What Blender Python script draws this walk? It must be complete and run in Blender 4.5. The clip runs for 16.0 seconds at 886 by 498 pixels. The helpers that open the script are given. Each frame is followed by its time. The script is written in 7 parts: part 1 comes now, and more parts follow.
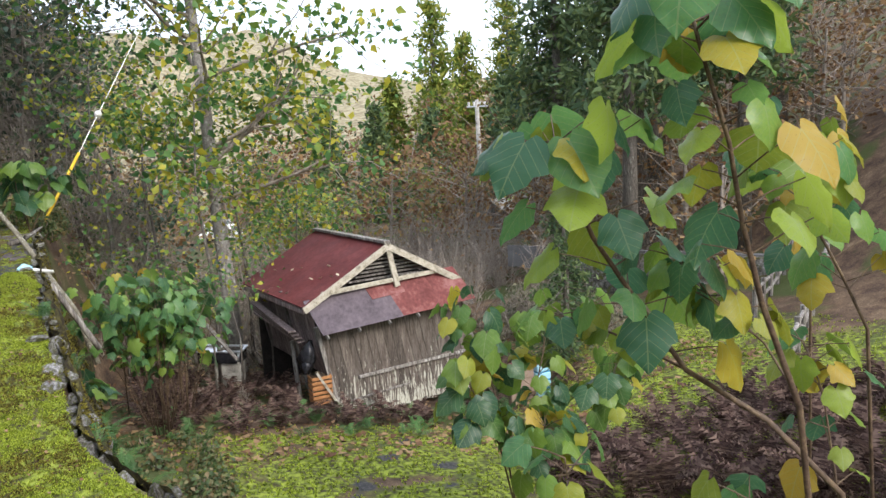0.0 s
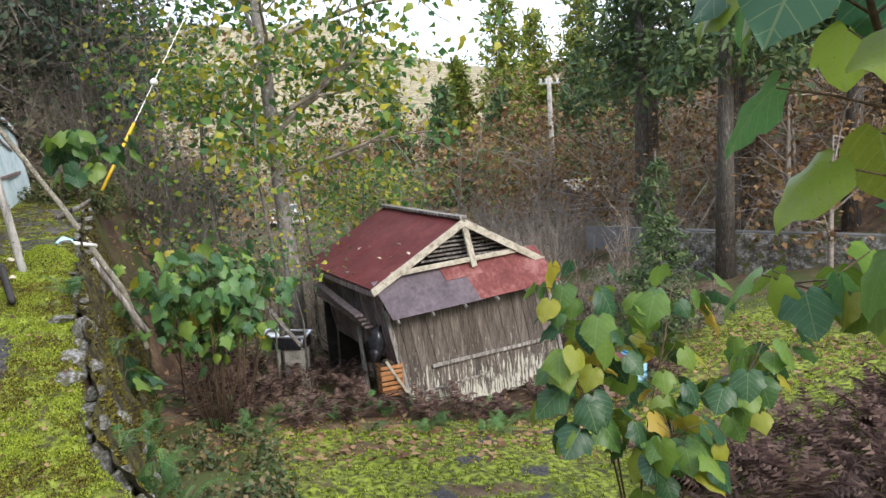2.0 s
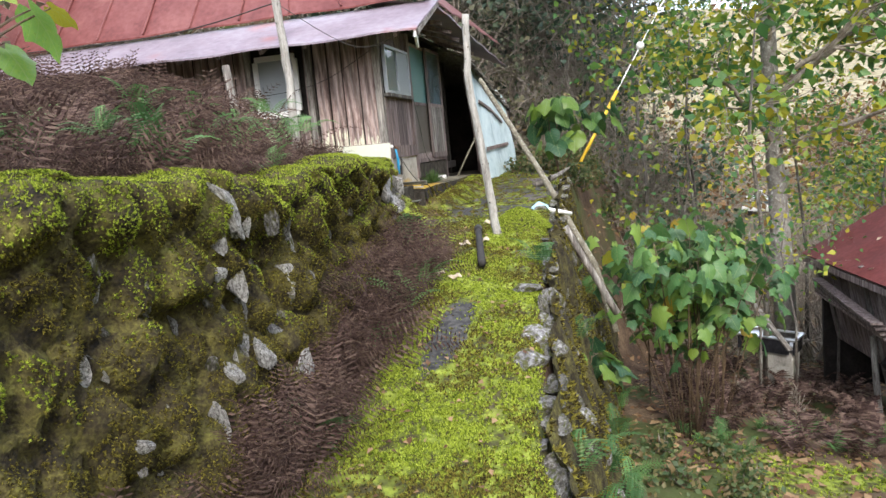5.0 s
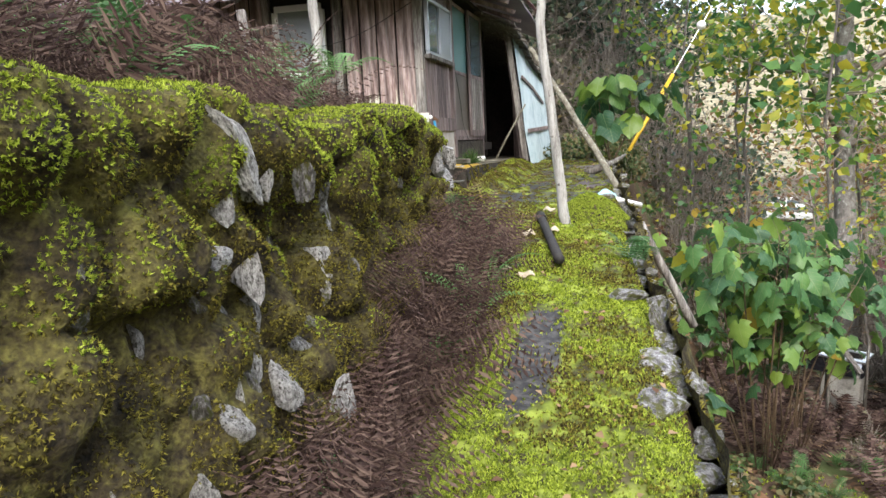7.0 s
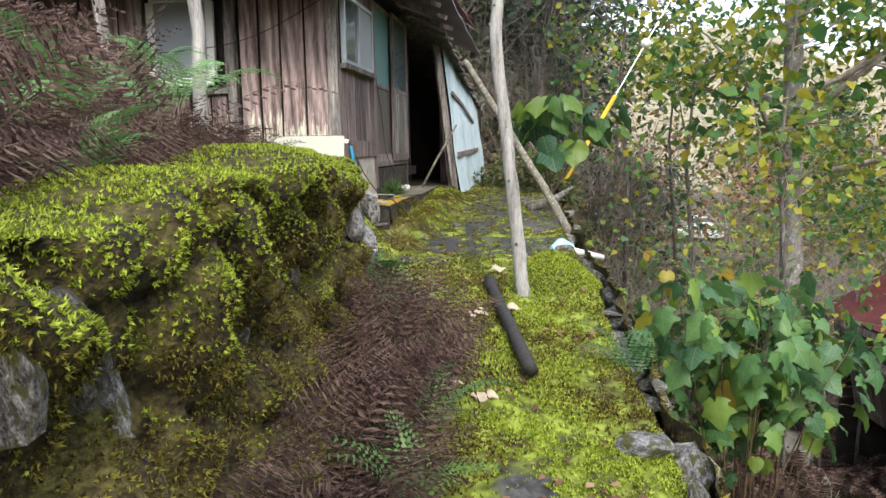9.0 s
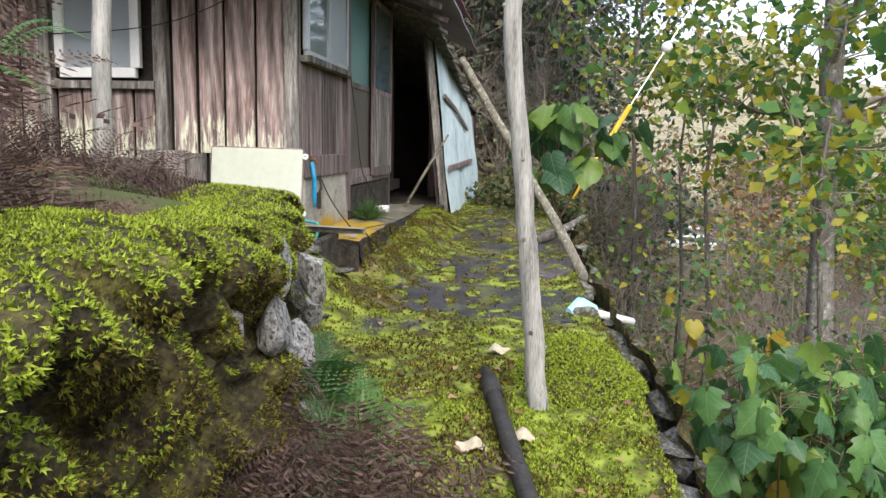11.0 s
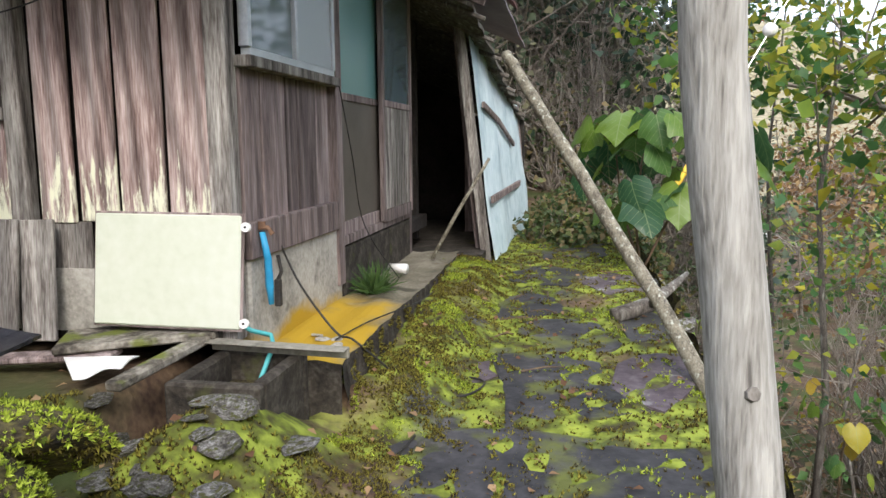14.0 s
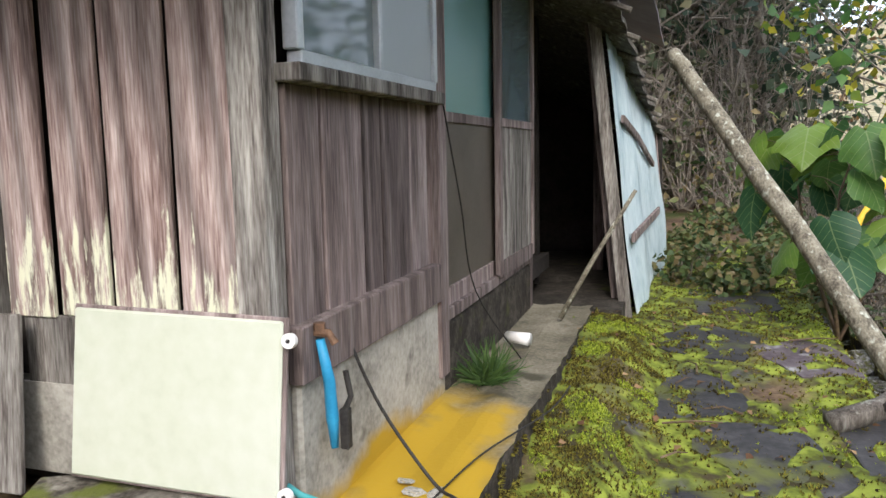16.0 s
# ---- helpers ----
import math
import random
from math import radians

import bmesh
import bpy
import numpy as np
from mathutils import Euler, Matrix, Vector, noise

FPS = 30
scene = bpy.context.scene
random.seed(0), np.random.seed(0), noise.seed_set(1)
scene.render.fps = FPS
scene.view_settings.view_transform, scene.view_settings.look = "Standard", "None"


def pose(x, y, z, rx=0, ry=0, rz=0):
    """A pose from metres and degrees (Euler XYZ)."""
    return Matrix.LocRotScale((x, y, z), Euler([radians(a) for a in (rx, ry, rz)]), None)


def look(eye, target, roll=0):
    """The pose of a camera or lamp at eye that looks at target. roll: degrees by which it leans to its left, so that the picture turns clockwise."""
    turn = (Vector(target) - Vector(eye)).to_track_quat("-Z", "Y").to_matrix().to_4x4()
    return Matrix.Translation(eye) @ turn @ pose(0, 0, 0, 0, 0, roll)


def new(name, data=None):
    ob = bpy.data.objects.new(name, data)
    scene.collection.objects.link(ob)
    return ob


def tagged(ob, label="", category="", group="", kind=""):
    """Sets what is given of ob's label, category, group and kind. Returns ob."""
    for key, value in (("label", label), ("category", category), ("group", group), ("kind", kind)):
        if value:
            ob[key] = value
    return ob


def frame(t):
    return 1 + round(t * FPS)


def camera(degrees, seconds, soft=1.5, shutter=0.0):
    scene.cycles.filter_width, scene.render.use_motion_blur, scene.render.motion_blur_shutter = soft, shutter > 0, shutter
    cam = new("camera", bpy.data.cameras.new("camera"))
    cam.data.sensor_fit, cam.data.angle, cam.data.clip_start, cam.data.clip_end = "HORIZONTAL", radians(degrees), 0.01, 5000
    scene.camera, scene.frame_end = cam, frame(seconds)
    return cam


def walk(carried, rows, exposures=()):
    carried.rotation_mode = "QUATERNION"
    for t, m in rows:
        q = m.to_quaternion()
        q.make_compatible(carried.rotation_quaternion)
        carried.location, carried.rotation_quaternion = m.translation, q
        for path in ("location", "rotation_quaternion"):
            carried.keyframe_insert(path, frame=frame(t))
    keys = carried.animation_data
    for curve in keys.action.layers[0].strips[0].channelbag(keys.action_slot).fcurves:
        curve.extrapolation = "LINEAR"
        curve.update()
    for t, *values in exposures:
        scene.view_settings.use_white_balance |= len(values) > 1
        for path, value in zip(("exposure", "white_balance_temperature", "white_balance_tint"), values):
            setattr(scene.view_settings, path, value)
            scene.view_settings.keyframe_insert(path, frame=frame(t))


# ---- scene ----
cam = camera(60.7, 16.0)
PATH = [
    (0, (-0.062, 0.333, 1.786), (0.793, 2.115, 1.478), -3.31),
    (0.5, (0.116, 0.752, 1.619), (0.923, 2.556, 1.308), -3.57),
    (1, (0.282, 1.098, 1.534), (1.034, 2.923, 1.208), -3.64),
    (1.5, (0.290, 1.574, 1.431), (1.016, 3.408, 1.099), -3.92),
    (2, (0.315, 1.992, 1.323), (1.011, 3.838, 0.992), -4.08),
    (2.5, (0.362, 2.361, 1.247), (1.022, 4.221, 0.923), -4.42),
    (3, (0.556, 2.684, 1.180), (0.932, 4.622, 0.856), -6.79),
    (3.5, (0.650, 2.981, 1.087), (0.827, 4.954, 0.809), -7.58),
    (4, (0.572, 3.206, 1.062), (0.496, 5.184, 0.776), -7.28),
    (4.5, (0.361, 3.495, 0.990), (0.065, 5.456, 0.736), -6.49),
    (5, (0.196, 3.738, 0.938), (-0.282, 5.663, 0.674), -5.34),
    (5.2, (0.071, 3.807, 0.900), (-0.461, 5.716, 0.636), -5.10),
    (7.3, (-0.676, 5.390, 0.728), (-1.135, 7.315, 0.439), -1.77),
    (7.5, (-0.731, 5.584, 0.728), (-1.154, 7.516, 0.433), -1.61),
    (8, (-0.860, 6.057, 0.824), (-1.262, 7.993, 0.522), -1.53),
    (8.5, (-0.978, 6.486, 0.894), (-1.349, 8.429, 0.601), -1.17),
    (9, (-1.045, 6.798, 0.953), (-1.311, 8.762, 0.686), -0.93),
    (9.2, (-1.060, 6.967, 0.963), (-1.312, 8.933, 0.695), -0.58),
    (11.3, (-1.248, 8.740, 1.141), (-1.483, 10.707, 0.868), 1.33),
    (11.5, (-1.219, 8.940, 1.144), (-1.478, 10.904, 0.869), 0.71),
    (12, (-1.255, 9.301, 1.217), (-1.537, 11.261, 0.938), 0.21),
    (12.5, (-1.259, 9.748, 1.265), (-1.565, 11.706, 0.992), -0.48),
    (13, (-1.354, 10.114, 1.290), (-1.678, 12.068, 1.008), -0.53),
    (13.5, (-1.468, 10.453, 1.351), (-1.802, 12.405, 1.068), -0.42),
    (14, (-1.502, 10.840, 1.377), (-1.851, 12.790, 1.101), -0.47),
    (14.5, (-1.565, 11.183, 1.400), (-1.940, 13.128, 1.123), -0.46),
    (15, (-1.714, 11.551, 1.450), (-2.105, 13.494, 1.183), -0.58),
    (15.5, (-1.802, 11.889, 1.460), (-2.212, 13.829, 1.194), -0.55),
    (16, (-1.907, 12.151, 1.520), (-2.524, 14.036, 1.265), -1.08),
]
walk(cam, [(t, look(eye, target, roll)) for t, eye, target, roll in PATH], exposures=[(0, 0.85), (3, 0.88), (5, 1.15), (8.2, 1.25), (9.2, 1.0), (11.5, 0.96), (16, 0.97)])

# ---- light: bright overcast sky over a shaded valley ----
world = bpy.data.worlds.new("sky")
scene.world = world
world.use_nodes = True
wn, wl = world.node_tree.nodes, world.node_tree.links
sky = wn.new("ShaderNodeTexSky")
sky.sky_type, sky.sun_disc = "NISHITA", False
sky.sun_elevation, sky.sun_rotation = radians(37), radians(160)
sky.air_density, sky.dust_density = 1.0, 4.0
pale = wn.new("ShaderNodeMixRGB")
pale.inputs[0].default_value = 0.62
pale.inputs[2].default_value = (9.0, 9.9, 11.9, 1)
wl.new(sky.outputs[0], pale.inputs[1])
wl.new(pale.outputs[0], wn["Background"].inputs[0])
wn["Background"].inputs[1].default_value = 0.15
sun = new("sun", bpy.data.lights.new("sun", "SUN"))
sun.data.energy, sun.data.angle, sun.data.color = 1.3, radians(16), (1.0, 0.96, 0.9)
sun.matrix_world = look((6, -17, 13.5), (0, 0, 0))


# ---- materials ----
def ramp_node(nt, stops):
    n = nt.nodes.new("ShaderNodeValToRGB")
    e = n.color_ramp.elements
    while len(e) < len(stops):
        e.new(0.5)
    for k, c in enumerate(stops):
        e[k].position = k / max(1, len(stops) - 1) * 0.7 + 0.15
        e[k].color = (*c, 1)
    return n


def surface(name, cols, scale=6.0, rough=0.8, bump=0.3, fine=60.0, metal=0.0, stretch=(1, 1, 1), vary=0.0, spec=0.3, dist=0.02, stain=None, stain_scale=1.5, stain_at=0.6, grain=0.0):
    """Two scales of noise over colours, relief from the finer one, an optional stain of its own shape."""
    m = bpy.data.materials.new(name)
    m.use_nodes = True
    nt = m.node_tree
    N, L = nt.nodes, nt.links
    b = N["Principled BSDF"]
    tc = N.new("ShaderNodeTexCoord")
    mp = N.new("ShaderNodeMapping")
    mp.inputs["Scale"].default_value = stretch
    L.new(tc.outputs["Object"], mp.inputs[0])
    info = N.new("ShaderNodeObjectInfo")
    shift = N.new("ShaderNodeMath")
    shift.operation = "MULTIPLY"
    shift.inputs[1].default_value = 37.0
    L.new(info.outputs["Random"], shift.inputs[0])
    big = N.new("ShaderNodeTexNoise")
    big.noise_dimensions = "4D"
    big.inputs["Scale"].default_value, big.inputs["Detail"].default_value, big.inputs["Roughness"].default_value = scale, 6, 0.65
    small = N.new("ShaderNodeTexNoise")
    small.noise_dimensions = "4D"
    small.inputs["Scale"].default_value, small.inputs["Detail"].default_value = fine, 5
    for n in (big, small):
        L.new(mp.outputs[0], n.inputs["Vector"])
        L.new(shift.outputs[0], n.inputs["W"])
    mix = N.new("ShaderNodeMixRGB")
    mix.inputs[0].default_value = 0.35
    L.new(big.outputs["Fac"], mix.inputs[1])
    L.new(small.outputs["Fac"], mix.inputs[2])
    r = ramp_node(nt, cols)
    spread = N.new("ShaderNodeMapRange")
    spread.inputs[1].default_value, spread.inputs[2].default_value = 0.32, 0.68
    L.new(mix.outputs[0], spread.inputs[0])
    L.new(spread.outputs[0], r.inputs[0])
    out = r.outputs[0]
    if stain:
        sn = N.new("ShaderNodeTexNoise")
        sn.inputs["Scale"].default_value, sn.inputs["Detail"].default_value = stain_scale, 8
        L.new(mp.outputs[0], sn.inputs["Vector"])
        sr = N.new("ShaderNodeMapRange")
        sr.inputs[1].default_value, sr.inputs[2].default_value = stain_at - 0.04, stain_at + 0.06
        L.new(sn.outputs["Fac"], sr.inputs[0])
        sm = N.new("ShaderNodeMixRGB")
        L.new(sr.outputs[0], sm.inputs[0])
        L.new(out, sm.inputs[1])
        sm.inputs[2].default_value = (*stain, 1)
        out = sm.outputs[0]
    if grain:
        off = N.new("ShaderNodeVectorMath")
        off.operation = "ADD"
        L.new(tc.outputs["Object"], off.inputs[0])
        L.new(shift.outputs[0], off.inputs[1])
        gm = N.new("ShaderNodeMapping")
        gm.inputs["Scale"].default_value = (1, 1, 0.10)
        L.new(off.outputs[0], gm.inputs[0])
        wv = N.new("ShaderNodeTexWave")
        wv.bands_direction = "DIAGONAL"
        wv.inputs["Scale"].default_value, wv.inputs["Distortion"].default_value = 4.5, 8.0
        wv.inputs["Detail"].default_value, wv.inputs["Detail Scale"].default_value = 3.0, 1.6
        L.new(gm.outputs[0], wv.inputs["Vector"])
        gr = N.new("ShaderNodeMapRange")
        gr.inputs[3].default_value, gr.inputs[4].default_value = 1 - grain, 1 + 0.25 * grain
        L.new(wv.outputs["Fac"], gr.inputs[0])
        gx = N.new("ShaderNodeMixRGB")
        gx.blend_type = "MULTIPLY"
        gx.inputs[0].default_value = 1.0
        L.new(out, gx.inputs[1])
        L.new(gr.outputs[0], gx.inputs[2])
        out = gx.outputs[0]
    if vary:
        hv = N.new("ShaderNodeHueSaturation")
        vr = N.new("ShaderNodeMapRange")
        vr.inputs[3].default_value, vr.inputs[4].default_value = 1 - vary, 1 + vary
        L.new(info.outputs["Random"], vr.inputs[0])
        L.new(vr.outputs[0], hv.inputs["Value"])
        L.new(out, hv.inputs["Color"])
        out = hv.outputs[0]
    L.new(out, b.inputs["Base Color"])
    b.inputs["Roughness"].default_value, b.inputs["Metallic"].default_value = rough, metal
    b.inputs["Specular IOR Level"].default_value = spec
    if bump:
        bn = N.new("ShaderNodeBump")
        bn.inputs["Strength"].default_value, bn.inputs["Distance"].default_value = bump, dist
        L.new(mix.outputs[0], bn.inputs["Height"])
        L.new(bn.outputs[0], b.inputs["Normal"])
    return m


def leaf_material(name, cols, by="island", rough=0.45, through_light=0.35, spec=0.35, spots=None):
    """A leaf: gloss and some light passing through; the shade varies from leaf to leaf."""
    m = bpy.data.materials.new(name)
    m.use_nodes = True
    nt = m.node_tree
    N, L = nt.nodes, nt.links
    b = N["Principled BSDF"]
    if by == "island":
        rnd = N.new("ShaderNodeNewGeometry").outputs["Random Per Island"]
    else:
        rnd = N.new("ShaderNodeObjectInfo").outputs["Random"]
    r = ramp_node(nt, cols)
    tc = N.new("ShaderNodeTexCoord")
    no = N.new("ShaderNodeTexNoise")
    no.inputs["Scale"].default_value, no.inputs["Detail"].default_value = 14, 4
    L.new(tc.outputs["Object"], no.inputs["Vector"])
    ad = N.new("ShaderNodeMath")
    ad.operation = "MULTIPLY_ADD"
    ad.inputs[1].default_value, ad.inputs[2].default_value = 0.3, -0.15
    L.new(no.outputs["Fac"], ad.inputs[0])
    su = N.new("ShaderNodeMath")
    L.new(rnd, su.inputs[0])
    L.new(ad.outputs[0], su.inputs[1])
    L.new(su.outputs[0], r.inputs[0])
    out = r.outputs[0]
    if spots:
        sp = N.new("ShaderNodeTexNoise")
        sp.inputs["Scale"].default_value, sp.inputs["Detail"].default_value = 40, 3
        L.new(tc.outputs["Object"], sp.inputs["Vector"])
        sr = N.new("ShaderNodeMapRange")
        sr.inputs[1].default_value, sr.inputs[2].default_value = 0.66, 0.72
        L.new(sp.outputs["Fac"], sr.inputs[0])
        sm = N.new("ShaderNodeMixRGB")
        L.new(sr.outputs[0], sm.inputs[0])
        L.new(out, sm.inputs[1])
        sm.inputs[2].default_value = (*spots, 1)
        out = sm.outputs[0]
    if by == "object":
        sx = N.new("ShaderNodeSeparateXYZ")
        L.new(tc.outputs["Object"], sx.inputs[0])

        def calc(op, a, k):
            q = N.new("ShaderNodeMath")
            q.operation = op
            for i, s in enumerate((a, k)):
                if isinstance(s, (int, float)):
                    q.inputs[i].default_value = s
                else:
                    L.new(s, q.inputs[i])
            return q.outputs[0]
        ax = calc("ABSOLUTE", sx.outputs["X"], 0)
        side_vein = calc("LESS_THAN", calc("FRACT", calc("MULTIPLY", calc("SUBTRACT", sx.outputs["Y"], calc("MULTIPLY", ax, 0.8)), 5.0), 0), 0.07)
        vein = calc("MAXIMUM", calc("LESS_THAN", ax, 0.014), side_vein)
        vm = N.new("ShaderNodeMixRGB")
        L.new(calc("MULTIPLY", vein, 0.4), vm.inputs[0])
        L.new(out, vm.inputs[1])
        vm.inputs[2].default_value = (0.30, 0.36, 0.16, 1)
        out = vm.outputs[0]
    L.new(out, b.inputs["Base Color"])
    b.inputs["Roughness"].default_value, b.inputs["Specular IOR Level"].default_value = rough, spec
    bn = N.new("ShaderNodeBump")
    bn.inputs["Strength"].default_value, bn.inputs["Distance"].default_value = 0.35, 0.004
    L.new(no.outputs["Fac"], bn.inputs["Height"])
    L.new(bn.outputs[0], b.inputs["Normal"])
    if through_light:
        t = N.new("ShaderNodeBsdfTranslucent")
        L.new(out, t.inputs[0])
        mx = N.new("ShaderNodeMixShader")
        mx.inputs[0].default_value = through_light
        L.new(b.outputs[0], mx.inputs[1])
        L.new(t.outputs[0], mx.inputs[2])
        L.new(mx.outputs[0], N["Material Output"].inputs[0])
    return m


def glass_material(name, tint, rough, solid):
    m = bpy.data.materials.new(name)
    m.use_nodes = True
    b = m.node_tree.nodes["Principled BSDF"]
    b.inputs["Base Color"].default_value = (*tint, 1)
    b.inputs["Roughness"].default_value = rough
    b.inputs["Transmission Weight"].default_value = 1 - solid
    b.inputs["IOR"].default_value = 1.45
    return m


M = {}
M["board"] = surface("weathered_board", [(0.10, 0.062, 0.054), (0.225, 0.157, 0.14), (0.36, 0.28, 0.256), (0.5, 0.42, 0.39)], 3.0, 0.85, 0.5, 26, stretch=(6, 6, 0.4), vary=0.2, grain=0.5, stain=(0.36, 0.31, 0.28), stain_scale=2.2, stain_at=0.68)
M["board_dark"] = surface("dark_board", [(0.075, 0.056, 0.053), (0.205, 0.158, 0.149), (0.34, 0.285, 0.272)], 3.0, 0.85, 0.5, 26, stretch=(6, 6, 0.4), vary=0.3, grain=0.3)
M["board_grey"] = surface("grey_board", [(0.05, 0.045, 0.04), (0.15, 0.13, 0.115), (0.28, 0.26, 0.235), (0.42, 0.40, 0.36)], 3.0, 0.9, 0.5, 25, stretch=(6, 6, 0.6), vary=0.25, grain=0.35)
M["peeling"] = surface("peeling_white_paint", [(0.55, 0.53, 0.44), (0.7, 0.68, 0.58), (0.62, 0.60, 0.50)], 5, 0.8, 0.5, 30, stretch=(3, 3, 0.6))
M["trim_wood"] = surface("pale_wood", [(0.2, 0.17, 0.13), (0.42, 0.38, 0.3), (0.55, 0.5, 0.42)], 5, 0.85, 0.4, 30, stretch=(2, 2, 2))
M["pole_wood"] = surface("grey_log", [(0.11, 0.10, 0.088), (0.26, 0.245, 0.22), (0.37, 0.355, 0.325), (0.46, 0.44, 0.40)], 3.0, 0.85, 0.55, 30, stretch=(6, 6, 0.7), stain=(0.10, 0.085, 0.07), stain_scale=5, stain_at=0.7)
M["brace_wood"] = surface("lichen_log", [(0.07, 0.06, 0.045), (0.18, 0.16, 0.12), (0.28, 0.26, 0.2)], 5.0, 0.9, 0.6, 40, stretch=(3, 3, 2), stain=(0.42, 0.43, 0.36), stain_scale=12, stain_at=0.62)
M["bark"] = surface("bark", [(0.05, 0.042, 0.035), (0.12, 0.105, 0.09), (0.22, 0.2, 0.175)], 5, 0.9, 0.7, 30, stretch=(5, 5, 1), stain=(0.33, 0.33, 0.29), stain_scale=4, stain_at=0.64)
M["trunk_grey"] = surface("pale_grey_bark", [(0.10, 0.09, 0.08), (0.2, 0.185, 0.165), (0.32, 0.305, 0.28)], 5, 0.9, 0.6, 30, stretch=(3, 3, 2), stain=(0.42, 0.42, 0.39), stain_scale=5, stain_at=0.62)
M["twig"] = surface("twig_bark", [(0.14, 0.115, 0.095), (0.27, 0.23, 0.19), (0.4, 0.35, 0.3)], 6, 0.9, 0.3, 40)
M["stem_red"] = surface("brown_stem", [(0.05, 0.032, 0.022), (0.10, 0.066, 0.042), (0.17, 0.12, 0.065)], 12, 0.6, 0.2, 60)
M["stone"] = surface("wall_stone", [(0.035, 0.032, 0.03), (0.12, 0.11, 0.105), (0.26, 0.25, 0.24), (0.46, 0.45, 0.44)], 4, 0.85, 0.8, 18, vary=0.3, dist=0.05, stain=(0.085, 0.085, 0.025), stain_scale=3.5, stain_at=0.53)
M["plank_mossy"] = surface("rotten_mossy_plank", [(0.03, 0.025, 0.02), (0.10, 0.088, 0.07), (0.22, 0.2, 0.165), (0.34, 0.32, 0.27)], 7, 0.9, 0.9, 40, dist=0.03, stain=(0.13, 0.15, 0.03), stain_scale=6, stain_at=0.57)
M["dull_steel"] = surface("dull_painted_steel", [(0.13, 0.12, 0.095), (0.24, 0.225, 0.185), (0.33, 0.31, 0.26)], 7, 0.6, 0.15, 40, stain=(0.10, 0.055, 0.03), stain_scale=9, stain_at=0.64)
M["stone_pale"] = surface("lichened_schist", [(0.07, 0.065, 0.06), (0.24, 0.23, 0.22), (0.44, 0.43, 0.41), (0.6, 0.59, 0.57)], 5, 0.85, 0.9, 22, vary=0.2, dist=0.05, stain=(0.05, 0.045, 0.03), stain_scale=5, stain_at=0.6)
M["stone_moss"] = surface("mossy_stone", [(0.025, 0.022, 0.018), (0.07, 0.063, 0.05), (0.17, 0.16, 0.145), (0.34, 0.33, 0.31)], 4, 0.9, 0.9, 18, vary=0.3, dist=0.05, stain=(0.07, 0.075, 0.016), stain_scale=4.5, stain_at=0.57)
M["moss_wall"] = surface("wall_moss", [(0.008, 0.006, 0.004), (0.032, 0.024, 0.011), (0.078, 0.066, 0.02), (0.15, 0.138, 0.034)], 9, 0.95, 1.0, 70, dist=0.05)
M["concrete"] = surface("old_concrete", [(0.2, 0.19, 0.165), (0.36, 0.34, 0.30), (0.48, 0.46, 0.41)], 3, 0.9, 0.4, 50, stain=(0.07, 0.065, 0.05), stain_scale=4, stain_at=0.62)
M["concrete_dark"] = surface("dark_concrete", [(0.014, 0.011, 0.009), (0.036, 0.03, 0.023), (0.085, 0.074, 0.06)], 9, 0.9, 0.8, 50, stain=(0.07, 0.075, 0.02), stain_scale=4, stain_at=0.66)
M["roof_red"] = surface("red_sheet_roof", [(0.105, 0.024, 0.021), (0.155, 0.045, 0.04), (0.205, 0.075, 0.066)], 1.6, 0.5, 0.08, 14, stain=(0.24, 0.11, 0.095), stain_scale=1.2, stain_at=0.6, spec=0.3)
M["roof_pale"] = surface("faded_purple_sheet_roof", [(0.16, 0.125, 0.15), (0.235, 0.19, 0.225), (0.31, 0.275, 0.31)], 1.2, 0.42, 0.08, 12, stain=(0.30, 0.12, 0.11), stain_scale=0.8, stain_at=0.64, spec=0.5)
M["shed_red"] = surface("maroon_sheet", [(0.085, 0.016, 0.016), (0.12, 0.026, 0.025), (0.165, 0.045, 0.042)], 1.5, 0.62, 0.08, 14, spec=0.22)
M["shed_grey"] = surface("grey_purple_sheet", [(0.06, 0.045, 0.055), (0.10, 0.08, 0.092), (0.15, 0.12, 0.135)], 1.5, 0.65, 0.08, 14, spec=0.22)
M["shed_patch"] = surface("faded_red_sheet", [(0.10, 0.024, 0.022), (0.16, 0.045, 0.04), (0.25, 0.11, 0.10)], 1.8, 0.62, 0.08, 14, spec=0.22)
M["tin"] = surface("pale_blue_tin", [(0.25, 0.33, 0.37), (0.38, 0.47, 0.51), (0.48, 0.56, 0.585)], 1.6, 0.5, 0.15, 12, stain=(0.24, 0.16, 0.11), stain_scale=2.5, stain_at=0.7, stretch=(1, 1, 0.5))
# near black: the deep shade of the interiors is put into this colour
M["dark_inside"] = surface("shade_dark_interior", [(0.012, 0.01, 0.009), (0.025, 0.021, 0.018), (0.04, 0.034, 0.03)], 4, 0.95, 0.3, 30)
M["panel"] = surface("cream_panel", [(0.46, 0.49, 0.385), (0.52, 0.545, 0.44), (0.56, 0.58, 0.49)], 1.2, 0.35, 0.03, 20, stain=(0.47, 0.43, 0.2), stain_scale=1.1, stain_at=0.66)
M["white_paint"] = surface("white_painted", [(0.72, 0.72, 0.70), (0.82, 0.82, 0.80)], 4, 0.5, 0.05, 50)
M["white_plastic"] = surface("white_plastic", [(0.72, 0.70, 0.68), (0.82, 0.81, 0.78)], 5, 0.4, 0.02, 50)
M["alu"] = surface("aluminium", [(0.42, 0.45, 0.48), (0.56, 0.59, 0.61)], 6, 0.4, 0.05, 80, metal=0.6)
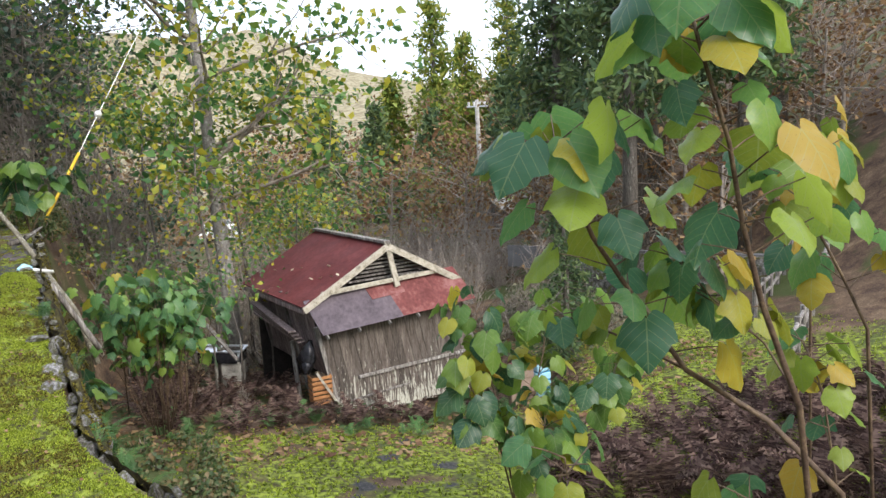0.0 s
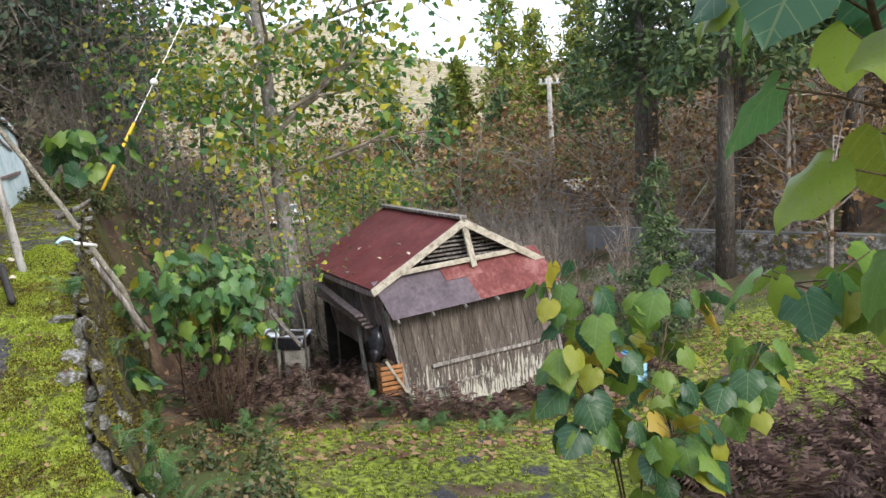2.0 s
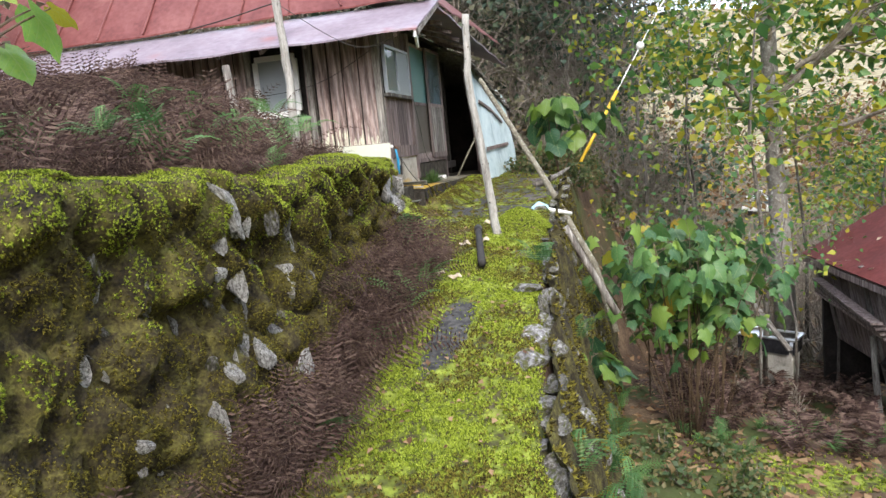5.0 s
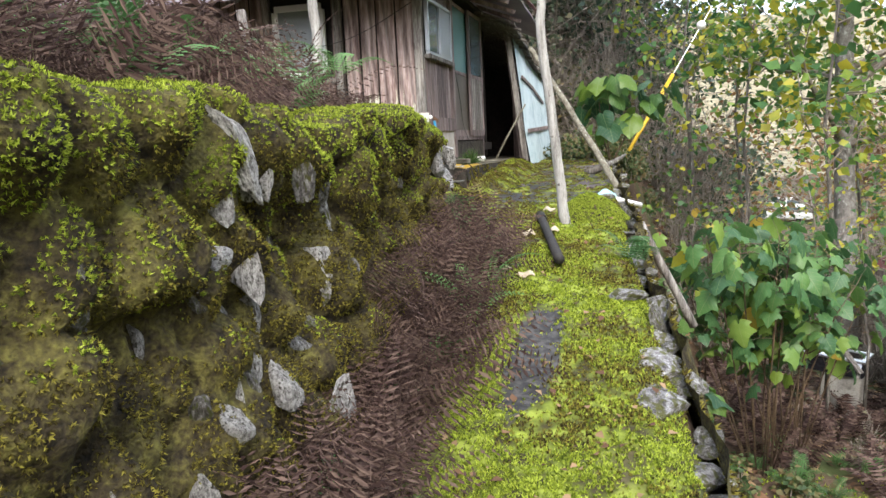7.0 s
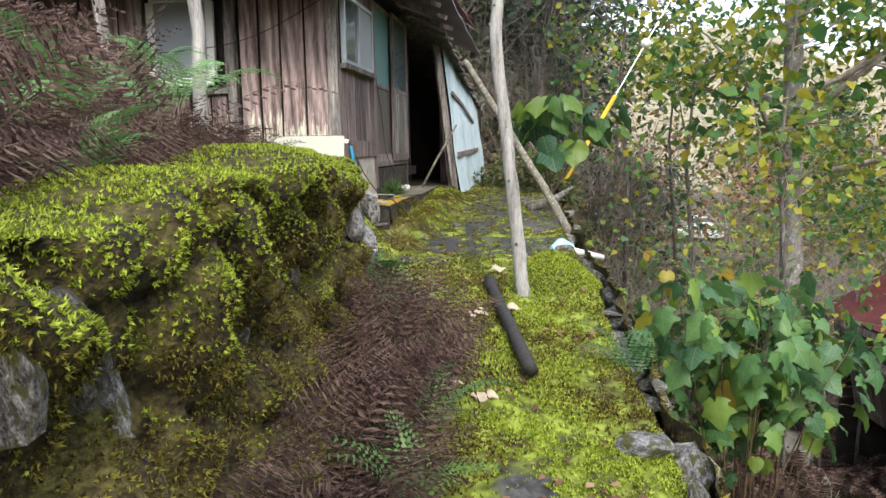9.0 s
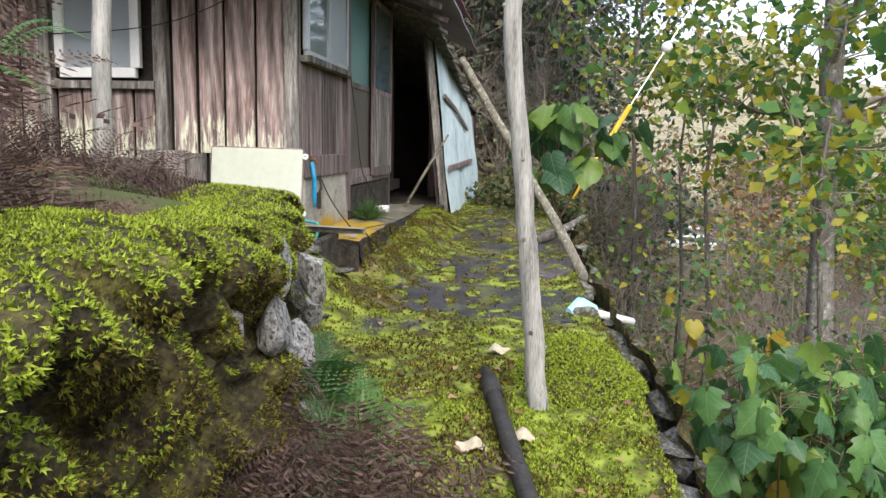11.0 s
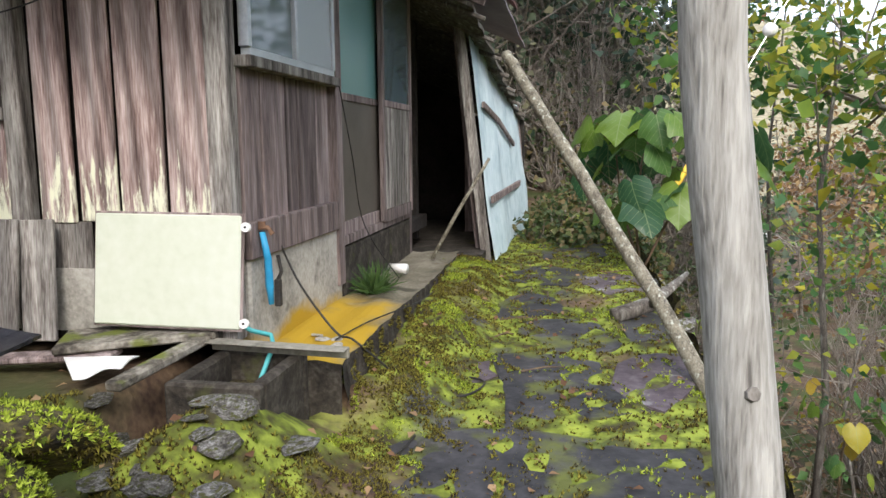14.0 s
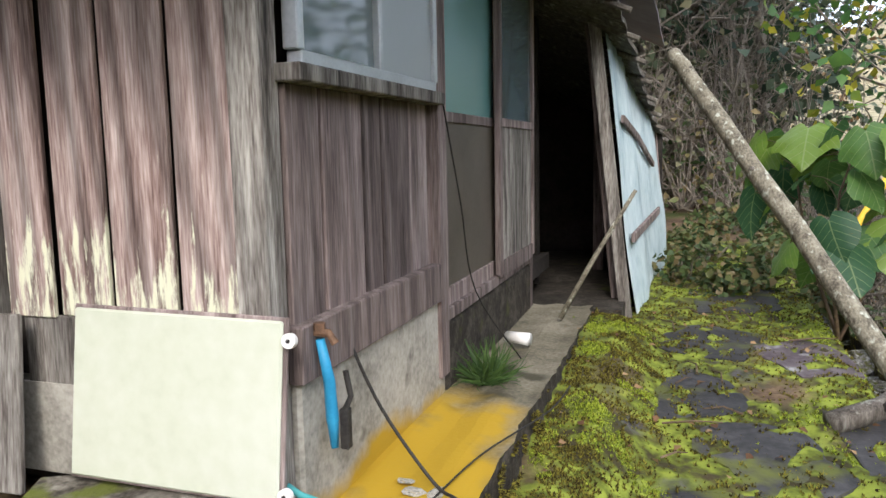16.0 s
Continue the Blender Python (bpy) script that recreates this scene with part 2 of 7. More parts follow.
M["steel"] = surface("stainless_steel", [(0.6, 0.6, 0.6), (0.72, 0.72, 0.72)], 3, 0.35, 0.03, 60, metal=1.0)
M["rusty"] = surface("rusty_steel", [(0.06, 0.04, 0.03), (0.14, 0.08, 0.05), (0.22, 0.13, 0.08)], 8, 0.75, 0.3, 60, metal=0.3)
M["cable"] = surface("black_cable", [(0.015, 0.014, 0.013), (0.04, 0.036, 0.033)], 20, 0.6, 0.1, 80)
M["blue"] = surface("blue_plastic", [(0.02, 0.22, 0.42), (0.04, 0.32, 0.55)], 8, 0.45, 0.05, 60)
M["teal"] = surface("teal_hose", [(0.05, 0.3, 0.32), (0.1, 0.42, 0.42)], 8, 0.5, 0.05, 60)
M["pale_blue"] = surface("pale_blue_plastic", [(0.25, 0.5, 0.62), (0.4, 0.63, 0.72)], 8, 0.5, 0.05, 60)
M["cardboard"] = surface("damp_cardboard", [(0.2, 0.14, 0.1), (0.32, 0.24, 0.19)], 6, 0.9, 0.15, 40)
M["orange_wood"] = surface("orange_crate_wood", [(0.28, 0.12, 0.045), (0.45, 0.22, 0.09)], 6, 0.8, 0.2, 40, stretch=(1, 1, 3))
M["yellow"] = surface("yellow_guard", [(0.62, 0.40, 0.03), (0.78, 0.54, 0.06)], 5, 0.5, 0.05, 40, stain=(0.25, 0.18, 0.06), stain_scale=6, stain_at=0.7)
M["bag"] = surface("black_plastic_bag", [(0.008, 0.008, 0.01), (0.03, 0.03, 0.035)], 9, 0.25, 0.5, 30)
M["asphalt"] = surface("worn_asphalt", [(0.10, 0.10, 0.10), (0.17, 0.17, 0.17)], 2, 0.9, 0.2, 60)
M["slab"] = surface("dark_wet_slab", [(0.02, 0.02, 0.021), (0.042, 0.04, 0.042), (0.075, 0.072, 0.075)], 3, 0.6, 0.5, 25, vary=0.2, stain=(0.10, 0.11, 0.025), stain_scale=3, stain_at=0.6)
M["slab_purple"] = surface("purple_slate", [(0.04, 0.03, 0.035), (0.08, 0.062, 0.07), (0.13, 0.11, 0.115)], 4, 0.6, 0.5, 25, vary=0.2, stain=(0.3, 0.3, 0.3), stain_scale=5, stain_at=0.68)
M["glass_teal"] = glass_material("teal_figured_glass", (0.16, 0.34, 0.33), 0.25, 0.75)
M["glass_frost"] = glass_material("frosted_glass", (0.34, 0.38, 0.40), 0.3, 0.8)
M["glass_dark"] = glass_material("dark_window_glass", (0.12, 0.16, 0.17), 0.06, 0.85)
M["mesh_dark"] = surface("dark_door_panel", [(0.075, 0.064, 0.052), (0.13, 0.112, 0.092)], 2, 0.5, 0.1, 120)
M["hat"] = surface("dry_leaf_litter", [(0.35, 0.28, 0.18), (0.55, 0.48, 0.36)], 12, 0.9, 0.2, 60)
G_YEL = (0.36, 0.34, 0.03)
M["leaf_big"] = leaf_material("big_green_leaf", [(0.03, 0.085, 0.04), (0.05, 0.12, 0.045), (0.085, 0.175, 0.04), (0.15, 0.24, 0.035)], "object", 0.38, 0.4, spots=(0.10, 0.09, 0.02))
M["leaf_yellow"] = leaf_material("yellowing_leaf", [(0.14, 0.22, 0.03), (0.24, 0.27, 0.03), (0.36, 0.31, 0.03), (0.4, 0.28, 0.04)], "object", 0.45, 0.4, spots=(0.14, 0.08, 0.02))
M["leaf_fresh"] = leaf_material("fresh_yellow_green_leaf", [(0.06, 0.155, 0.078), (0.10, 0.235, 0.082), (0.17, 0.32, 0.07), (0.29, 0.39, 0.055)], "object", 0.3, 0.5, spots=(0.14, 0.13, 0.03))
M["leaf_bush"] = leaf_material("bush_leaf", [(0.05, 0.125, 0.05), (0.08, 0.185, 0.06), (0.12, 0.24, 0.065), (0.2, 0.31, 0.06)], "object", 0.42, 0.35)
M["leaf_tree"] = leaf_material("autumn_tree_leaf", [(0.06, 0.15, 0.045), (0.11, 0.22, 0.05), (0.2, 0.29, 0.045), (0.42, 0.38, 0.04)], "island", 0.45, 0.4)
M["leaf_under"] = leaf_material("undergrowth_leaf", [(0.05, 0.085, 0.03), (0.08, 0.12, 0.04), (0.13, 0.15, 0.05), (0.2, 0.15, 0.07)], "island", 0.5, 0.3)
M["leaf_dark"] = leaf_material("dark_evergreen_leaf", [(0.035, 0.062, 0.04), (0.062, 0.092, 0.055), (0.10, 0.13, 0.075)], "island", 0.5, 0.25)
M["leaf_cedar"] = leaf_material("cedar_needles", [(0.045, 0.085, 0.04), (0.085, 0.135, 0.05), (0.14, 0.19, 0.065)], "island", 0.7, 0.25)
# lit copy of the cedar needles, sunshine painted into the yellow-green
M["leaf_cedar_lit"] = leaf_material("sunlit_cedar_needles", [(0.10, 0.16, 0.025), (0.17, 0.23, 0.035), (0.3, 0.3, 0.05)], "island", 0.7, 0.3)
M["leaf_rust"] = leaf_material("rust_coloured_leaf", [(0.14, 0.075, 0.035), (0.22, 0.12, 0.05), (0.3, 0.2, 0.09)], "island", 0.7, 0.3)
M["leaf_olive"] = leaf_material("grey_olive_leaf", [(0.08, 0.085, 0.05), (0.13, 0.13, 0.075), (0.2, 0.185, 0.11)], "island", 0.6, 0.3)
M["fern_dry"] = leaf_material("dead_fern", [(0.05, 0.03, 0.026), (0.08, 0.05, 0.043), (0.115, 0.075, 0.062), (0.18, 0.125, 0.098)], "island", 0.9, 0.3, spec=0.1)
M["fern_green"] = leaf_material("green_fern", [(0.05, 0.12, 0.035), (0.085, 0.19, 0.05), (0.13, 0.26, 0.08)], "object", 0.6, 0.35)
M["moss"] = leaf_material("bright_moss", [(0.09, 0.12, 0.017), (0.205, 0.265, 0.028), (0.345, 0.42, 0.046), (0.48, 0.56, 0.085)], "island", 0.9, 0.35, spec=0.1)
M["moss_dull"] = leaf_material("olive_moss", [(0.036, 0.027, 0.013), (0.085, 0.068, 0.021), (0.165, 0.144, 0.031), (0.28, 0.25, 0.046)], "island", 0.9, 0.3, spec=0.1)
M["grass"] = leaf_material("grass_blade", [(0.05, 0.10, 0.03), (0.09, 0.16, 0.04)], "island", 0.6, 0.3)
M["litter"] = leaf_material("fallen_leaf", [(0.10, 0.05, 0.025), (0.2, 0.11, 0.055), (0.32, 0.21, 0.11)], "island", 0.85, 0.15)


# ---- building helpers ----
class Geo:
    """Collects vertices and faces of one mesh."""

    def __init__(self):
        self.v, self.f = [], []

    def add(self, verts, faces):
        k = len(self.v)
        self.v.extend(tuple(p) for p in verts)
        self.f.extend(tuple(i + k for i in q) for q in faces)
        return self

    def box(self, c, s, m=None, bev=0.0):
        """A box of size s about c, its edges bevelled a little, in the pose m."""
        x, y, z = (k / 2 for k in s)
        b = min(bev, 0.4 * min(x, y, z) * 2)
        pts, faces = [], []
        if b <= 0:
            pts = [(i * x, j * y, k * z) for i in (-1, 1) for j in (-1, 1) for k in (-1, 1)]
            faces = [(0, 1, 3, 2), (4, 6, 7, 5), (0, 4, 5, 1), (2, 3, 7, 6), (0, 2, 6, 4), (1, 5, 7, 3)]
        else:
            idx = {}
            for i in (-1, 1):
                for j in (-1, 1):
                    for k in (-1, 1):
                        for ax in range(3):
                            p = [i * (x - b), j * (y - b), k * (z - b)]
                            p[ax] = (i * x, j * y, k * z)[ax]
                            idx[i, j, k, ax] = len(pts)
                            pts.append(tuple(p))
            sg = (-1, 1)
            for ax in range(3):
                for s0 in sg:
                    ring = []
                    for a1, a2 in ((-1, -1), (1, -1), (1, 1), (-1, 1)):
                        key = [0, 0, 0]
                        key[ax], key[(ax + 1) % 3], key[(ax + 2) % 3] = s0, a1, a2
                        ring.append(idx[(*key, ax)])
                    faces.append(tuple(ring if s0 > 0 else ring[::-1]))
            for ax in range(3):
                o1, o2 = (ax + 1) % 3, (ax + 2) % 3
                for s1 in sg:
                    for s2 in sg:
                        ka, kb = [0, 0, 0], [0, 0, 0]
                        ka[ax], kb[ax] = -1, 1
                        ka[o1] = kb[o1] = s1
                        ka[o2] = kb[o2] = s2
                        q = (idx[(*ka, o1)], idx[(*kb, o1)], idx[(*kb, o2)], idx[(*ka, o2)])
                        faces.append(q if s1 * s2 > 0 else q[::-1])
            for i in sg:
                for j in sg:
                    for k in sg:
                        q = tuple(idx[i, j, k, a] for a in range(3))
                        faces.append(q if i * j * k > 0 else q[::-1])
        out = [Vector(p) + Vector(c) for p in pts]
        if m is not None:
            out = [m @ p for p in out]
        return self.add(out, faces)

    def beam(self, p0, p1, w, h, up=(0, 0, 1), bev=0.004):
        """A squared timber from p0 to p1."""
        p0, p1 = Vector(p0), Vector(p1)
        d = (p1 - p0).normalized()
        side = d.cross(Vector(up))
        side = side.normalized() if side.length > 1e-4 else Vector((1, 0, 0))
        top = side.cross(d)
        m = Matrix((side, d, top)).transposed().to_4x4()
        m.translation = (p0 + p1) / 2
        return self.box((0, 0, 0), (w, (p1 - p0).length, h), m, bev)

    def tube(self, pts, radii, sides=7, wob=0.0, seed=0):
        """A tapered round bar along pts, closed at both ends."""
        rng = random.Random(seed)
        pts = [Vector(p) for p in pts]
        n = len(pts)
        if not hasattr(radii, "__len__"):
            radii = [radii] * n
        verts, faces = [], []
        ref = Vector((0.31, 0.17, 0.93))
        for i, p in enumerate(pts):
            d = (pts[min(i + 1, n - 1)] - pts[max(i - 1, 0)]).normalized()
            a = d.cross(ref)
            if a.length < 0.1:
                a = d.cross(Vector((1, 0, 0)))
            a.normalize()
            b = d.cross(a)
            for k in range(sides):
                t = 2 * math.pi * k / sides
                r = radii[i] * (1 + wob * rng.uniform(-1, 1))
                verts.append(p + a * (r * math.cos(t)) + b * (r * math.sin(t)))
        for i in range(n - 1):
            for k in range(sides):
                k2 = (k + 1) % sides
                faces.append((i * sides + k, i * sides + k2, (i + 1) * sides + k2, (i + 1) * sides + k))
        faces.append(tuple(range(sides))[::-1])
        faces.append(tuple((n - 1) * sides + k for k in range(sides)))
        return self.add(verts, faces)

    def sheet(self, fn, nu, nv, thick=None):
        """A surface fn(u, v) on a grid, u and v from 0 to 1; thick gives it a back at that offset."""
        base = [fn(i / nu, j / nv) for i in range(nu + 1) for j in range(nv + 1)]
        w = nv + 1
        f = [(i * w + j, (i + 1) * w + j, (i + 1) * w + j + 1, i * w + j + 1) for i in range(nu) for j in range(nv)]
        self.add(base, f)
        if thick:
            t = Vector(thick)
            self.add([Vector(p) + t for p in base], [q[::-1] for q in f])
            rim = [(i, 0) for i in range(nu)] + [(nu, j) for j in range(nv)] + [(nu - i, nv) for i in range(nu)] + [(0, nv - j) for j in range(nv)]
            vs = [Vector(base[i * w + j]) for i, j in rim]
            k = len(vs)
            self.add(vs + [p + t for p in vs], [(i, (i + 1) % k, k + (i + 1) % k, k + i) for i in range(k)])
        return self

    def mesh(self, name, mat, smooth=False):
        me = bpy.data.meshes.new(name)
        me.from_pydata([tuple(p) for p in self.v], [], self.f)
        me.materials.append(mat)
        if smooth:
            me.polygons.foreach_set("use_smooth", [True] * len(me.polygons))
        me.update()
        return me


def part(name, geo, material, parent=None, label="", smooth=False):
    me = geo.mesh(name, material, smooth) if isinstance(geo, Geo) else geo
    ob = new(name, me)
    if parent is not None:
        ob.parent = parent
        ob.matrix_parent_inverse = Matrix.Identity(4)
    if label:
        ob["label"] = label
    return ob


def thing(name, label, category, group="", kind="", at=None):
    """An empty at a thing's base, that carries its parts."""
    ob = new(name)
    ob.empty_display_size = 0.1
    if at is not None:
        ob.matrix_world = at
    return tagged(ob, label, category, group, kind)


def whole(name, geo, material, label, category, group="", kind="", smooth=False):
    """A thing of one mesh."""
    return tagged(part(name, geo, material, None, "", smooth), label, category, group, kind)


def raw_mesh(name, verts, faces, mat, smooth=False):
    """Fast mesh from numpy arrays, faces all of one size."""
    me = bpy.data.meshes.new(name)
    nv, (nf, k) = len(verts), faces.shape
    me.vertices.add(nv)
    me.vertices.foreach_set("co", np.asarray(verts, np.float32).ravel())
    me.loops.add(nf * k)
    me.loops.foreach_set("vertex_index", faces.astype(np.int32).ravel())
    me.polygons.add(nf)
    me.polygons.foreach_set("loop_start", np.arange(0, nf * k, k, dtype=np.int32))
    if smooth:
        me.polygons.foreach_set("use_smooth", np.ones(nf, bool))
    me.update(calc_edges=True)
    me.materials.append(mat)
    return me


# ---- the lie of the land ----
def lerp(y, ys, vs):
    return np.interp(y, ys, vs)


def path_z(y):
    return lerp(y, [-6, 0, 3.0, 5.1, 7.1, 8.5, 10.35, 11.9, 13.5, 17.5, 23, 30], [0.9, 0.25, -0.5, -0.82, -0.72, -0.48, -0.2, -0.02, 0.04, 0.25, 0.42, 0.6])


def edge_x(y):
    return lerp(y, [-6, 0, 2.6, 4.5, 6.2, 7.5, 8.6, 10.9, 12.7, 15, 18, 30], [2.2, 1.9, 1.5, 0.75, 0.05, -0.40, -0.47, -0.70, -0.77, -0.92, -1.0, -1.2])


def wall_x(y):
    return lerp(y, [-6, 2, 4.5, 7.7, 9, 11.0, 12.1, 12.9, 13.4], [-2.5, -2.0, -1.85, -1.85, -1.85, -2.1, -2.5, -3.3, -4.2])


def lower_z(x, y):
    near = -2.5 - 0.115 * np.clip(y - 8, -3, 18) - 0.19 * np.clip(x, 0, 6.5) + 0.09 * np.clip(x - 7.5, 0, 14)
    return near + np.clip((y - 26) / 45, 0, 1) * -1.7


def smooth01(t):
    t = np.clip(t, 0, 1)
    return t * t * (3 - 2 * t)


def waves(x, y, s, seed):
    """Cheap smooth noise, about -1 to 1."""
    r = np.random.RandomState(seed)
    out = 0
    for _ in range(5):
        a, k, p = r.uniform(0, 6.28), r.uniform(0.6, 1.6) / s, r.uniform(0, 6.28)
        out = out + np.sin((x * np.cos(a) + y * np.sin(a)) * k * 6.28 + p + 1.3 * np.sin((y * np.cos(a) - x * np.sin(a)) * k * 4.1 + p))
    return out / 3.2


def land(x, y):
    x, y = np.asarray(x, float), np.asarray(y, float)
    e, p, low = edge_x(y), path_z(y), lower_z(x, y)
    width = lerp(y, [-6, 3, 6, 7.5, 18, 24], [3.4, 2.6, 1.2, 0.75, 0.8, 3.0])
    t = (x - e) / width
    z = p + (low - p) * smooth01(t)
    z = z + 0.03 * waves(x, y, 1.1, 3) * smooth01((x - e) / 0.5) + (0.012 * waves(x, y, 0.45, 4) + 0.013 * waves(x, y, 0.19, 6)) * smooth01((26 - np.hypot(x, y)) / 6)
    # upper terrace behind the wall
    w = wall_x(y)
    terrace = 0.84 + 0.05 * waves(x, y, 1.6, 5) + 0.05 * np.clip(-2.4 - x, 0, 6)
    terrace = terrace + 0.17 * np.clip(-3.2 - x, 0, 2.4) * smooth01((y - 7.5) / 2.5) * smooth01((12.8 - y) / 0.7)
    up = smooth01((w - 0.12 - x) / 0.25) * (y < 13.3)
    z = z + (np.maximum(terrace, z) - z) * up
    yard = smooth01((y - 12.6) / 0.5) * smooth01((-3.2 - x) / 0.15)
    z = z + (0.40 - z) * yard * (y < 14.3)
    z = z + 0.26 * np.exp(-((x + 2.85) / 0.42) ** 2 - ((y - 13.1) / 0.4) ** 2) * (y < 14.2)
    # earth banked against the step and the trough
    bank = smooth01((-2.02 - x) / 0.32) * smooth01((x + 2.75) / 0.1) * smooth01((y - 13.9) / 0.3) * smooth01((17.6 - y) / 0.3)
    z = z + 0.15 * bank
    z = z + 0.25 * np.exp(-((x + 2.78) / 0.33) ** 2 - ((y - 13.5) / 0.45) ** 2) * (y < 14.2)
    # hills
    left = np.clip(-8.5 - x, 0, 60) * 0.55 + np.clip(0.5 * (3 - x) * smooth01((y - 25) / 10), 0, 40)
    z = z + left * smooth01((np.hypot(x, y) - 4) / 10) * smooth01((150 - np.hypot(x, y)) / 70)
    start = 17 + 0.32 * np.clip(y - 14, -30, 60)
    z = z + np.clip(x - start, 0, 70) * 0.52 * smooth01((x - start) / 8) * smooth01((170 - np.hypot(x, y)) / 90)
    r = np.hypot(x, y)
    bear = np.arctan2(x, np.maximum(y, 1.0))
    far = 30 * smooth01((r - 150) / 260) * (1 + 0.9 * np.exp(-((bear - 0.12) / 0.2) ** 2))
    return z + far * (1 + 0.30 * waves(x, y, 210, 8) + 0.08 * waves(x, y, 70, 9))


# ---- ground ----
def spaced(fine0, fine1, step, reach, grow=1.16):
    mid = list(np.arange(fine0, fine1, step))
    a, b, s = [fine0], [mid[-1]], step
    while b[-1] < reach:
        s *= grow
        b.append(b[-1] + s)
        a.append(a[-1] - s)
    return np.array(a[:0:-1] + mid + b[1:])


gx, gy = spaced(-3.6, 3.0, 0.06, 620), spaced(2.0, 19.0, 0.07, 620)
GX, GY = np.meshgrid(gx, gy, indexing="ij")
GZ = land(GX, GY)
nx, ny = GX.shape
ids = np.arange(nx * ny).reshape(nx, ny)
quads = np.stack([ids[:-1, :-1], ids[1:, :-1], ids[1:, 1:], ids[:-1, 1:]], -1).reshape(-1, 4)


def ground_material():
    """Forest floor of leaf litter, with moss where the moss mask runs and bare dark earth on the wheel track."""
    m = surface("forest_floor", [(0.035, 0.022, 0.014), (0.075, 0.045, 0.028), (0.13, 0.085, 0.05), (0.2, 0.14, 0.085)], 1.4, 0.95, 0.8, 28, dist=0.04, stain=(0.06, 0.075, 0.02), stain_scale=0.5, stain_at=0.52)
    nt = m.node_tree
    N, L = nt.nodes, nt.links
    b = N["Principled BSDF"]
    base = b.inputs["Base Color"].links[0].from_socket
    tc = N.new("ShaderNodeTexCoord")
    for attr, cols, sc, lo, hi in (
        ("moss", [(0.045, 0.038, 0.015), (0.09, 0.105, 0.016), (0.155, 0.19, 0.024), (0.24, 0.285, 0.04)], 2.2, 0.42, 0.62),
        ("track", [(0.03, 0.03, 0.03), (0.05, 0.048, 0.046), (0.085, 0.08, 0.075)], 5.0, 0.42, 0.55),
        # hill: far slopes in pale cream, sunlight on them put into the colour
        ("hill", [(0.17, 0.14, 0.08), (0.25, 0.212, 0.122), (0.32, 0.28, 0.175)], 0.12, 0.4, 0.6),
    ):
        at = N.new("ShaderNodeAttribute")
        at.attribute_name = attr
        no = N.new("ShaderNodeTexNoise")
        no.inputs["Scale"].default_value, no.inputs["Detail"].default_value = sc, 8
        L.new(tc.outputs["Object"], no.inputs["Vector"])
        ad = N.new("ShaderNodeMath")
        ad.operation = "MULTIPLY_ADD"
        ad.inputs[1].default_value, ad.inputs[2].default_value = 0.7, -0.35
        L.new(no.outputs["Fac"], ad.inputs[0])
        su = N.new("ShaderNodeMath")
        L.new(at.outputs["Fac"], su.inputs[0])
        L.new(ad.outputs[0], su.inputs[1])
        mr = N.new("ShaderNodeMapRange")
        mr.inputs[1].default_value, mr.inputs[2].default_value = lo, hi
        L.new(su.outputs[0], mr.inputs[0])
        n2 = N.new("ShaderNodeTexNoise")
        n2.inputs["Scale"].default_value, n2.inputs["Detail"].default_value = sc * 4, 9
        L.new(tc.outputs["Object"], n2.inputs["Vector"])
        sp = N.new("ShaderNodeMapRange")
        sp.inputs[1].default_value, sp.inputs[2].default_value = 0.33, 0.67
        L.new(n2.outputs["Fac"], sp.inputs[0])
        r = ramp_node(nt, cols)
        L.new(sp.outputs[0], r.inputs[0])
        mx = N.new("ShaderNodeMixRGB")
        L.new(mr.outputs[0], mx.inputs[0])
        L.new(base, mx.inputs[1])
        L.new(r.outputs[0], mx.inputs[2])
        base = mx.outputs[0]
    L.new(base, b.inputs["Base Color"])
    return m


def moss_mask(x, y):
    e, w = edge_x(y), wall_x(y)
    on_path = smooth01((x - w - 0.22) / 0.2) * smooth01((e + 0.12 - x) / 0.1) * smooth01((y - 3.2) / 2) * smooth01((24 - y) / 3)
    lawn = smooth01((x - e - 1.2) / 1.2) * smooth01((15.4 - y - 0.25 * np.clip(x - 2, -2, 20) * 0.2) / 1.6) * smooth01((16 - x) / 4) * smooth01((y - 2) / 3)
    lawn = np.maximum(lawn, smooth01((x - 8.5) / 1.2) * smooth01((19 - y) / 2) * smooth01((19 - x) / 4) * smooth01((y - 4) / 3))
    on_path = on_path * (1 - 0.9 * smooth01((-2.95 - x) / 0.15) * smooth01((y - 13.25) / 0.2))
    on_path = on_path * (1 - 0.12 * smooth01((y - 12.7) / 0.8))
    on_path = on_path * (1 - 0.1 * np.exp(-((x + 3.0) / 0.6) ** 2 - ((y - 13.3) / 0.45) ** 2))
    return np.clip(np.maximum(on_path * (0.78 + 0.22 * waves(x, y, 0.8, 21)), lawn * (0.66 + 0.24 * waves(x, y, 1.7, 22))), 0, 1)


def track_mask(x, y):
    """Bare strips: the worn middle of the path, a wheel rut over the lower lawn."""
    worn = np.exp(-(((x + 1.12) / 0.16) ** 2 + ((y - 9.0) / 0.75) ** 2)) * 1.1
    lanes = 0
    for off in (0.0, 1.35):
        c = 2.4 + off + 0.2 * np.sin(y) + 0.55 * np.clip(y - 8.6, 0, 20)
        lanes = np.maximum(lanes, np.exp(-(((x - c) / 0.32) ** 2)) * (y > 6) * smooth01((17 - y) / 3) * np.clip(0.42 + 0.5 * waves(x, y, 1.6, 33), 0, 0.9))
    front = smooth01((y - 12.2) / 0.5) * smooth01((17.3 - y) / 0.5) * (x < edge_x(y) - 0.1) * (x > -2.9) * 0.34 * (0.9 + 0.5 * waves(x, y, 0.9, 31))
    return np.clip(np.maximum(np.maximum(worn, lanes), front), 0, 1)


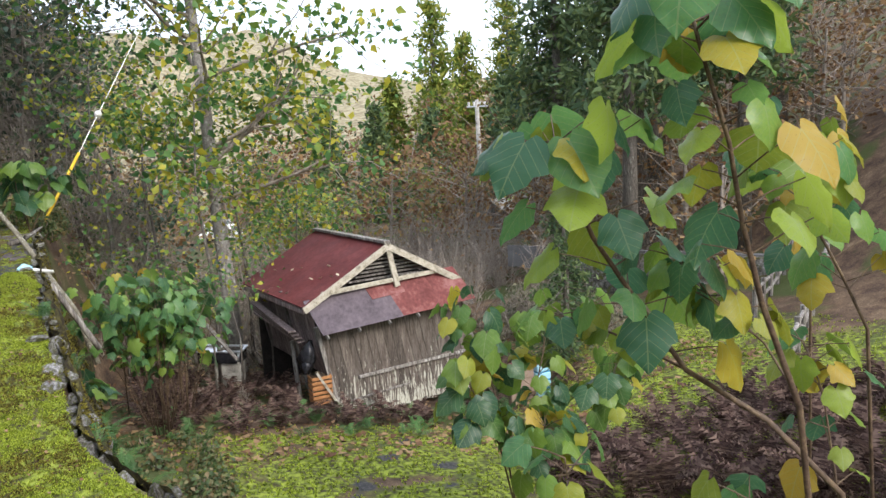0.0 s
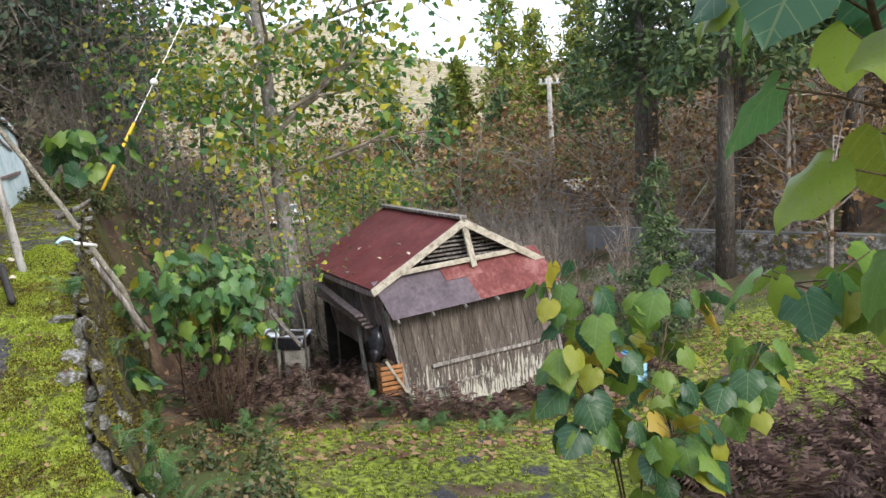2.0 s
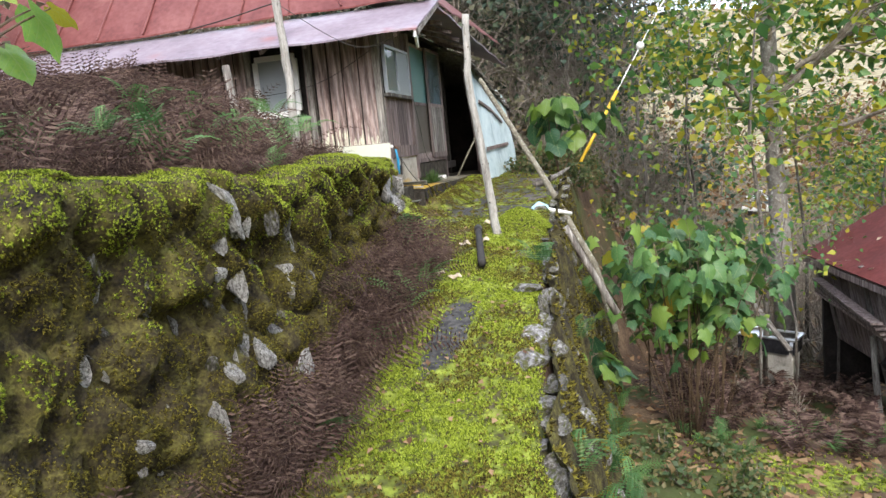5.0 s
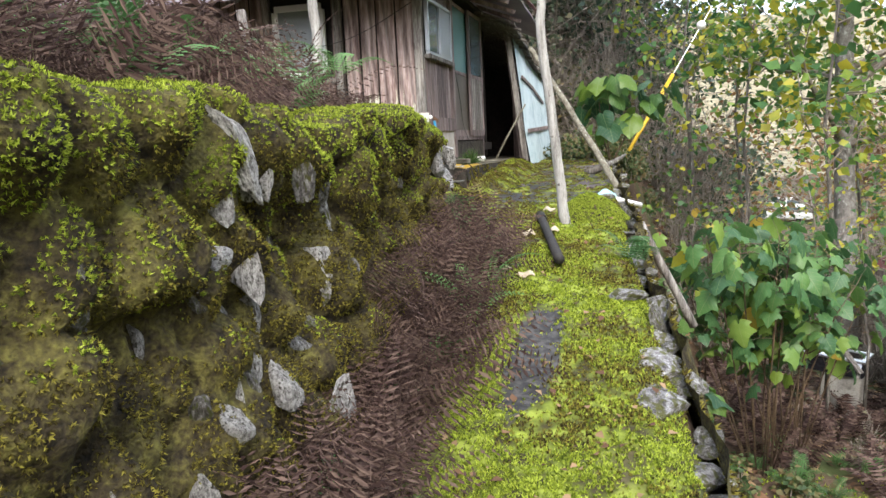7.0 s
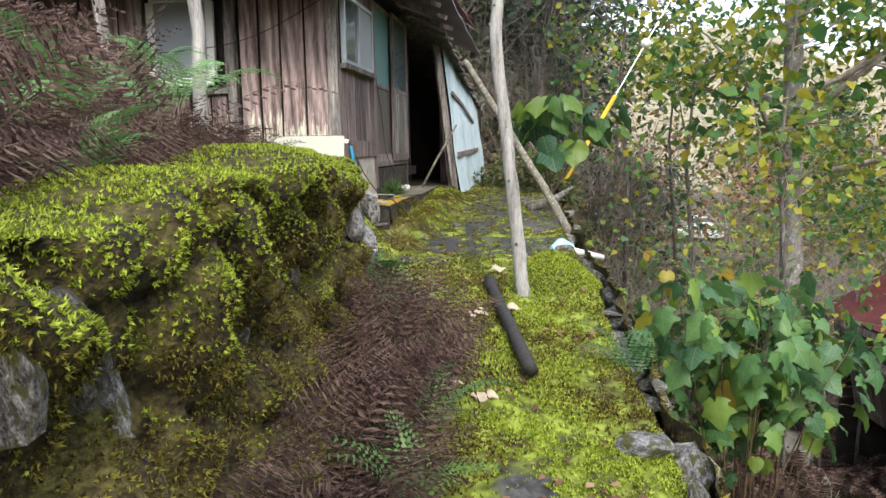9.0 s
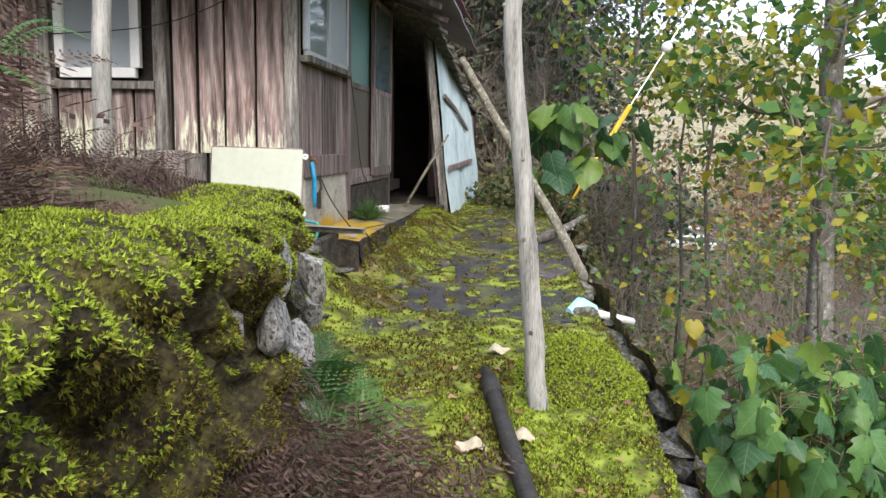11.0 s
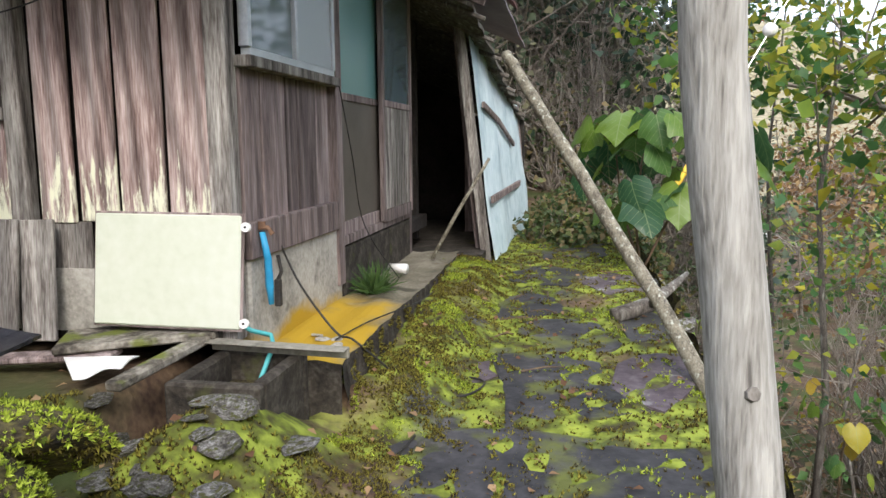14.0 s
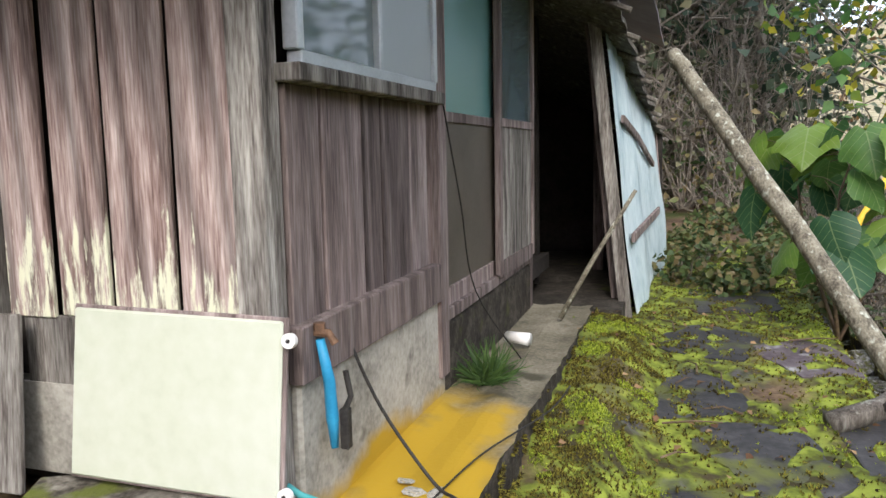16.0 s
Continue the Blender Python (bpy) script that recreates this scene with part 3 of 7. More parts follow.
me = raw_mesh("ground", np.stack([GX, GY, GZ], -1).reshape(-1, 3), quads, ground_material(), True)
for nm, arr in (("moss", moss_mask(GX, GY)), ("track", track_mask(GX, GY)), ("hill", smooth01((np.hypot(GX, GY) - 110) / 30))):
    me.attributes.new(nm, "FLOAT", "POINT").data.foreach_set("value", np.asarray(arr, np.float32).ravel())
ground = tagged(new("ground", me), "mossy, leaf-strewn valley ground with a worn path", "ground", kind="structure")


# ---- the old wooden house ----
HX, HY, HL, HW = -3.0, 14.0, 4.2, 7.5  # side wall, gable wall, length and width
EAVE = 2.8


def boards(parent, x0, x1, z0, z1, put, mat, n, name="plank", seed=1, thick=0.022):
    """Upright boards, each a part, with open joints and uneven feet."""
    rng = random.Random(seed)
    cuts = [x0] + sorted(x0 + (x1 - x0) * (k + rng.uniform(-0.18, 0.18)) / n for k in range(1, n)) + [x1]
    for a, b in zip(cuts, cuts[1:]):
        g = Geo()
        dz = rng.uniform(0, 0.03)
        g.box(((a + b) / 2, rng.uniform(-0.007, 0.007), (z0 + z1) / 2 + dz / 2), (b - a - 0.022, thick, z1 - z0 - dz), put, 0.004)
        part(name, g, mat, parent)


house = thing("house", "old single-storey farmhouse of weathered dark boards under a red sheet roof", "house", at=None)
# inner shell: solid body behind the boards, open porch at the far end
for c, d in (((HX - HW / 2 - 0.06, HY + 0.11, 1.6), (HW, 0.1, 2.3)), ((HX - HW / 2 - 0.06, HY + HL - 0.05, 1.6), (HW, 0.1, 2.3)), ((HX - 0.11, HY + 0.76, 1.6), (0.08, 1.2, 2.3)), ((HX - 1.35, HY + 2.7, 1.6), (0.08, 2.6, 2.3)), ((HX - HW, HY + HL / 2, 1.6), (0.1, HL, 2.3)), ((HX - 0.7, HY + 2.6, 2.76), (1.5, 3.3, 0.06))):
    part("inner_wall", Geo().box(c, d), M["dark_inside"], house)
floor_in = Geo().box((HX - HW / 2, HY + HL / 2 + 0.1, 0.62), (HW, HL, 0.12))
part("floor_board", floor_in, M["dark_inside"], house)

gable = pose(0, HY, 0)
side = Matrix.Translation((HX, 0, 0)) @ pose(0, 0, 0, 0, 0, 90)  # local x runs along world y, local -y faces the path
# gable wall: four broad boards by the corner, then a post, a window bay, more boards
boards(house, -3.98, -3.10, 1.02, EAVE, gable, M["board"], 4, seed=4)
boards(house, -4.92, -4.12, 0.95, 1.50, gable, M["board"], 4, seed=5)
boards(house, -8.2, -5.0, 0.95, EAVE, gable, M["board"], 15, seed=6)
boards(house, -4.14, -4.10, 1.5, EAVE, gable, M["board"], 1, seed=7)
for nm, a, b, w, h, mt in (
    ("corner_post", (HX - 0.045, HY - 0.012, 0.5), (HX - 0.045, HY - 0.012, EAVE), 0.1, 0.1, "board_grey"),
    ("wall_post", (-4.05, HY - 0.02, 0.5), (-4.05, HY - 0.02, EAVE), 0.09, 0.08, "board_grey"),
    ("wall_post", (-4.98, HY - 0.02, 0.5), (-4.98, HY - 0.02, EAVE), 0.09, 0.08, "board_grey"),
    ("sill_rail", (-4.94, HY - 0.025, 1.53), (-4.10, HY - 0.025, 1.53), 0.07, 0.06, "board_grey"),
):
    part(nm, Geo().beam(a, b, w, h), M[mt], house)
for k, x in enumerate((-3.16, -3.37, -3.6, -3.83)):
    g = Geo().box((x, HY + 0.005, 0.78), (0.2, 0.02, 0.5), None, 0.004)
    part("plank", g, M["board_grey"], house)
# white-framed window of the gable wall
def framed_window(name, x0, x1, z0, z1, put, fr, mt, panes, mats, parent, deep=0.05):
    w = part(name, Geo().beam((x0, 0, z0), (x1, 0, z0), deep, fr).beam((x0, 0, z1), (x1, 0, z1), deep, fr).beam((x0, 0, z0 + fr / 2), (x0, 0, z1 - fr / 2), fr, deep, (0, 1, 0)).beam((x1, 0, z0 + fr / 2), (x1, 0, z1 - fr / 2), fr, deep, (0, 1, 0)), M[mt], parent)
    w.matrix_world = put
    n = panes
    for k in range(n):
        a, b = x0 + (x1 - x0) * k / n, x0 + (x1 - x0) * (k + 1) / n
        g = Geo().box(((a + b) / 2, 0.006 - 0.012 * (k % 2), (z0 + z1) / 2), (b - a - fr * 0.6, 0.006, z1 - z0 - fr))
        p = part("pane", g, mats[k % len(mats)], w)
        if k:
            part("mullion", Geo().beam((a, 0, z0), (a, 0, z1), fr * 0.8, deep * 0.9, (0, 1, 0)), M[mt], w)
    return w


framed_window("window_frame", -4.86, -4.25, 1.62, 2.42, gable @ pose(0, -0.03, 0), 0.075, "white_paint", 1, [M["glass_frost"]], house)

# side wall: low boards under a sliding window, then the sliding doors
boards(house, 14.04, 15.28, 0.98, 1.72, side, M["board_dark"], 5, seed=8)
boards(house, 14.04, 15.28, 2.42, EAVE, side, M["board_dark"], 5, seed=9)
part("rail", Geo().beam((HX + 0.03, 14.02, 0.945), (HX + 0.03, 15.3, 0.945), 0.05, 0.17), M["board_dark"], house)
part("window_sill", Geo().beam((HX + 0.03, 14.02, 1.745), (HX + 0.03, 15.3, 1.745), 0.11, 0.05), M["board_grey"], house, "cracked grey wooden sill")
framed_window("window_frame", 14.08, 15.26, 1.79, 2.42, side @ pose(0, -0.035, 0), 0.04, "alu", 2, [M["glass_dark"], M["glass_frost"]], house)
part("door_post", Geo().beam((HX - 0.01, 15.36, 0.5), (HX - 0.01, 15.36, EAVE), 0.12, 0.11), M["board_dark"], house)
part("foundation", Geo().box((HX - 0.04, 14.72, 0.62), (0.14, 1.36, 0.50), None, 0.012).box((HX - 1.2, HY + 0.06, 0.66), (2.2, 0.14, 0.3)), M["concrete"], house, "stained pale concrete footing")
# two sliding doors, the farther one pushed behind
for k, (y0, y1, off) in enumerate(((15.46, 16.52, 0.0), (16.36, 17.35, -0.05))):
    d = part("sliding_door", Geo().beam((y0, off, 2.6), (y1, off, 2.6), 0.034, 0.05), M["board_dark"], house, "weathered sliding door with a glazed upper half" if k == 0 else "grey boarded sliding door")
    d.matrix_world = side
    for yy in (y0 + 0.03, y1 - 0.03):
        part("stile", Geo().beam((yy, off, 0.8), (yy, off, 2.575), 0.06, 0.035, (0, 1, 0)), M["board_dark"], d)
    for zz, hh in ((0.83, 0.1), (1.68, 0.05)):
        part("rail", Geo().beam((y0 + 0.06, off, zz), (y1 - 0.06, off, zz), 0.034, hh), M["board_dark"], d)
    part("pane", Geo().box(((y0 + y1) / 2, off, 2.14), (y1 - y0 - 0.1, 0.006, 0.88)), M["glass_teal"] if k == 0 else M["glass_dark"], d)
    if k == 0:
        part("lower_panel", Geo().box(((y0 + y1) / 2, off, 1.27), (y1 - y0 - 0.1, 0.012, 0.78)), M["mesh_dark"], d)
    else:
        for q in range(3):
            a = y0 + 0.06 + q * (y1 - y0 - 0.12) / 3
            part("plank", Geo().box((a + 0.145, off, 1.27), (0.285, 0.014, 0.78), None, 0.003), M["board_grey"], d)
part("door_sill", Geo().beam((HX - 0.02, 15.42, 0.765), (HX - 0.02, 17.36, 0.765), 0.12, 0.06), M["board_dark"], house)
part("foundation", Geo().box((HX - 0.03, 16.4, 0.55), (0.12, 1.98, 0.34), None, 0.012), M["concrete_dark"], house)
part("door_post", Geo().beam((HX - 0.02, 17.42, 0.4), (HX - 0.02, 17.42, EAVE), 0.1, 0.1), M["board_dark"], house)

# roof: a pale lower skirt on all sides of a steep red hipped upper roof
ex, ey = -2.2, 13.08
x_in, y_in = HX - 0.3, HY + 0.3
zf, zi, zt = 2.44, 2.98, 5.8
fx, fy = HX - HW, HY + HL + 2.6


def sagging(p, q, r, s, n, sag):
    p, q, r, s = map(Vector, (p, q, r, s))

    def fn(u, v):
        w = (p.lerp(q, u)).lerp(s.lerp(r, u), v)
        w.z += -sag * math.sin(math.pi * u) * (1 - v) + 0.012 * math.sin(u * 31 + v * 5) * (1 - v)
        return w
    return Geo().sheet(fn, n, 8, (0, 0, -0.025))


part("lower_roof", sagging((ex, ey, zf), (fx, ey, zf + 0.08), (fx, y_in, zi), (ex + 0.05, y_in, zi), 40, 0.03), M["roof_pale"], house, "faded purple-grey sheet roof skirt")
part("side_roof", sagging((ex, fy, 2.6), (ex, y_in, 2.92), (x_in, y_in, 3.12), (x_in, fy, 3.1), 30, 0.02), M["roof_pale"], house, "faded purple-grey sheet roof skirt")
part("upper_roof", sagging((ex - 0.1, y_in - 0.12, zi + 0.05), (fx, y_in - 0.12, zi + 0.05), (fx, y_in + 2.0, zt), (x_in - 1.9, y_in + 2.0, zt), 30, 0.0), M["roof_red"], house, "rusty red sheet upper roof")
part("upper_roof", sagging((ex - 0.1, fy, zi + 0.1), (ex - 0.1, y_in - 0.12, zi + 0.05), (x_in - 1.9, y_in + 2.0, zt), (x_in - 1.9, fy, zt), 20, 0.0), M["roof_red"], house, "rusty red sheet upper roof")
part("ridge_cap", Geo().tube([(ex - 0.08, y_in - 0.14, zi + 0.07), (x_in - 1.9, y_in + 2.0, zt + 0.03)], 0.06, 8), M["roof_red"], house)
for k in range(9):
    t = (k + 0.3) / 9
    part("roof_seam", Geo().tube([(ex - 0.3 - (x_in - fx) * t, y_in - 0.12, zi + 0.07), (min(x_in - 1.9, ex - 0.3 - (x_in - fx) * t), y_in + 2.0, zt + 0.02)], 0.018, 6), M["roof_red"], house)
part("barge_board", Geo().beam((ex - 0.03, ey + 0.02, zf - 0.05), (ex - 0.08, ey + 0.3, zf - 0.16), 0.03, 0.12), M["white_paint"], house, "white painted roof bracket")
part("barge_board", Geo().beam((ex - 0.01, ey + 0.05, zf - 0.05), (ex + 0.02, y_in, zi - 0.06), 0.03, 0.07), M["board_grey"], house)
for k in range(9):
    xx = HX + 0.5 - k * 0.62
    part("rafter", Geo().beam((xx, ey + 0.08, zf - 0.04), (xx, HY + 0.1, zi - 0.15), 0.05, 0.06), M["board_dark"], house)
for k in range(6):
    part("rafter", Geo().beam((ex - 0.1, HY + 0.4 + k * 0.6, 2.8 - 0.05 * k), (HX, HY + 0.4 + k * 0.6, 2.98 - 0.03 * k), 0.05, 0.06), M["board_dark"], house)

# concrete step slab along the side wall
def slab_z(u, v):
    return 0.40 + 0.012 * math.sin(7 * u) + 0.008 * math.sin(11 * v + 3 * u)


def step_edge(u):
    return 0.022 * noise.noise(Vector((u * 22, 0.3, 0.7))) + 0.012 * noise.noise(Vector((u * 70, 0.3, 3.7)))


slab = Geo().sheet(lambda u, v: (HX + 0.02 + v * (0.44 + step_edge(u)), 14.02 + 3.5 * u, slab_z(u, v)), 60, 10)
riser = Geo().sheet(lambda u, v: (HX + 0.02 + (0.44 + step_edge(u)) + 0.03 * v + 0.05 * noise.noise(Vector((u * 30, v * 4, 0))) * v, 14.02 + 3.5 * u, slab_z(u, 1) - v * 0.42), 120, 8)
riser_end = Geo().sheet(lambda u, v: (HX + 0.02 + u * 0.44, 14.02 - 0.02 * v, slab_z(0, u) - v * 0.4), 8, 4)
riser_far = Geo().sheet(lambda u, v: (HX + 0.02 + u * 0.44, 17.52, slab_z(1, u) - v * 0.4), 8, 4)
m_slab = surface("algae_stained_step", [(0.09, 0.08, 0.055), (0.18, 0.16, 0.115), (0.27, 0.245, 0.19)], 3, 0.85, 0.4, 50, stain=(0.06, 0.055, 0.035), stain_scale=3, stain_at=0.6)


def algae(m):
    """Orange-yellow algae spread on the near end of the step, by the wall."""
    N, L = m.node_tree.nodes, m.node_tree.links
    b = N["Principled BSDF"]
    base = b.inputs["Base Color"].links[0].from_socket
    tc = N.new("ShaderNodeTexCoord")
    sep = N.new("ShaderNodeSeparateXYZ")
    L.new(tc.outputs["Object"], sep.inputs[0])
    no = N.new("ShaderNodeTexNoise")
    no.inputs["Scale"].default_value, no.inputs["Detail"].default_value = 3.5, 6
    L.new(tc.outputs["Object"], no.inputs["Vector"])
    near = N.new("ShaderNodeMapRange")
    near.inputs[1].default_value, near.inputs[2].default_value, near.inputs[3].default_value, near.inputs[4].default_value = 15.0, 16.1, 0.5, -0.4
    L.new(sep.outputs["Y"], near.inputs[0])
    high = N.new("ShaderNodeMapRange")
    high.inputs[1].default_value, high.inputs[2].default_value, high.inputs[3].default_value, high.inputs[4].default_value = 0.36, 0.60, 0.12, -0.75
    L.new(sep.outputs["Z"], high.inputs[0])
    rear = N.new("ShaderNodeMapRange")
    rear.inputs[1].default_value, rear.inputs[2].default_value, rear.inputs[3].default_value, rear.inputs[4].default_value = -2.66, -2.52, 0.0, -0.3
    L.new(sep.outputs["X"], rear.inputs[0])
    total = no.outputs["Fac"]
    low = N.new("ShaderNodeMapRange")
    low.inputs[1].default_value, low.inputs[2].default_value, low.inputs[3].default_value, low.inputs[4].default_value = 0.3, 0.37, -0.8, 0.0
    L.new(sep.outputs["Z"], low.inputs[0])
    for n in (near, high, rear, low):
        a = N.new("ShaderNodeMath")
        L.new(total, a.inputs[0])
        L.new(n.outputs[0], a.inputs[1])
        total = a.outputs[0]
    edge = N.new("ShaderNodeMapRange")
    edge.inputs[1].default_value, edge.inputs[2].default_value = 0.55, 0.88
    L.new(total, edge.inputs[0])
    mx = N.new("ShaderNodeMixRGB")
    L.new(edge.outputs[0], mx.inputs[0])
    L.new(base, mx.inputs[1])
    mx.inputs[2].default_value = (0.42, 0.265, 0.018, 1)
    L.new(mx.outputs[0], b.inputs["Base Color"])
    return m


step = thing("concrete_step", "worn concrete step with bright orange-yellow algae beside the house wall", "step")
part("tread", slab, algae(m_slab), step)
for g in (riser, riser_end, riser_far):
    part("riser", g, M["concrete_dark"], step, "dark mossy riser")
algae(M["concrete"])

# porch beyond the doors: dark bay behind a wall of pale blue tin
porch = thing("tin_lean_to", "dark open porch walled with pale blue corrugated tin", "lean-to")
TX = -2.28


def tin_fn(u, v):
    y = 18.0 + u * 2.75
    top = 2.5 - 0.66 * u + 0.02 * math.sin(u * 37)
    z = (0.25 + 0.03 * math.sin(u * 9)) + v * (top - 0.25)
    dent = 0.035 * noise.noise(Vector((u * 5, v * 3, 1.5)))
    return Vector((-2.27 + 0.15 * u - v * (0.26 - 0.1 * u) + dent + 0.013 * math.sin(u * 2.75 / 0.095 * 6.283), y, z))


part("tin_sheet", Geo().sheet(tin_fn, 240, 10, (-0.004, 0, 0)), M["tin"], porch, "", True)
for a, b, w, h, mt in (
    ((-2.33, 17.92, 0.12), (-2.62, 17.9, 2.62), 0.08, 0.09, "board_grey"),
    ((-2.41, 18.02, 0.12), (-2.66, 18.0, 2.55), 0.05, 0.06, "board_dark"),
    ((-2.40, 18.08, 1.74), (-2.34, 19.0, 1.60), 0.03, 0.06, "board_dark"),
    ((-2.34, 19.0, 1.60), (-2.25, 19.75, 1.36), 0.03, 0.05, "board_dark"),
    ((-2.31, 18.05, 0.84), (-2.2, 20.0, 0.90), 0.03, 0.07, "board_dark"),
    ((-2.16, 20.72, 0.1), (-2.32, 20.72, 1.9), 0.08, 0.08, "board_dark"),
):
    part("batten", Geo().beam(a, b, w, h), M[mt], porch)
part("porch_roof", Geo().sheet(lambda u, v: (-2.38 + 0.18 * u + 0.06 * noise.noise(Vector((u * 14, 0, 2))) * (1 - v) - v * 2.0, 17.2 + u * 4.2, 2.52 - 0.98 * u + 0.78 * v + 0.05 * noise.noise(Vector((u * 19, v * 2, 0)))), 70, 4, (0, 0, -0.035)), M["bark"], porch, "ragged bark-dark roof edge")
for k in range(8):
    y = 17.35 + 0.5 * k
    u = (y - 17.2) / 4.2
    part("rafter", Geo().tube([(-2.30 + 0.18 * u, y, 2.44 - 0.98 * u), (-2.9 + 0.18 * u, y + 0.05, 2.70 - 0.98 * u)], [0.022, 0.03], 7), M["bark"], porch)
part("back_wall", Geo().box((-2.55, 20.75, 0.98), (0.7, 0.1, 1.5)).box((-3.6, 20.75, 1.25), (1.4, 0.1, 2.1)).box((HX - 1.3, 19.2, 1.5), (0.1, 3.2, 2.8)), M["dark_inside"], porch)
part("porch_post", Geo().beam((-2.72, 19.4, 0.3), (-2.72, 19.4, 2.3), 0.1, 0.1), M["board_dark"], porch)
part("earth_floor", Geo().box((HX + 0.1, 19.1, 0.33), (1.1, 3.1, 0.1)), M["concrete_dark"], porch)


# ---- the leaning shed on the lower ground ----
SW, SD, ZL, ZE, ZA, SLEAN = 3.95, 3.75, 1.85, 2.45, 3.56, -0.2
shed_at = pose(4.72, 16.17, -4.25, 0, 0, 7.5)
shed = thing("shed", "leaning wooden shed with maroon sheet roof and peeling whitewashed boards", "shed", at=shed_at)


def sk(a, b, z):
    """A place in the shed, which leans to one side."""
    return Vector((a + SLEAN * z, b, z))


rng = random.Random(12)
cuts = [0.0]
while cuts[-1] < SW - 0.3:
    cuts.append(cuts[-1] + rng.uniform(0.15, 0.25))
cuts[-1] = SW


def peel_material():
    """Grey boards that keep flakes of white paint near their feet."""
    m = surface("whitewashed_board", [(0.045, 0.035, 0.03), (0.11, 0.09, 0.075), (0.19, 0.165, 0.14)], 3, 0.9, 0.5, 25, stretch=(6, 6, 0.6), vary=0.25)
    return flakes(m, -0.4, 2.4, (0.52, 0.51, 0.42), 0.61)


def flakes(m, z0, z1, col=(0.62, 0.61, 0.5), amount=0.60):
    N, L = m.node_tree.nodes, m.node_tree.links
    b = N["Principled BSDF"]
    base = b.inputs["Base Color"].links[0].from_socket
    tc = N.new("ShaderNodeTexCoord")
    sep = N.new("ShaderNodeSeparateXYZ")
    L.new(tc.outputs["Object"], sep.inputs[0])
    mp = N.new("ShaderNodeMapping")
    mp.inputs["Scale"].default_value = (9, 9, 1.3)
    L.new(tc.outputs["Object"], mp.inputs[0])
    no = N.new("ShaderNodeTexNoise")
    no.inputs["Scale"].default_value, no.inputs["Detail"].default_value, no.inputs["Roughness"].default_value = 2.2, 8, 0.7
    L.new(mp.outputs[0], no.inputs["Vector"])
    hi = N.new("ShaderNodeMapRange")
    hi.inputs[1].default_value, hi.inputs[2].default_value, hi.inputs[3].default_value, hi.inputs[4].default_value = z0, z1, 0.16, -0.22
    L.new(sep.outputs["Z"], hi.inputs[0])
    a = N.new("ShaderNodeMath")
    L.new(no.outputs["Fac"], a.inputs[0])
    L.new(hi.outputs[0], a.inputs[1])
    mr = N.new("ShaderNodeMapRange")
    mr.inputs[1].default_value, mr.inputs[2].default_value = amount - 0.03, amount + 0.05
    L.new(a.outputs[0], mr.inputs[0])
    mx = N.new("ShaderNodeMixRGB")
    L.new(mr.outputs[0], mx.inputs[0])
    L.new(base, mx.inputs[1])
    mx.inputs[2].default_value = (*col, 1)
    L.new(mx.outputs[0], b.inputs["Base Color"])
    return m


M["peel_board"] = peel_material()
flakes(M["board"], 0.95, 1.8, (0.66, 0.66, 0.5), 0.585)


def skew_board(a0, a1, b, z0, z1, t=0.02):
    q = [sk(a0, b, z0), sk(a1, b, z0), sk(a1, b, z1), sk(a0, b, z1)]
    r = [p + Vector((0, t, 0)) for p in q]
    return Geo().add(q + r, [(0, 1, 2, 3), (7, 6, 5, 4), (0, 4, 5, 1), (1, 5, 6, 2), (2, 6, 7, 3), (3, 7, 4, 0)])


for a, b in zip(cuts, cuts[1:]):
    part("plank", skew_board(a + 0.004, b - 0.004, rng.uniform(-0.012, 0.006), rng.uniform(-0.42, -0.3), ZL + 0.05), M["peel_board"], shed)
part("bar", Geo().beam(sk(0.65, -0.05, 0.62), sk(3.8, -0.05, 0.62), 0.05, 0.07), M["board_grey"], shed, "grey timber bar across the shed front")
part("batten", Geo().beam(sk(0.3, -0.03, 0.1), sk(1.9, -0.03, 0.16), 0.03, 0.05), M["board_grey"], shed)
for k, y in enumerate(np.linspace(0.1, SD - 0.1, 13)):
    w = (SD - 0.2) / 13
    for xx in (0.0, SW):
        q = [sk(xx, y, 0.75 if xx == 0 else 0), sk(xx, y + w, 0.75 if xx == 0 else 0), sk(xx, y + w, ZE), sk(xx, y, ZE)]
        r = [p + Vector((0.02, 0, 0)) for p in q]
        part("plank", Geo().add(q + r, [(0, 1, 2, 3), (7, 6, 5, 4), (0, 4, 5, 1), (1, 5, 6, 2), (2, 6, 7, 3), (3, 7, 4, 0)]), M["board_dark"], shed)
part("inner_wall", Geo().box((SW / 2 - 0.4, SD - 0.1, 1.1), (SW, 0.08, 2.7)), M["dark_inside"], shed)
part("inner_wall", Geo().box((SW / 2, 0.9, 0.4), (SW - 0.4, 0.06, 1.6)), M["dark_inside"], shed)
for a, b, z1 in ((-0.02, 0.0, ZL), (SW - 0.05, 0.0, ZL), (0.0, SD, ZE), (0.0, 1.6, ZE)):
    part("post", Geo().beam(sk(a, b, -0.35), sk(a, b, z1 + 0.1), 0.1, 0.1), M["board_grey"], shed)
AX = SW / 2 + 0.2
RF, RB, OVR = -0.05, SD + 0.15, 0.2
L0, L1 = sk(-OVR, RF, ZE), sk(-OVR, RB, ZE)
T0, T1 = sk(AX, RF, ZA), sk(AX, RB, ZA)
R0, R1 = sk(SW + OVR - 0.25, RF, ZE + 0.05), sk(SW + OVR - 0.25, RB, ZE + 0.05)


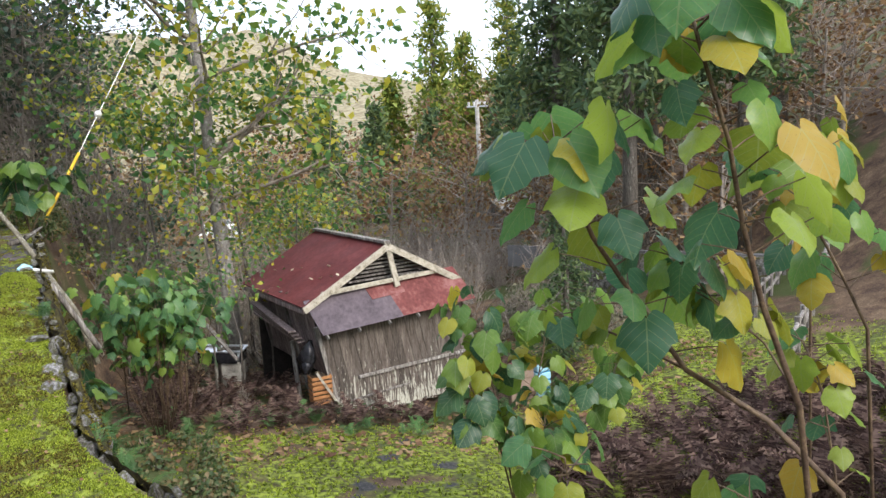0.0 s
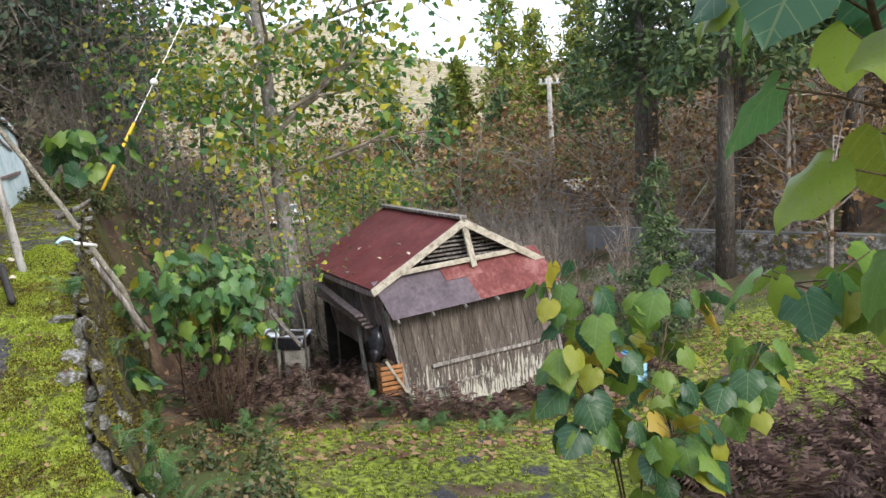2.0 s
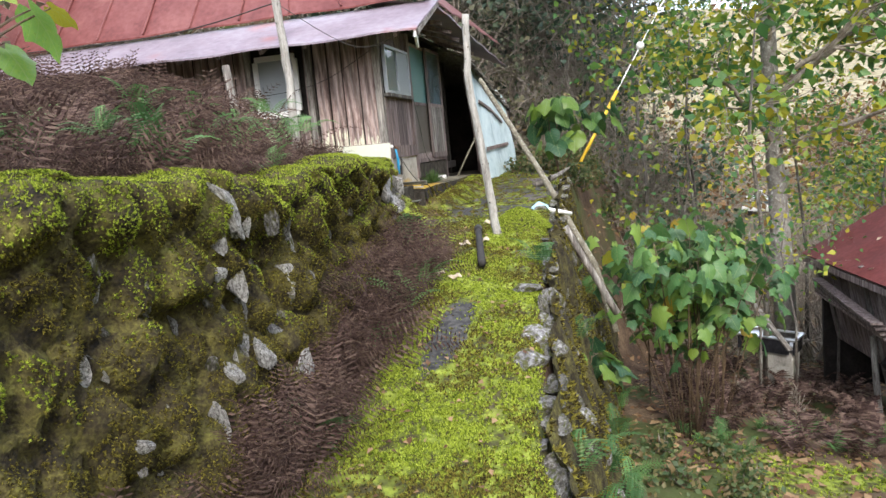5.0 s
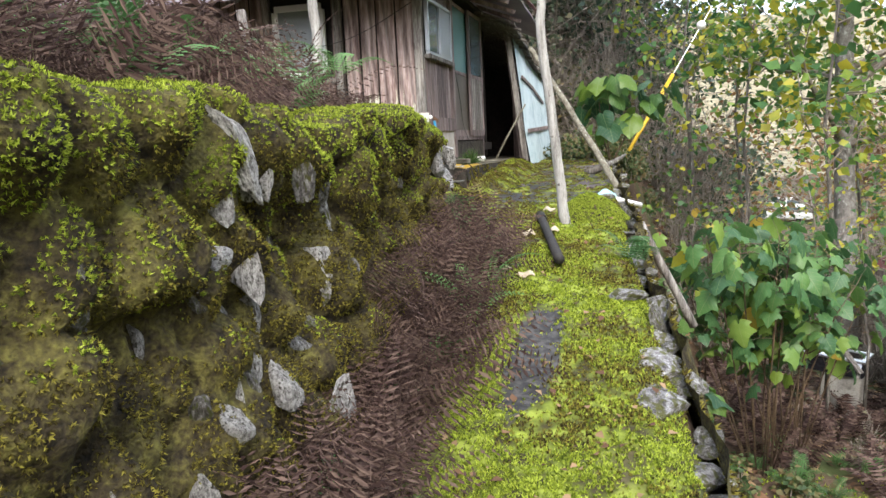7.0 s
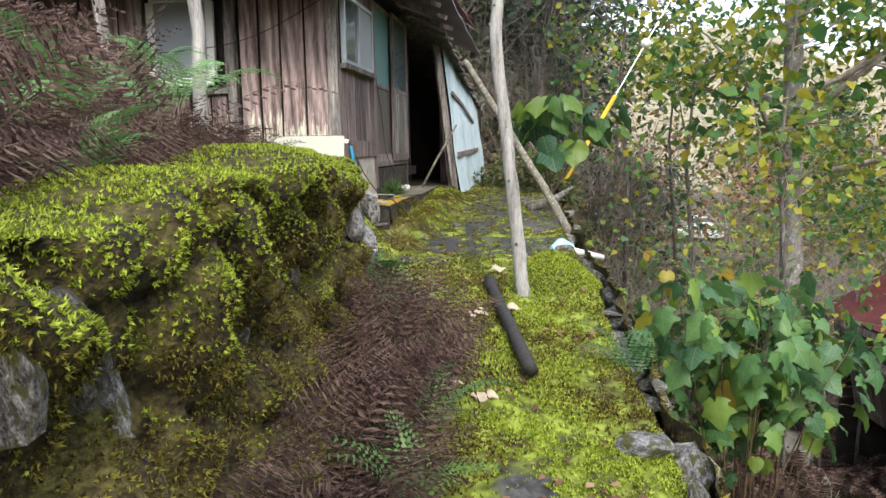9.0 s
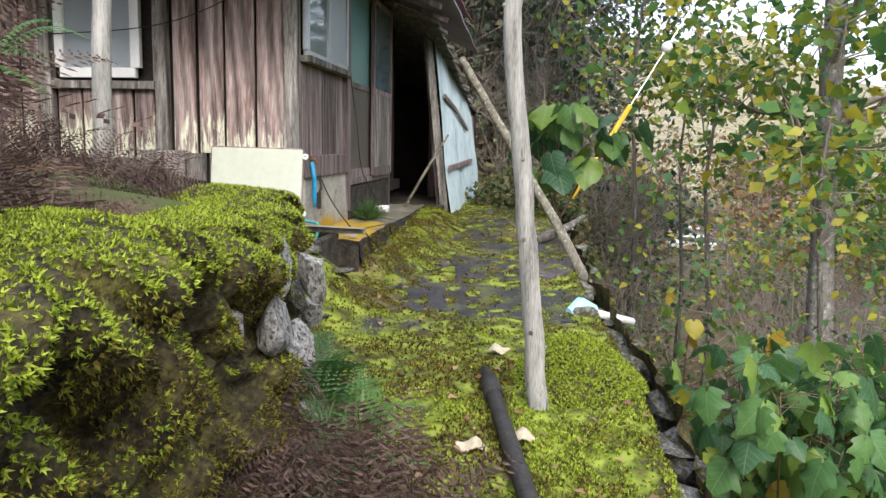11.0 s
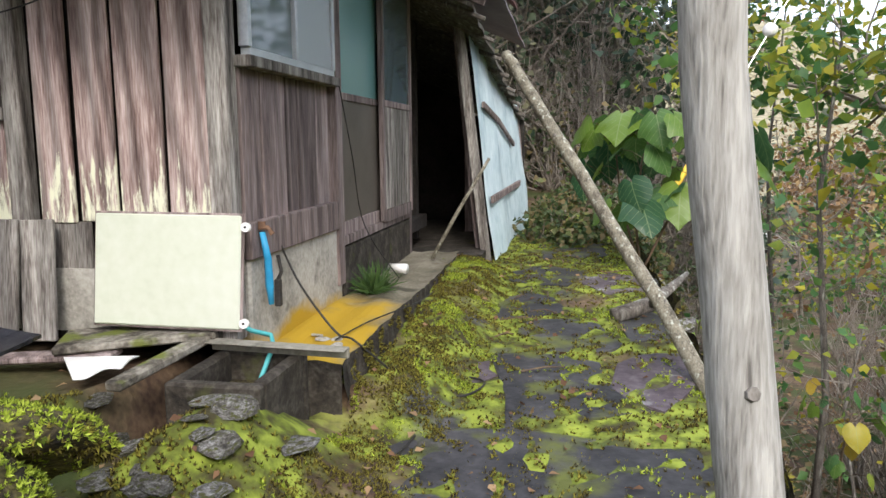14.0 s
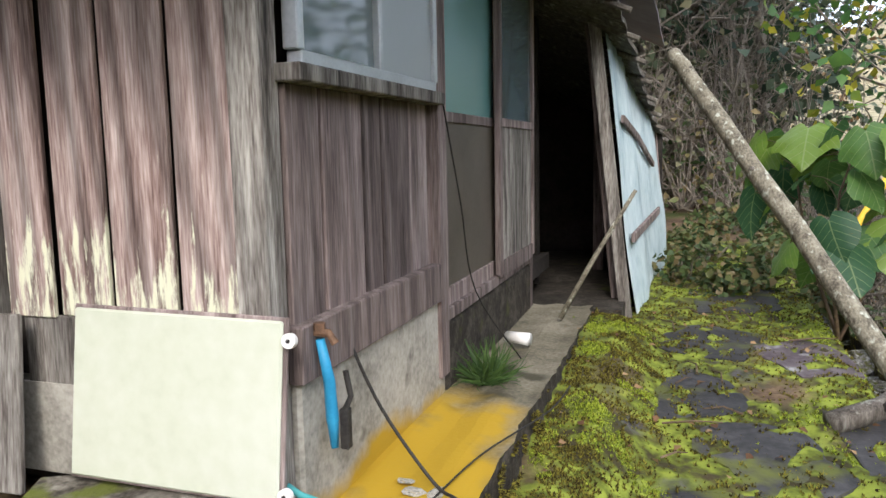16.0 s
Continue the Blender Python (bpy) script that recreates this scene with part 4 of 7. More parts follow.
def panel_between(a, b, c, d, n, amp=0.008, thick=0.02):
    a, b, c, d = map(Vector, (a, b, c, d))
    nrm = (b - a).cross(d - a).normalized()
    return Geo().sheet(lambda u, v: a.lerp(b, u).lerp(d.lerp(c, u), v) + nrm * (amp * math.sin(u * 21) * math.sin(v * 5)), n, 8, tuple(nrm * -thick))


part("roof_sheet", panel_between(L1, L0, T0, T1, 24), M["shed_red"], shed, "maroon painted sheet roof")
part("roof_sheet", panel_between(R0, R1, T1, T0, 24), M["shed_red"], shed, "maroon painted sheet roof")
part("ridge_board", Geo().beam(T0 + Vector((0, -0.06, 0.05)), T1 + Vector((0, 0, 0.05)), 0.16, 0.06), M["board_grey"], shed)
for p, q in ((L0, T0), (R0, T0)):
    part("barge_board", Geo().beam(p + Vector((0, -0.06, -0.07)), q + Vector((0, -0.06, -0.05)), 0.04, 0.15), M["trim_wood"], shed, "pale weathered gable board")
part("king_post", Geo().beam(sk(AX, -0.08, ZE + 0.1), sk(AX, -0.08, ZA - 0.12), 0.13, 0.06, (0, 1, 0)), M["trim_wood"], shed)
part("tie_beam", Geo().beam(sk(0.3, -0.06, ZE + 0.22), sk(SW - 0.5, -0.06, ZE + 0.3), 0.05, 0.1), M["trim_wood"], shed)
for k in range(7):
    z = ZE + 0.34 + 0.085 * k
    half = (ZA - z) / (ZA - ZE) * SW * 0.44
    part("stored_board", Geo().beam(sk(AX - half + rng.uniform(0, 0.2), 0.12, z), sk(AX + half - rng.uniform(0, 0.2), 0.12 + rng.uniform(0, 0.1), z + rng.uniform(-0.04, 0.04)), 0.1, 0.035), M["board_grey"], shed)
# dark backing that paints the shade inside the gable
part("gable_back", Geo().add([sk(0, 0.5, ZE - 0.3), sk(SW, 0.5, ZE - 0.3), sk(AX, 0.5, ZA - 0.1), sk(0, 0.56, ZE - 0.3), sk(SW, 0.56, ZE - 0.3), sk(AX, 0.56, ZA - 0.1)], [(0, 1, 2), (5, 4, 3), (0, 3, 4, 1), (1, 4, 5, 2), (2, 5, 3, 0)]), M["dark_inside"], shed)
# lean roof in front, of three sheets
E0, E1 = sk(-0.06, -0.42, ZL), sk(SW + 0.06, -0.42, ZL + 0.12)
I0, I1 = sk(-0.12, 0.04, ZE + 0.12), sk(SW - 0.1, 0.04, ZE + 0.3)
for a, b, mt, lb, up in ((0, 0.52, "shed_grey", "grey-purple sheet", 0), (0.5, 0.80, "shed_patch", "faded red sheet", 0.012), (0.78, 1.0, "shed_patch", "faded red sheet", 0.02)):
    o = Vector((0, 0, up))
    part("lean_roof_sheet", panel_between(E0.lerp(E1, a) + o, E0.lerp(E1, b) + o, I0.lerp(I1, b) + o, I0.lerp(I1, a) + o, 14), M[mt], shed, lb)
part("patch_sheet", panel_between(E0.lerp(E1, 0.38).lerp(I0.lerp(I1, 0.38), 0.6) + Vector((0, 0, 0.03)), E0.lerp(E1, 0.6).lerp(I0.lerp(I1, 0.6), 0.6) + Vector((0, 0, 0.03)), I0.lerp(I1, 0.6) + Vector((0, 0, 0.03)), I0.lerp(I1, 0.38) + Vector((0, 0, 0.03)), 6), M["shed_patch"], shed)
for k in range(6):
    a = 0.03 + k * 0.19
    part("rafter", Geo().beam(E0.lerp(E1, a) + Vector((0, -0.02, -0.10)), I0.lerp(I1, a) + Vector((0, 0, -0.12)), 0.05, 0.06), M["board_grey"], shed)
part("eave_board", Geo().beam(L0 + Vector((0.05, 0.1, -0.12)), L1 + Vector((0.05, 0, -0.12)), 0.04, 0.12), M["board_dark"], shed)
for k in range(4):
    part("stored_board", Geo().beam(sk(-0.25 - 0.05 * k, 0.5, 1.55 + 0.09 * k), sk(-0.2, SD - 0.4, 1.75 + 0.09 * k), 0.18, 0.04), M["board_dark"], shed)
part("prop", Geo().tube([sk(-0.45, 1.2, -0.1), sk(-0.2, 1.3, 1.4)], [0.06, 0.05], 7), M["board_grey"], shed)
part("prop", Geo().beam(sk(-0.02, -0.25, 0.0), sk(-0.32, -0.1, 0.95), 0.1, 0.05), M["trim_wood"], shed)


# ---- plant kit ----
def rot_from(z_axis, spin):
    """Rotation matrices (n,3,3) whose third column is z_axis, spun about it."""
    z = z_axis / np.linalg.norm(z_axis, axis=1, keepdims=True)
    ref = np.where(np.abs(z[:, 2:3]) > 0.9, np.array([[1.0, 0, 0]]), np.array([[0, 0, 1.0]]))
    a = np.cross(ref, z)
    a /= np.linalg.norm(a, axis=1, keepdims=True)
    b = np.cross(z, a)
    c, s = np.cos(spin)[:, None], np.sin(spin)[:, None]
    return np.stack([a * c + b * s, b * c - a * s, z], 2)


def scatter(tv, tf, pos, rots, sizes):
    """Copies of one small template joined into arrays."""
    n, k = len(pos), len(tv)
    v = np.einsum("nij,kj->nki", rots, tv) * np.asarray(sizes)[:, None, None] + pos[:, None, :]
    f = tf[None] + (np.arange(n) * k)[:, None, None]
    return v.reshape(-1, 3), f.reshape(-1, tf.shape[1])


LEAF_V = np.array([(0, 0, 0), (-0.36, 0.36, 0.10), (0, 0.5, 0.0), (0.36, 0.36, 0.10), (0, 1.0, -0.14)])
LEAF_F = np.array([(0, 2, 1), (0, 3, 2), (1, 2, 4), (2, 3, 4)])
NEEDLE_V = np.array([(0, 0, 0), (-0.16, 0.5, 0.03), (0.16, 0.5, -0.03), (0, 1.0, -0.08)])
NEEDLE_F = np.array([(0, 2, 1), (1, 2, 3)])


def leaf_cloud(rng, centres, spread, per, size, flat=0.5, template="leaf", droop=0.35):
    """Leaves about each centre; the leaves face up and out, unevenly."""
    centres = np.asarray(centres, float)
    n = len(centres) * per
    off = rng.normal(0, 1, (n, 3)) * np.array([1, 1, flat]) * spread * 0.5
    pos = np.repeat(centres, per, 0) + off
    nrm = off / (np.linalg.norm(off, axis=1, keepdims=True) + 1e-6) * 0.5 + rng.normal(0, 0.45, (n, 3)) + np.array([0, 0, 0.9 - droop])
    tv, tf = (LEAF_V, LEAF_F) if template == "leaf" else (NEEDLE_V, NEEDLE_F)
    return scatter(tv, tf, pos, rot_from(nrm, rng.uniform(0, 6.28, n)), size * rng.uniform(0.6, 1.3, n))


def twig_mesh(name, segs, mat):
    """Three-sided tapered twigs; each segment is p0, p1, r0, r1."""
    p0, p1 = np.array([s[0] for s in segs], float), np.array([s[1] for s in segs], float)
    r0, r1 = np.array([s[2] for s in segs])[:, None], np.array([s[3] for s in segs])[:, None]
    R = rot_from(p1 - p0 + 1e-6, np.zeros(len(segs)))
    vs = []
    for base, r in ((p0, r0), (p1, r1)):
        for k in range(3):
            a = 2.094 * k
            vs.append(base + r * (R[:, :, 0] * math.cos(a) + R[:, :, 1] * math.sin(a)))
    v = np.stack(vs, 1).reshape(-1, 3)
    f = np.array([(0, 1, 4, 3), (1, 2, 5, 4), (2, 0, 3, 5)])[None] + (np.arange(len(segs)) * 6)[:, None, None]
    return raw_mesh(name, v, f.reshape(-1, 4), mat, True)


def grow(rng, start, direction, length, radius, depth, segs, tips, bend=0.35, kids=(2, 4), up=0.25):
    """A branch that bends, tapers and forks; twigs go into segs, ends into tips."""
    p, d = np.array(start, float), np.array(direction, float)
    d = d / np.linalg.norm(d)
    n = 4
    for k in range(n):
        d2 = d + rng.normal(0, bend / n * 1.6, 3) + np.array([0, 0, up / n])
        d2 /= np.linalg.norm(d2)
        q = p + d2 * length / n
        a, b = radius * (1 - 0.6 * k / n), radius * (1 - 0.6 * (k + 1) / n)
        segs.append((p.copy(), q.copy(), a, b))
        if depth > 0 and k >= 1:
            for _ in range(rng.randint(kids[0] - 1, kids[1])):
                side = d2 + rng.normal(0, 0.75, 3)
                grow(rng, q, side, length * rng.uniform(0.4, 0.7), b * 0.6, depth - 1, segs, tips, bend, kids, up)
        p, d = q, d2
    tips.append(p.copy())


def joined(*vf):
    vs, fs, k = [], [], 0
    for v, f in vf:
        vs.append(v)
        fs.append(f + k)
        k += len(v)
    return np.concatenate(vs), np.concatenate(fs)


def frond_template(pairs=11, fine=True, m=3):
    """A fern frond along +y, arching over, its leaflets toothed."""
    V, F = [], []

    def tri(a, b, c):
        k = len(V)
        V.extend((a, b, c))
        F.append((k, k + 1, k + 2))

    def rib(t):
        return np.array([0, t * 0.92, 0.30 * math.sin(t * 2.4) - 0.16 * t * t])
    for i in range(8):
        a, b = rib(i / 8), rib((i + 1) / 8)
        w = np.array([0.008 * (1 - i / 9), 0, 0])
        tri(a - w, a + w, b)
    for i in range(pairs):
        t = 0.16 + 0.82 * i / pairs
        ln = 0.30 * (1 - t) ** 0.75 * min(1, 0.55 + 2.2 * (t - 0.1)) + 0.03
        o = rib(t)
        for sx in (-1, 1):
            d = np.array([sx * 0.93, 0.34, -0.16])
            e = o + d * ln
            back = np.array([-0.34 * sx, 0.93, 0]) * sx
            if not fine:
                tri(o - np.array([0, 0.012, 0]), e, o + np.array([0, 0.045, 0.006]))
                continue
            for q in range(m):
                a, b = o.copy() + d * ln * q / m, o + d * ln * (q + 1) / m
                h = 0.034 * (1 - q / (m + 0.6)) * (0.45 + ln * 2.4) * (0.42 if m == 2 else 1)
                up = np.array([0, 1, 0.1]) * h
                tri(a, b, (a + b) / 2 + up)
                tri(a, (a + b) / 2 - up, b)
    return np.array(V), np.array(F)


FROND_V, FROND_F = frond_template(15, True)
FROND_LO_V, FROND_LO_F = frond_template(12, False)
FROND_DRY_V, FROND_DRY_F = frond_template(15, True, 2)


def fronds(rng, bases, per, size, lean=(0.2, 0.9), fine=False, dry=False):
    """Crowns of fronds rising and arching from each base."""
    bases = np.asarray(bases, float)
    n = len(bases) * per
    yaw, el = rng.uniform(0, 6.28, n), rng.uniform(lean[0], lean[1], n)
    ahead = np.stack([np.cos(yaw) * np.cos(el), np.sin(yaw) * np.cos(el), np.sin(el)], 1)
    right = np.stack([np.sin(yaw), -np.cos(yaw), 0 * yaw], 1)
    upv = np.cross(right, ahead)
    if dry:
        roll = rng.normal(0, 0.8, n)[:, None]
        right, upv = right * np.cos(roll) + upv * np.sin(roll), upv * np.cos(roll) - right * np.sin(roll)
    R = np.stack([right, ahead, upv], 2)
    pos = np.repeat(bases, per, 0) + rng.normal(0, 0.03, (n, 3)) * np.array([1, 1, 0.3])
    tv, tf = (FROND_V, FROND_F) if fine else (FROND_LO_V, FROND_LO_F)
    if dry:
        tv, tf = FROND_DRY_V, FROND_DRY_F
    return scatter(tv, tf, pos, R, size * rng.uniform(0.6, 1.25, n))


TUFT_V, TUFT_F = [], []
for _k in range(5):
    _a = 1.2566 * _k
    _c, _s, _h = math.cos(_a), math.sin(_a), (0.85, 0.55, 0.7, 0.45, 0.62)[_k]
    TUFT_F.append((3 * _k, 3 * _k + 1, 3 * _k + 2))
    TUFT_V += [(0.21 * _s, -0.21 * _c, 0), (-0.21 * _s, 0.21 * _c, 0), (0.5 * _c, 0.5 * _s, _h)]
TUFT_V, TUFT_F = np.array(TUFT_V), np.array(TUFT_F)


def tufts(rng, pos, nrm, size):
    n = len(pos)
    return scatter(TUFT_V, TUFT_F, pos, rot_from(nrm + rng.normal(0, 0.5, (n, 3)), rng.uniform(0, 6.28, n)), size * rng.uniform(0.5, 1.4, n))


def stuff(name, vf, mat, label, category):
    return tagged(new(name, raw_mesh(name, vf[0], vf[1], mat)), label, category, kind="stuff")


def heart_leaf(lobed, seed):
    """A broad leaf: heart-shaped at the stalk, pointed or three-lobed at the tip, its rim wavy and drooping."""
    r = random.Random(seed)
    prof = [(-0.17, 0.20), (-0.08, 0.37), (0.06, 0.47), (0.2, 0.52), (0.35, 0.51), (0.5, 0.45), (0.64, 0.36), (0.78, 0.24), (0.9, 0.11), (1.0, 0.004)]
    if lobed:
        prof = [(-0.17, 0.20), (-0.08, 0.36), (0.06, 0.47), (0.2, 0.53), (0.33, 0.58), (0.43, 0.56), (0.5, 0.43), (0.63, 0.36), (0.78, 0.25), (0.9, 0.12), (1.0, 0.004)]
    if lobed == 2:
        prof = [(-0.2, 0.15), (-0.1, 0.40), (0.0, 0.50), (0.06, 0.43), (0.16, 0.44), (0.3, 0.58), (0.4, 0.60), (0.45, 0.42), (0.55, 0.34), (0.7, 0.24), (0.86, 0.13), (1.0, 0.004)]
    cols = (-1, -0.62, -0.25, 0, 0.25, 0.62, 1)
    g = Geo()
    tw, curl, sag = r.uniform(-0.2, 0.2), r.uniform(0.25, 0.55), r.uniform(0.15, 0.42)
    rows = []
    for y, w in prof:
        row = []
        for k in cols:
            wave = 0.035 * math.sin(y * 13 + k * 3 + seed * 1.7)
            yy = y if y > 0 else y * min(1, abs(k) * 1.7)
            x = k * w * (1 + 0.07 * r.uniform(-1, 1))
            row.append((x, yy, 0.02 - sag * max(y, 0) ** 2 + 0.13 * abs(x) - curl * x * x * 1.4 + wave * abs(k) + tw * x))
        rows.append(row)
    n, c = len(rows), len(cols)
    g.add([p for row in rows for p in row], [(i * c + j, i * c + j + 1, (i + 1) * c + j + 1, (i + 1) * c + j) for i in range(n - 1) for j in range(c - 1)])
    return g


LEAF_SHAPES = {}
for nm in ("leaf_big", "leaf_yellow", "leaf_bush", "leaf_fresh"):
    LEAF_SHAPES[nm] = [heart_leaf(2 if nm == "leaf_bush" else int(k > 0), k).mesh("leaf", M[nm], True) for k in range(4)]


def hang_leaf(parent, rng, at, size, mat, heading=None, drop=None):
    """One large leaf at its stalk's end, its tip hanging outward."""
    ob = part("leaf", LEAF_SHAPES[mat][rng.randrange(4)], None, parent)
    h = rng.uniform(0, 360) if heading is None else heading
    d = rng.uniform(-75, -25) if drop is None else drop
    ob.matrix_world = Matrix.Translation(at) @ pose(0, 0, 0, 0, 0, h) @ pose(0, 0, 0, d, rng.uniform(-25, 25), 0) @ Matrix.Diagonal((size, size, size, 1))
    return ob


def leafy_shrub(name, label, stems, n, size, rng, yellow=0.15, stalk=0.22, radius=0.014, green="leaf_big", low=0.35):
    """Stems from the ground, stalks in all directions, a broad leaf at each stalk's end."""
    t = thing(name, label, "shrub")
    stalks = Geo()
    for s in stems:
        m = len(s)
        part("stem", Geo().tube(s, [radius * (1 - 0.6 * i / (m - 1)) for i in range(m)], 7), M["stem_red"], t, "", True)
    for k in range(n):
        s = stems[k % len(stems)]
        u = (low + (1 - low) * rng.random() ** 0.7) * (len(s) - 1)
        i = min(int(u), len(s) - 2)
        p = Vector(s[i]).lerp(Vector(s[i + 1]), u - i)
        a = rng.uniform(0, 6.283)
        ln = stalk * rng.uniform(0.5, 1.3)
        q = p + Vector((math.cos(a) * ln, math.sin(a) * ln, ln * rng.uniform(-0.1, 0.7)))
        stalks.tube([p, p.lerp(q, 0.5) + Vector((0, 0, 0.02)), q], [0.004, 0.003, 0.003], 4)
        hang_leaf(t, rng, q, size * rng.uniform(0.55, 1.15), "leaf_yellow" if rng.random() < yellow else green, math.degrees(a) - 90 + rng.uniform(-30, 30))
    part("leaf_stalk", stalks, M["stem_red"], t)["kind"] = "stuff"
    return t


def crowned_shrub(name, label, stems, rng):
    """Leaning stems, each with a drooping whorl of big leaves at its head and pairs of leaves down its length.
    A stem: points, radius, leaf size, leaves in the whorl, pairs, where the pairs begin, share of yellow."""
    t = thing(name, label, "shrub")
    stalks = Geo()

    def leaf_at(p, a, ln, rise, size, yellow, drop):
        q = p + Vector((math.cos(a) * ln, math.sin(a) * ln, ln * rise))
        stalks.tube([p, p.lerp(q, 0.5) + Vector((0, 0, 0.03 * ln)), q], [0.005, 0.004, 0.003], 5)
        hang_leaf(t, rng, q, size, "leaf_yellow" if rng.random() < yellow else "leaf_fresh", math.degrees(a) - 90 + rng.uniform(-20, 20), drop)
    for pts, rad, size, top, pairs, low, yellow in stems:
        P = [Vector(p) for p in pts]
        m = len(P)
        part("stem", Geo().tube(P, [rad * (1 - 0.55 * i / (m - 1)) for i in range(m)], 8, 0.05, m), M["stem_red"], t, "", True)
        a0 = rng.uniform(2.4, 3.6)
        for k in range(top):
            leaf_at(P[-1].lerp(P[-2], 0.11 * k), a0 + k * 2.4, size * rng.uniform(0.5, 1.25), rng.uniform(0.0, 0.6), size * rng.uniform(0.72, 1.1), yellow * 0.4, rng.uniform(-72, -30))
        for k in range(pairs):
            u = (low + (0.97 - low) * (k + rng.random() * 0.6) / pairs) * (m - 1)
            i = min(int(u), m - 2)
            p = P[i].lerp(P[i + 1], u - i)
            a = a0 + k * 1.57 + rng.uniform(-0.4, 0.4)
            for h in (0, math.pi):
                leaf_at(p, a + h, size * rng.uniform(0.5, 1.2), rng.uniform(0.1, 0.7), size * rng.uniform(0.5, 0.95), yellow, rng.uniform(-70, -25))
    part("leaf_stalk", stalks, M["stem_red"], t)["kind"] = "stuff"
    return t


# ---- stone walls ----
def rock_mesh(seed, mat, sub=2):
    bm = bmesh.new()
    bmesh.ops.create_icosphere(bm, subdivisions=sub, radius=1.0)
    o = Vector((seed * 3.1, seed * 1.7, 0))
    r = random.Random(900 + seed)
    cuts = [(Vector((r.gauss(0, 1), r.gauss(0, 1), r.gauss(0, 1))).normalized(), r.uniform(0.5, 0.8)) for _ in range(11)]
    for v in bm.verts:
        v.co *= 1.05 + noise.noise(v.co * 1.1 + o) * 0.3
        for nrm, far in cuts:
            over = v.co.dot(nrm) - far
            if over > 0:
                v.co -= nrm * over
        v.co *= 1 + 0.10 * noise.noise(v.co * 3.1 + o)
    m = bpy.data.meshes.new("stone")
    bm.to_mesh(m)
    bm.free()
    m.materials.append(mat)
    return m


ROCKS = [rock_mesh(k, M["stone"]) for k in range(7)]
ROCKS_MOSS = [rock_mesh(k + 10, M["stone_moss"]) for k in range(7)]
ROCKS_SCHIST = [rock_mesh(k + 50, M["stone_pale"], 3) for k in range(4)]
ROCKS_PALE = [rock_mesh(k + 30, M["concrete"]) for k in range(3)]
ROCKS_DARK = [rock_mesh(k + 40, M["stone_moss"], 2) for k in range(4)]
ROCKS_BIG = [rock_mesh(k + 20, M["stone"], 2) for k in range(4)]


def put_stone(parent, rng, meshes, at, size, tilt=25):
    ob = part("stone", meshes[rng.randrange(len(meshes))], None, parent)
    ob.matrix_world = Matrix.Translation(at) @ pose(0, 0, 0, rng.uniform(-tilt, tilt), rng.uniform(-tilt, tilt), rng.uniform(-tilt, tilt)) @ Matrix.Diagonal((*size, 1))
    return ob


def wall_cell(y, h):
    """0 in the gaps between the wall's stones and cushions, 1 on their middles."""
    w = 0.35 * noise.noise(Vector((y * 2.3, h * 3.1, 6.0)))
    d = noise.voronoi(Vector((y * 2.9 + w, h * 4.4 - w, 7.0)))[0]
    return min(1.0, (d[1] - d[0]) * 1.9)


def left_face(y, h):
    """A place on the upper wall's face: h 0 at the foot, 1 at the brow, above 1 back over the top."""
    base, top = float(path_z(y)) - 0.12, 0.89 + 0.05 * math.sin(y * 2.1) + 0.03 * math.sin(y * 5.3) + 0.06 * noise.noise(Vector((y * 2.2, 0.0, 5.0)))
    top -= 0.45 * float(smooth01((y - 11.9) / 0.9))
    b = 0.12 * noise.noise(Vector((y * 1.6, h * 2.4, 3.0))) + 0.05 * noise.noise(Vector((y * 5.3, h * 6.0, 9.0))) + 0.05 * noise.noise(Vector((y * 13.0, h * 15.0, 2.0)))
    b += 0.17 * wall_cell(y, h) ** 0.6 - 0.11 + 0.09 * math.exp(-((h - 0.92) / 0.1) ** 2)
    if h <= 1:
        return Vector((float(wall_x(y)) + 0.10 - 0.16 * h + b, y, base + (top - base) * h))
    s = (h - 1) / 0.35
    return Vector((float(wall_x(y)) - 0.06 - 0.55 * s + b * (1 - s), y, top + 0.05 * math.sin(math.pi * min(1, s)) - 0.06 * s))


# stones of the bare seam and the wall's nearer face: y, height, half width, half height, tilt
SEAM = ((7.36, 0.89, 0.085, 0.17, 28), (7.39, 0.66, 0.08, 0.14, 5), (7.28, 0.8, 0.08, 0.11, 0), (7.17, 0.7, 0.11, 0.05, 0), (7.49, 0.56, 0.055, 0.11, 15), (7.34, 0.47, 0.06, 0.09, 0), (7.41, 0.41, 0.06, 0.1, 0), (7.18, 0.45, 0.05, 0.12, 0), (7.53, 0.85, 0.03, 0.08, 0), (6.91, 0.6, 0.03, 0.07, 0), (6.9, 0.32, 0.06, 0.11, 0), (7.06, 0.43, 0.05, 0.07, 10), (6.55, 0.51, 0.04, 0.07, 0), (6.18, 0.59, 0.05, 0.08, 0), (6.31, 0.4, 0.035, 0.05, 0), (6.52, 0.28, 0.045, 0.06, 0))
rng = random.Random(31)
wall_up = thing("retaining_wall", "mossy dry-stone retaining wall beside the path", "stone wall", kind="structure")
g = Geo().sheet(lambda u, v: left_face(0.2 + u * 12.4, v * 1.35), 420, 64)
part("moss_cover", g, M["moss_wall"], wall_up, "olive and bright green moss blanket", True)
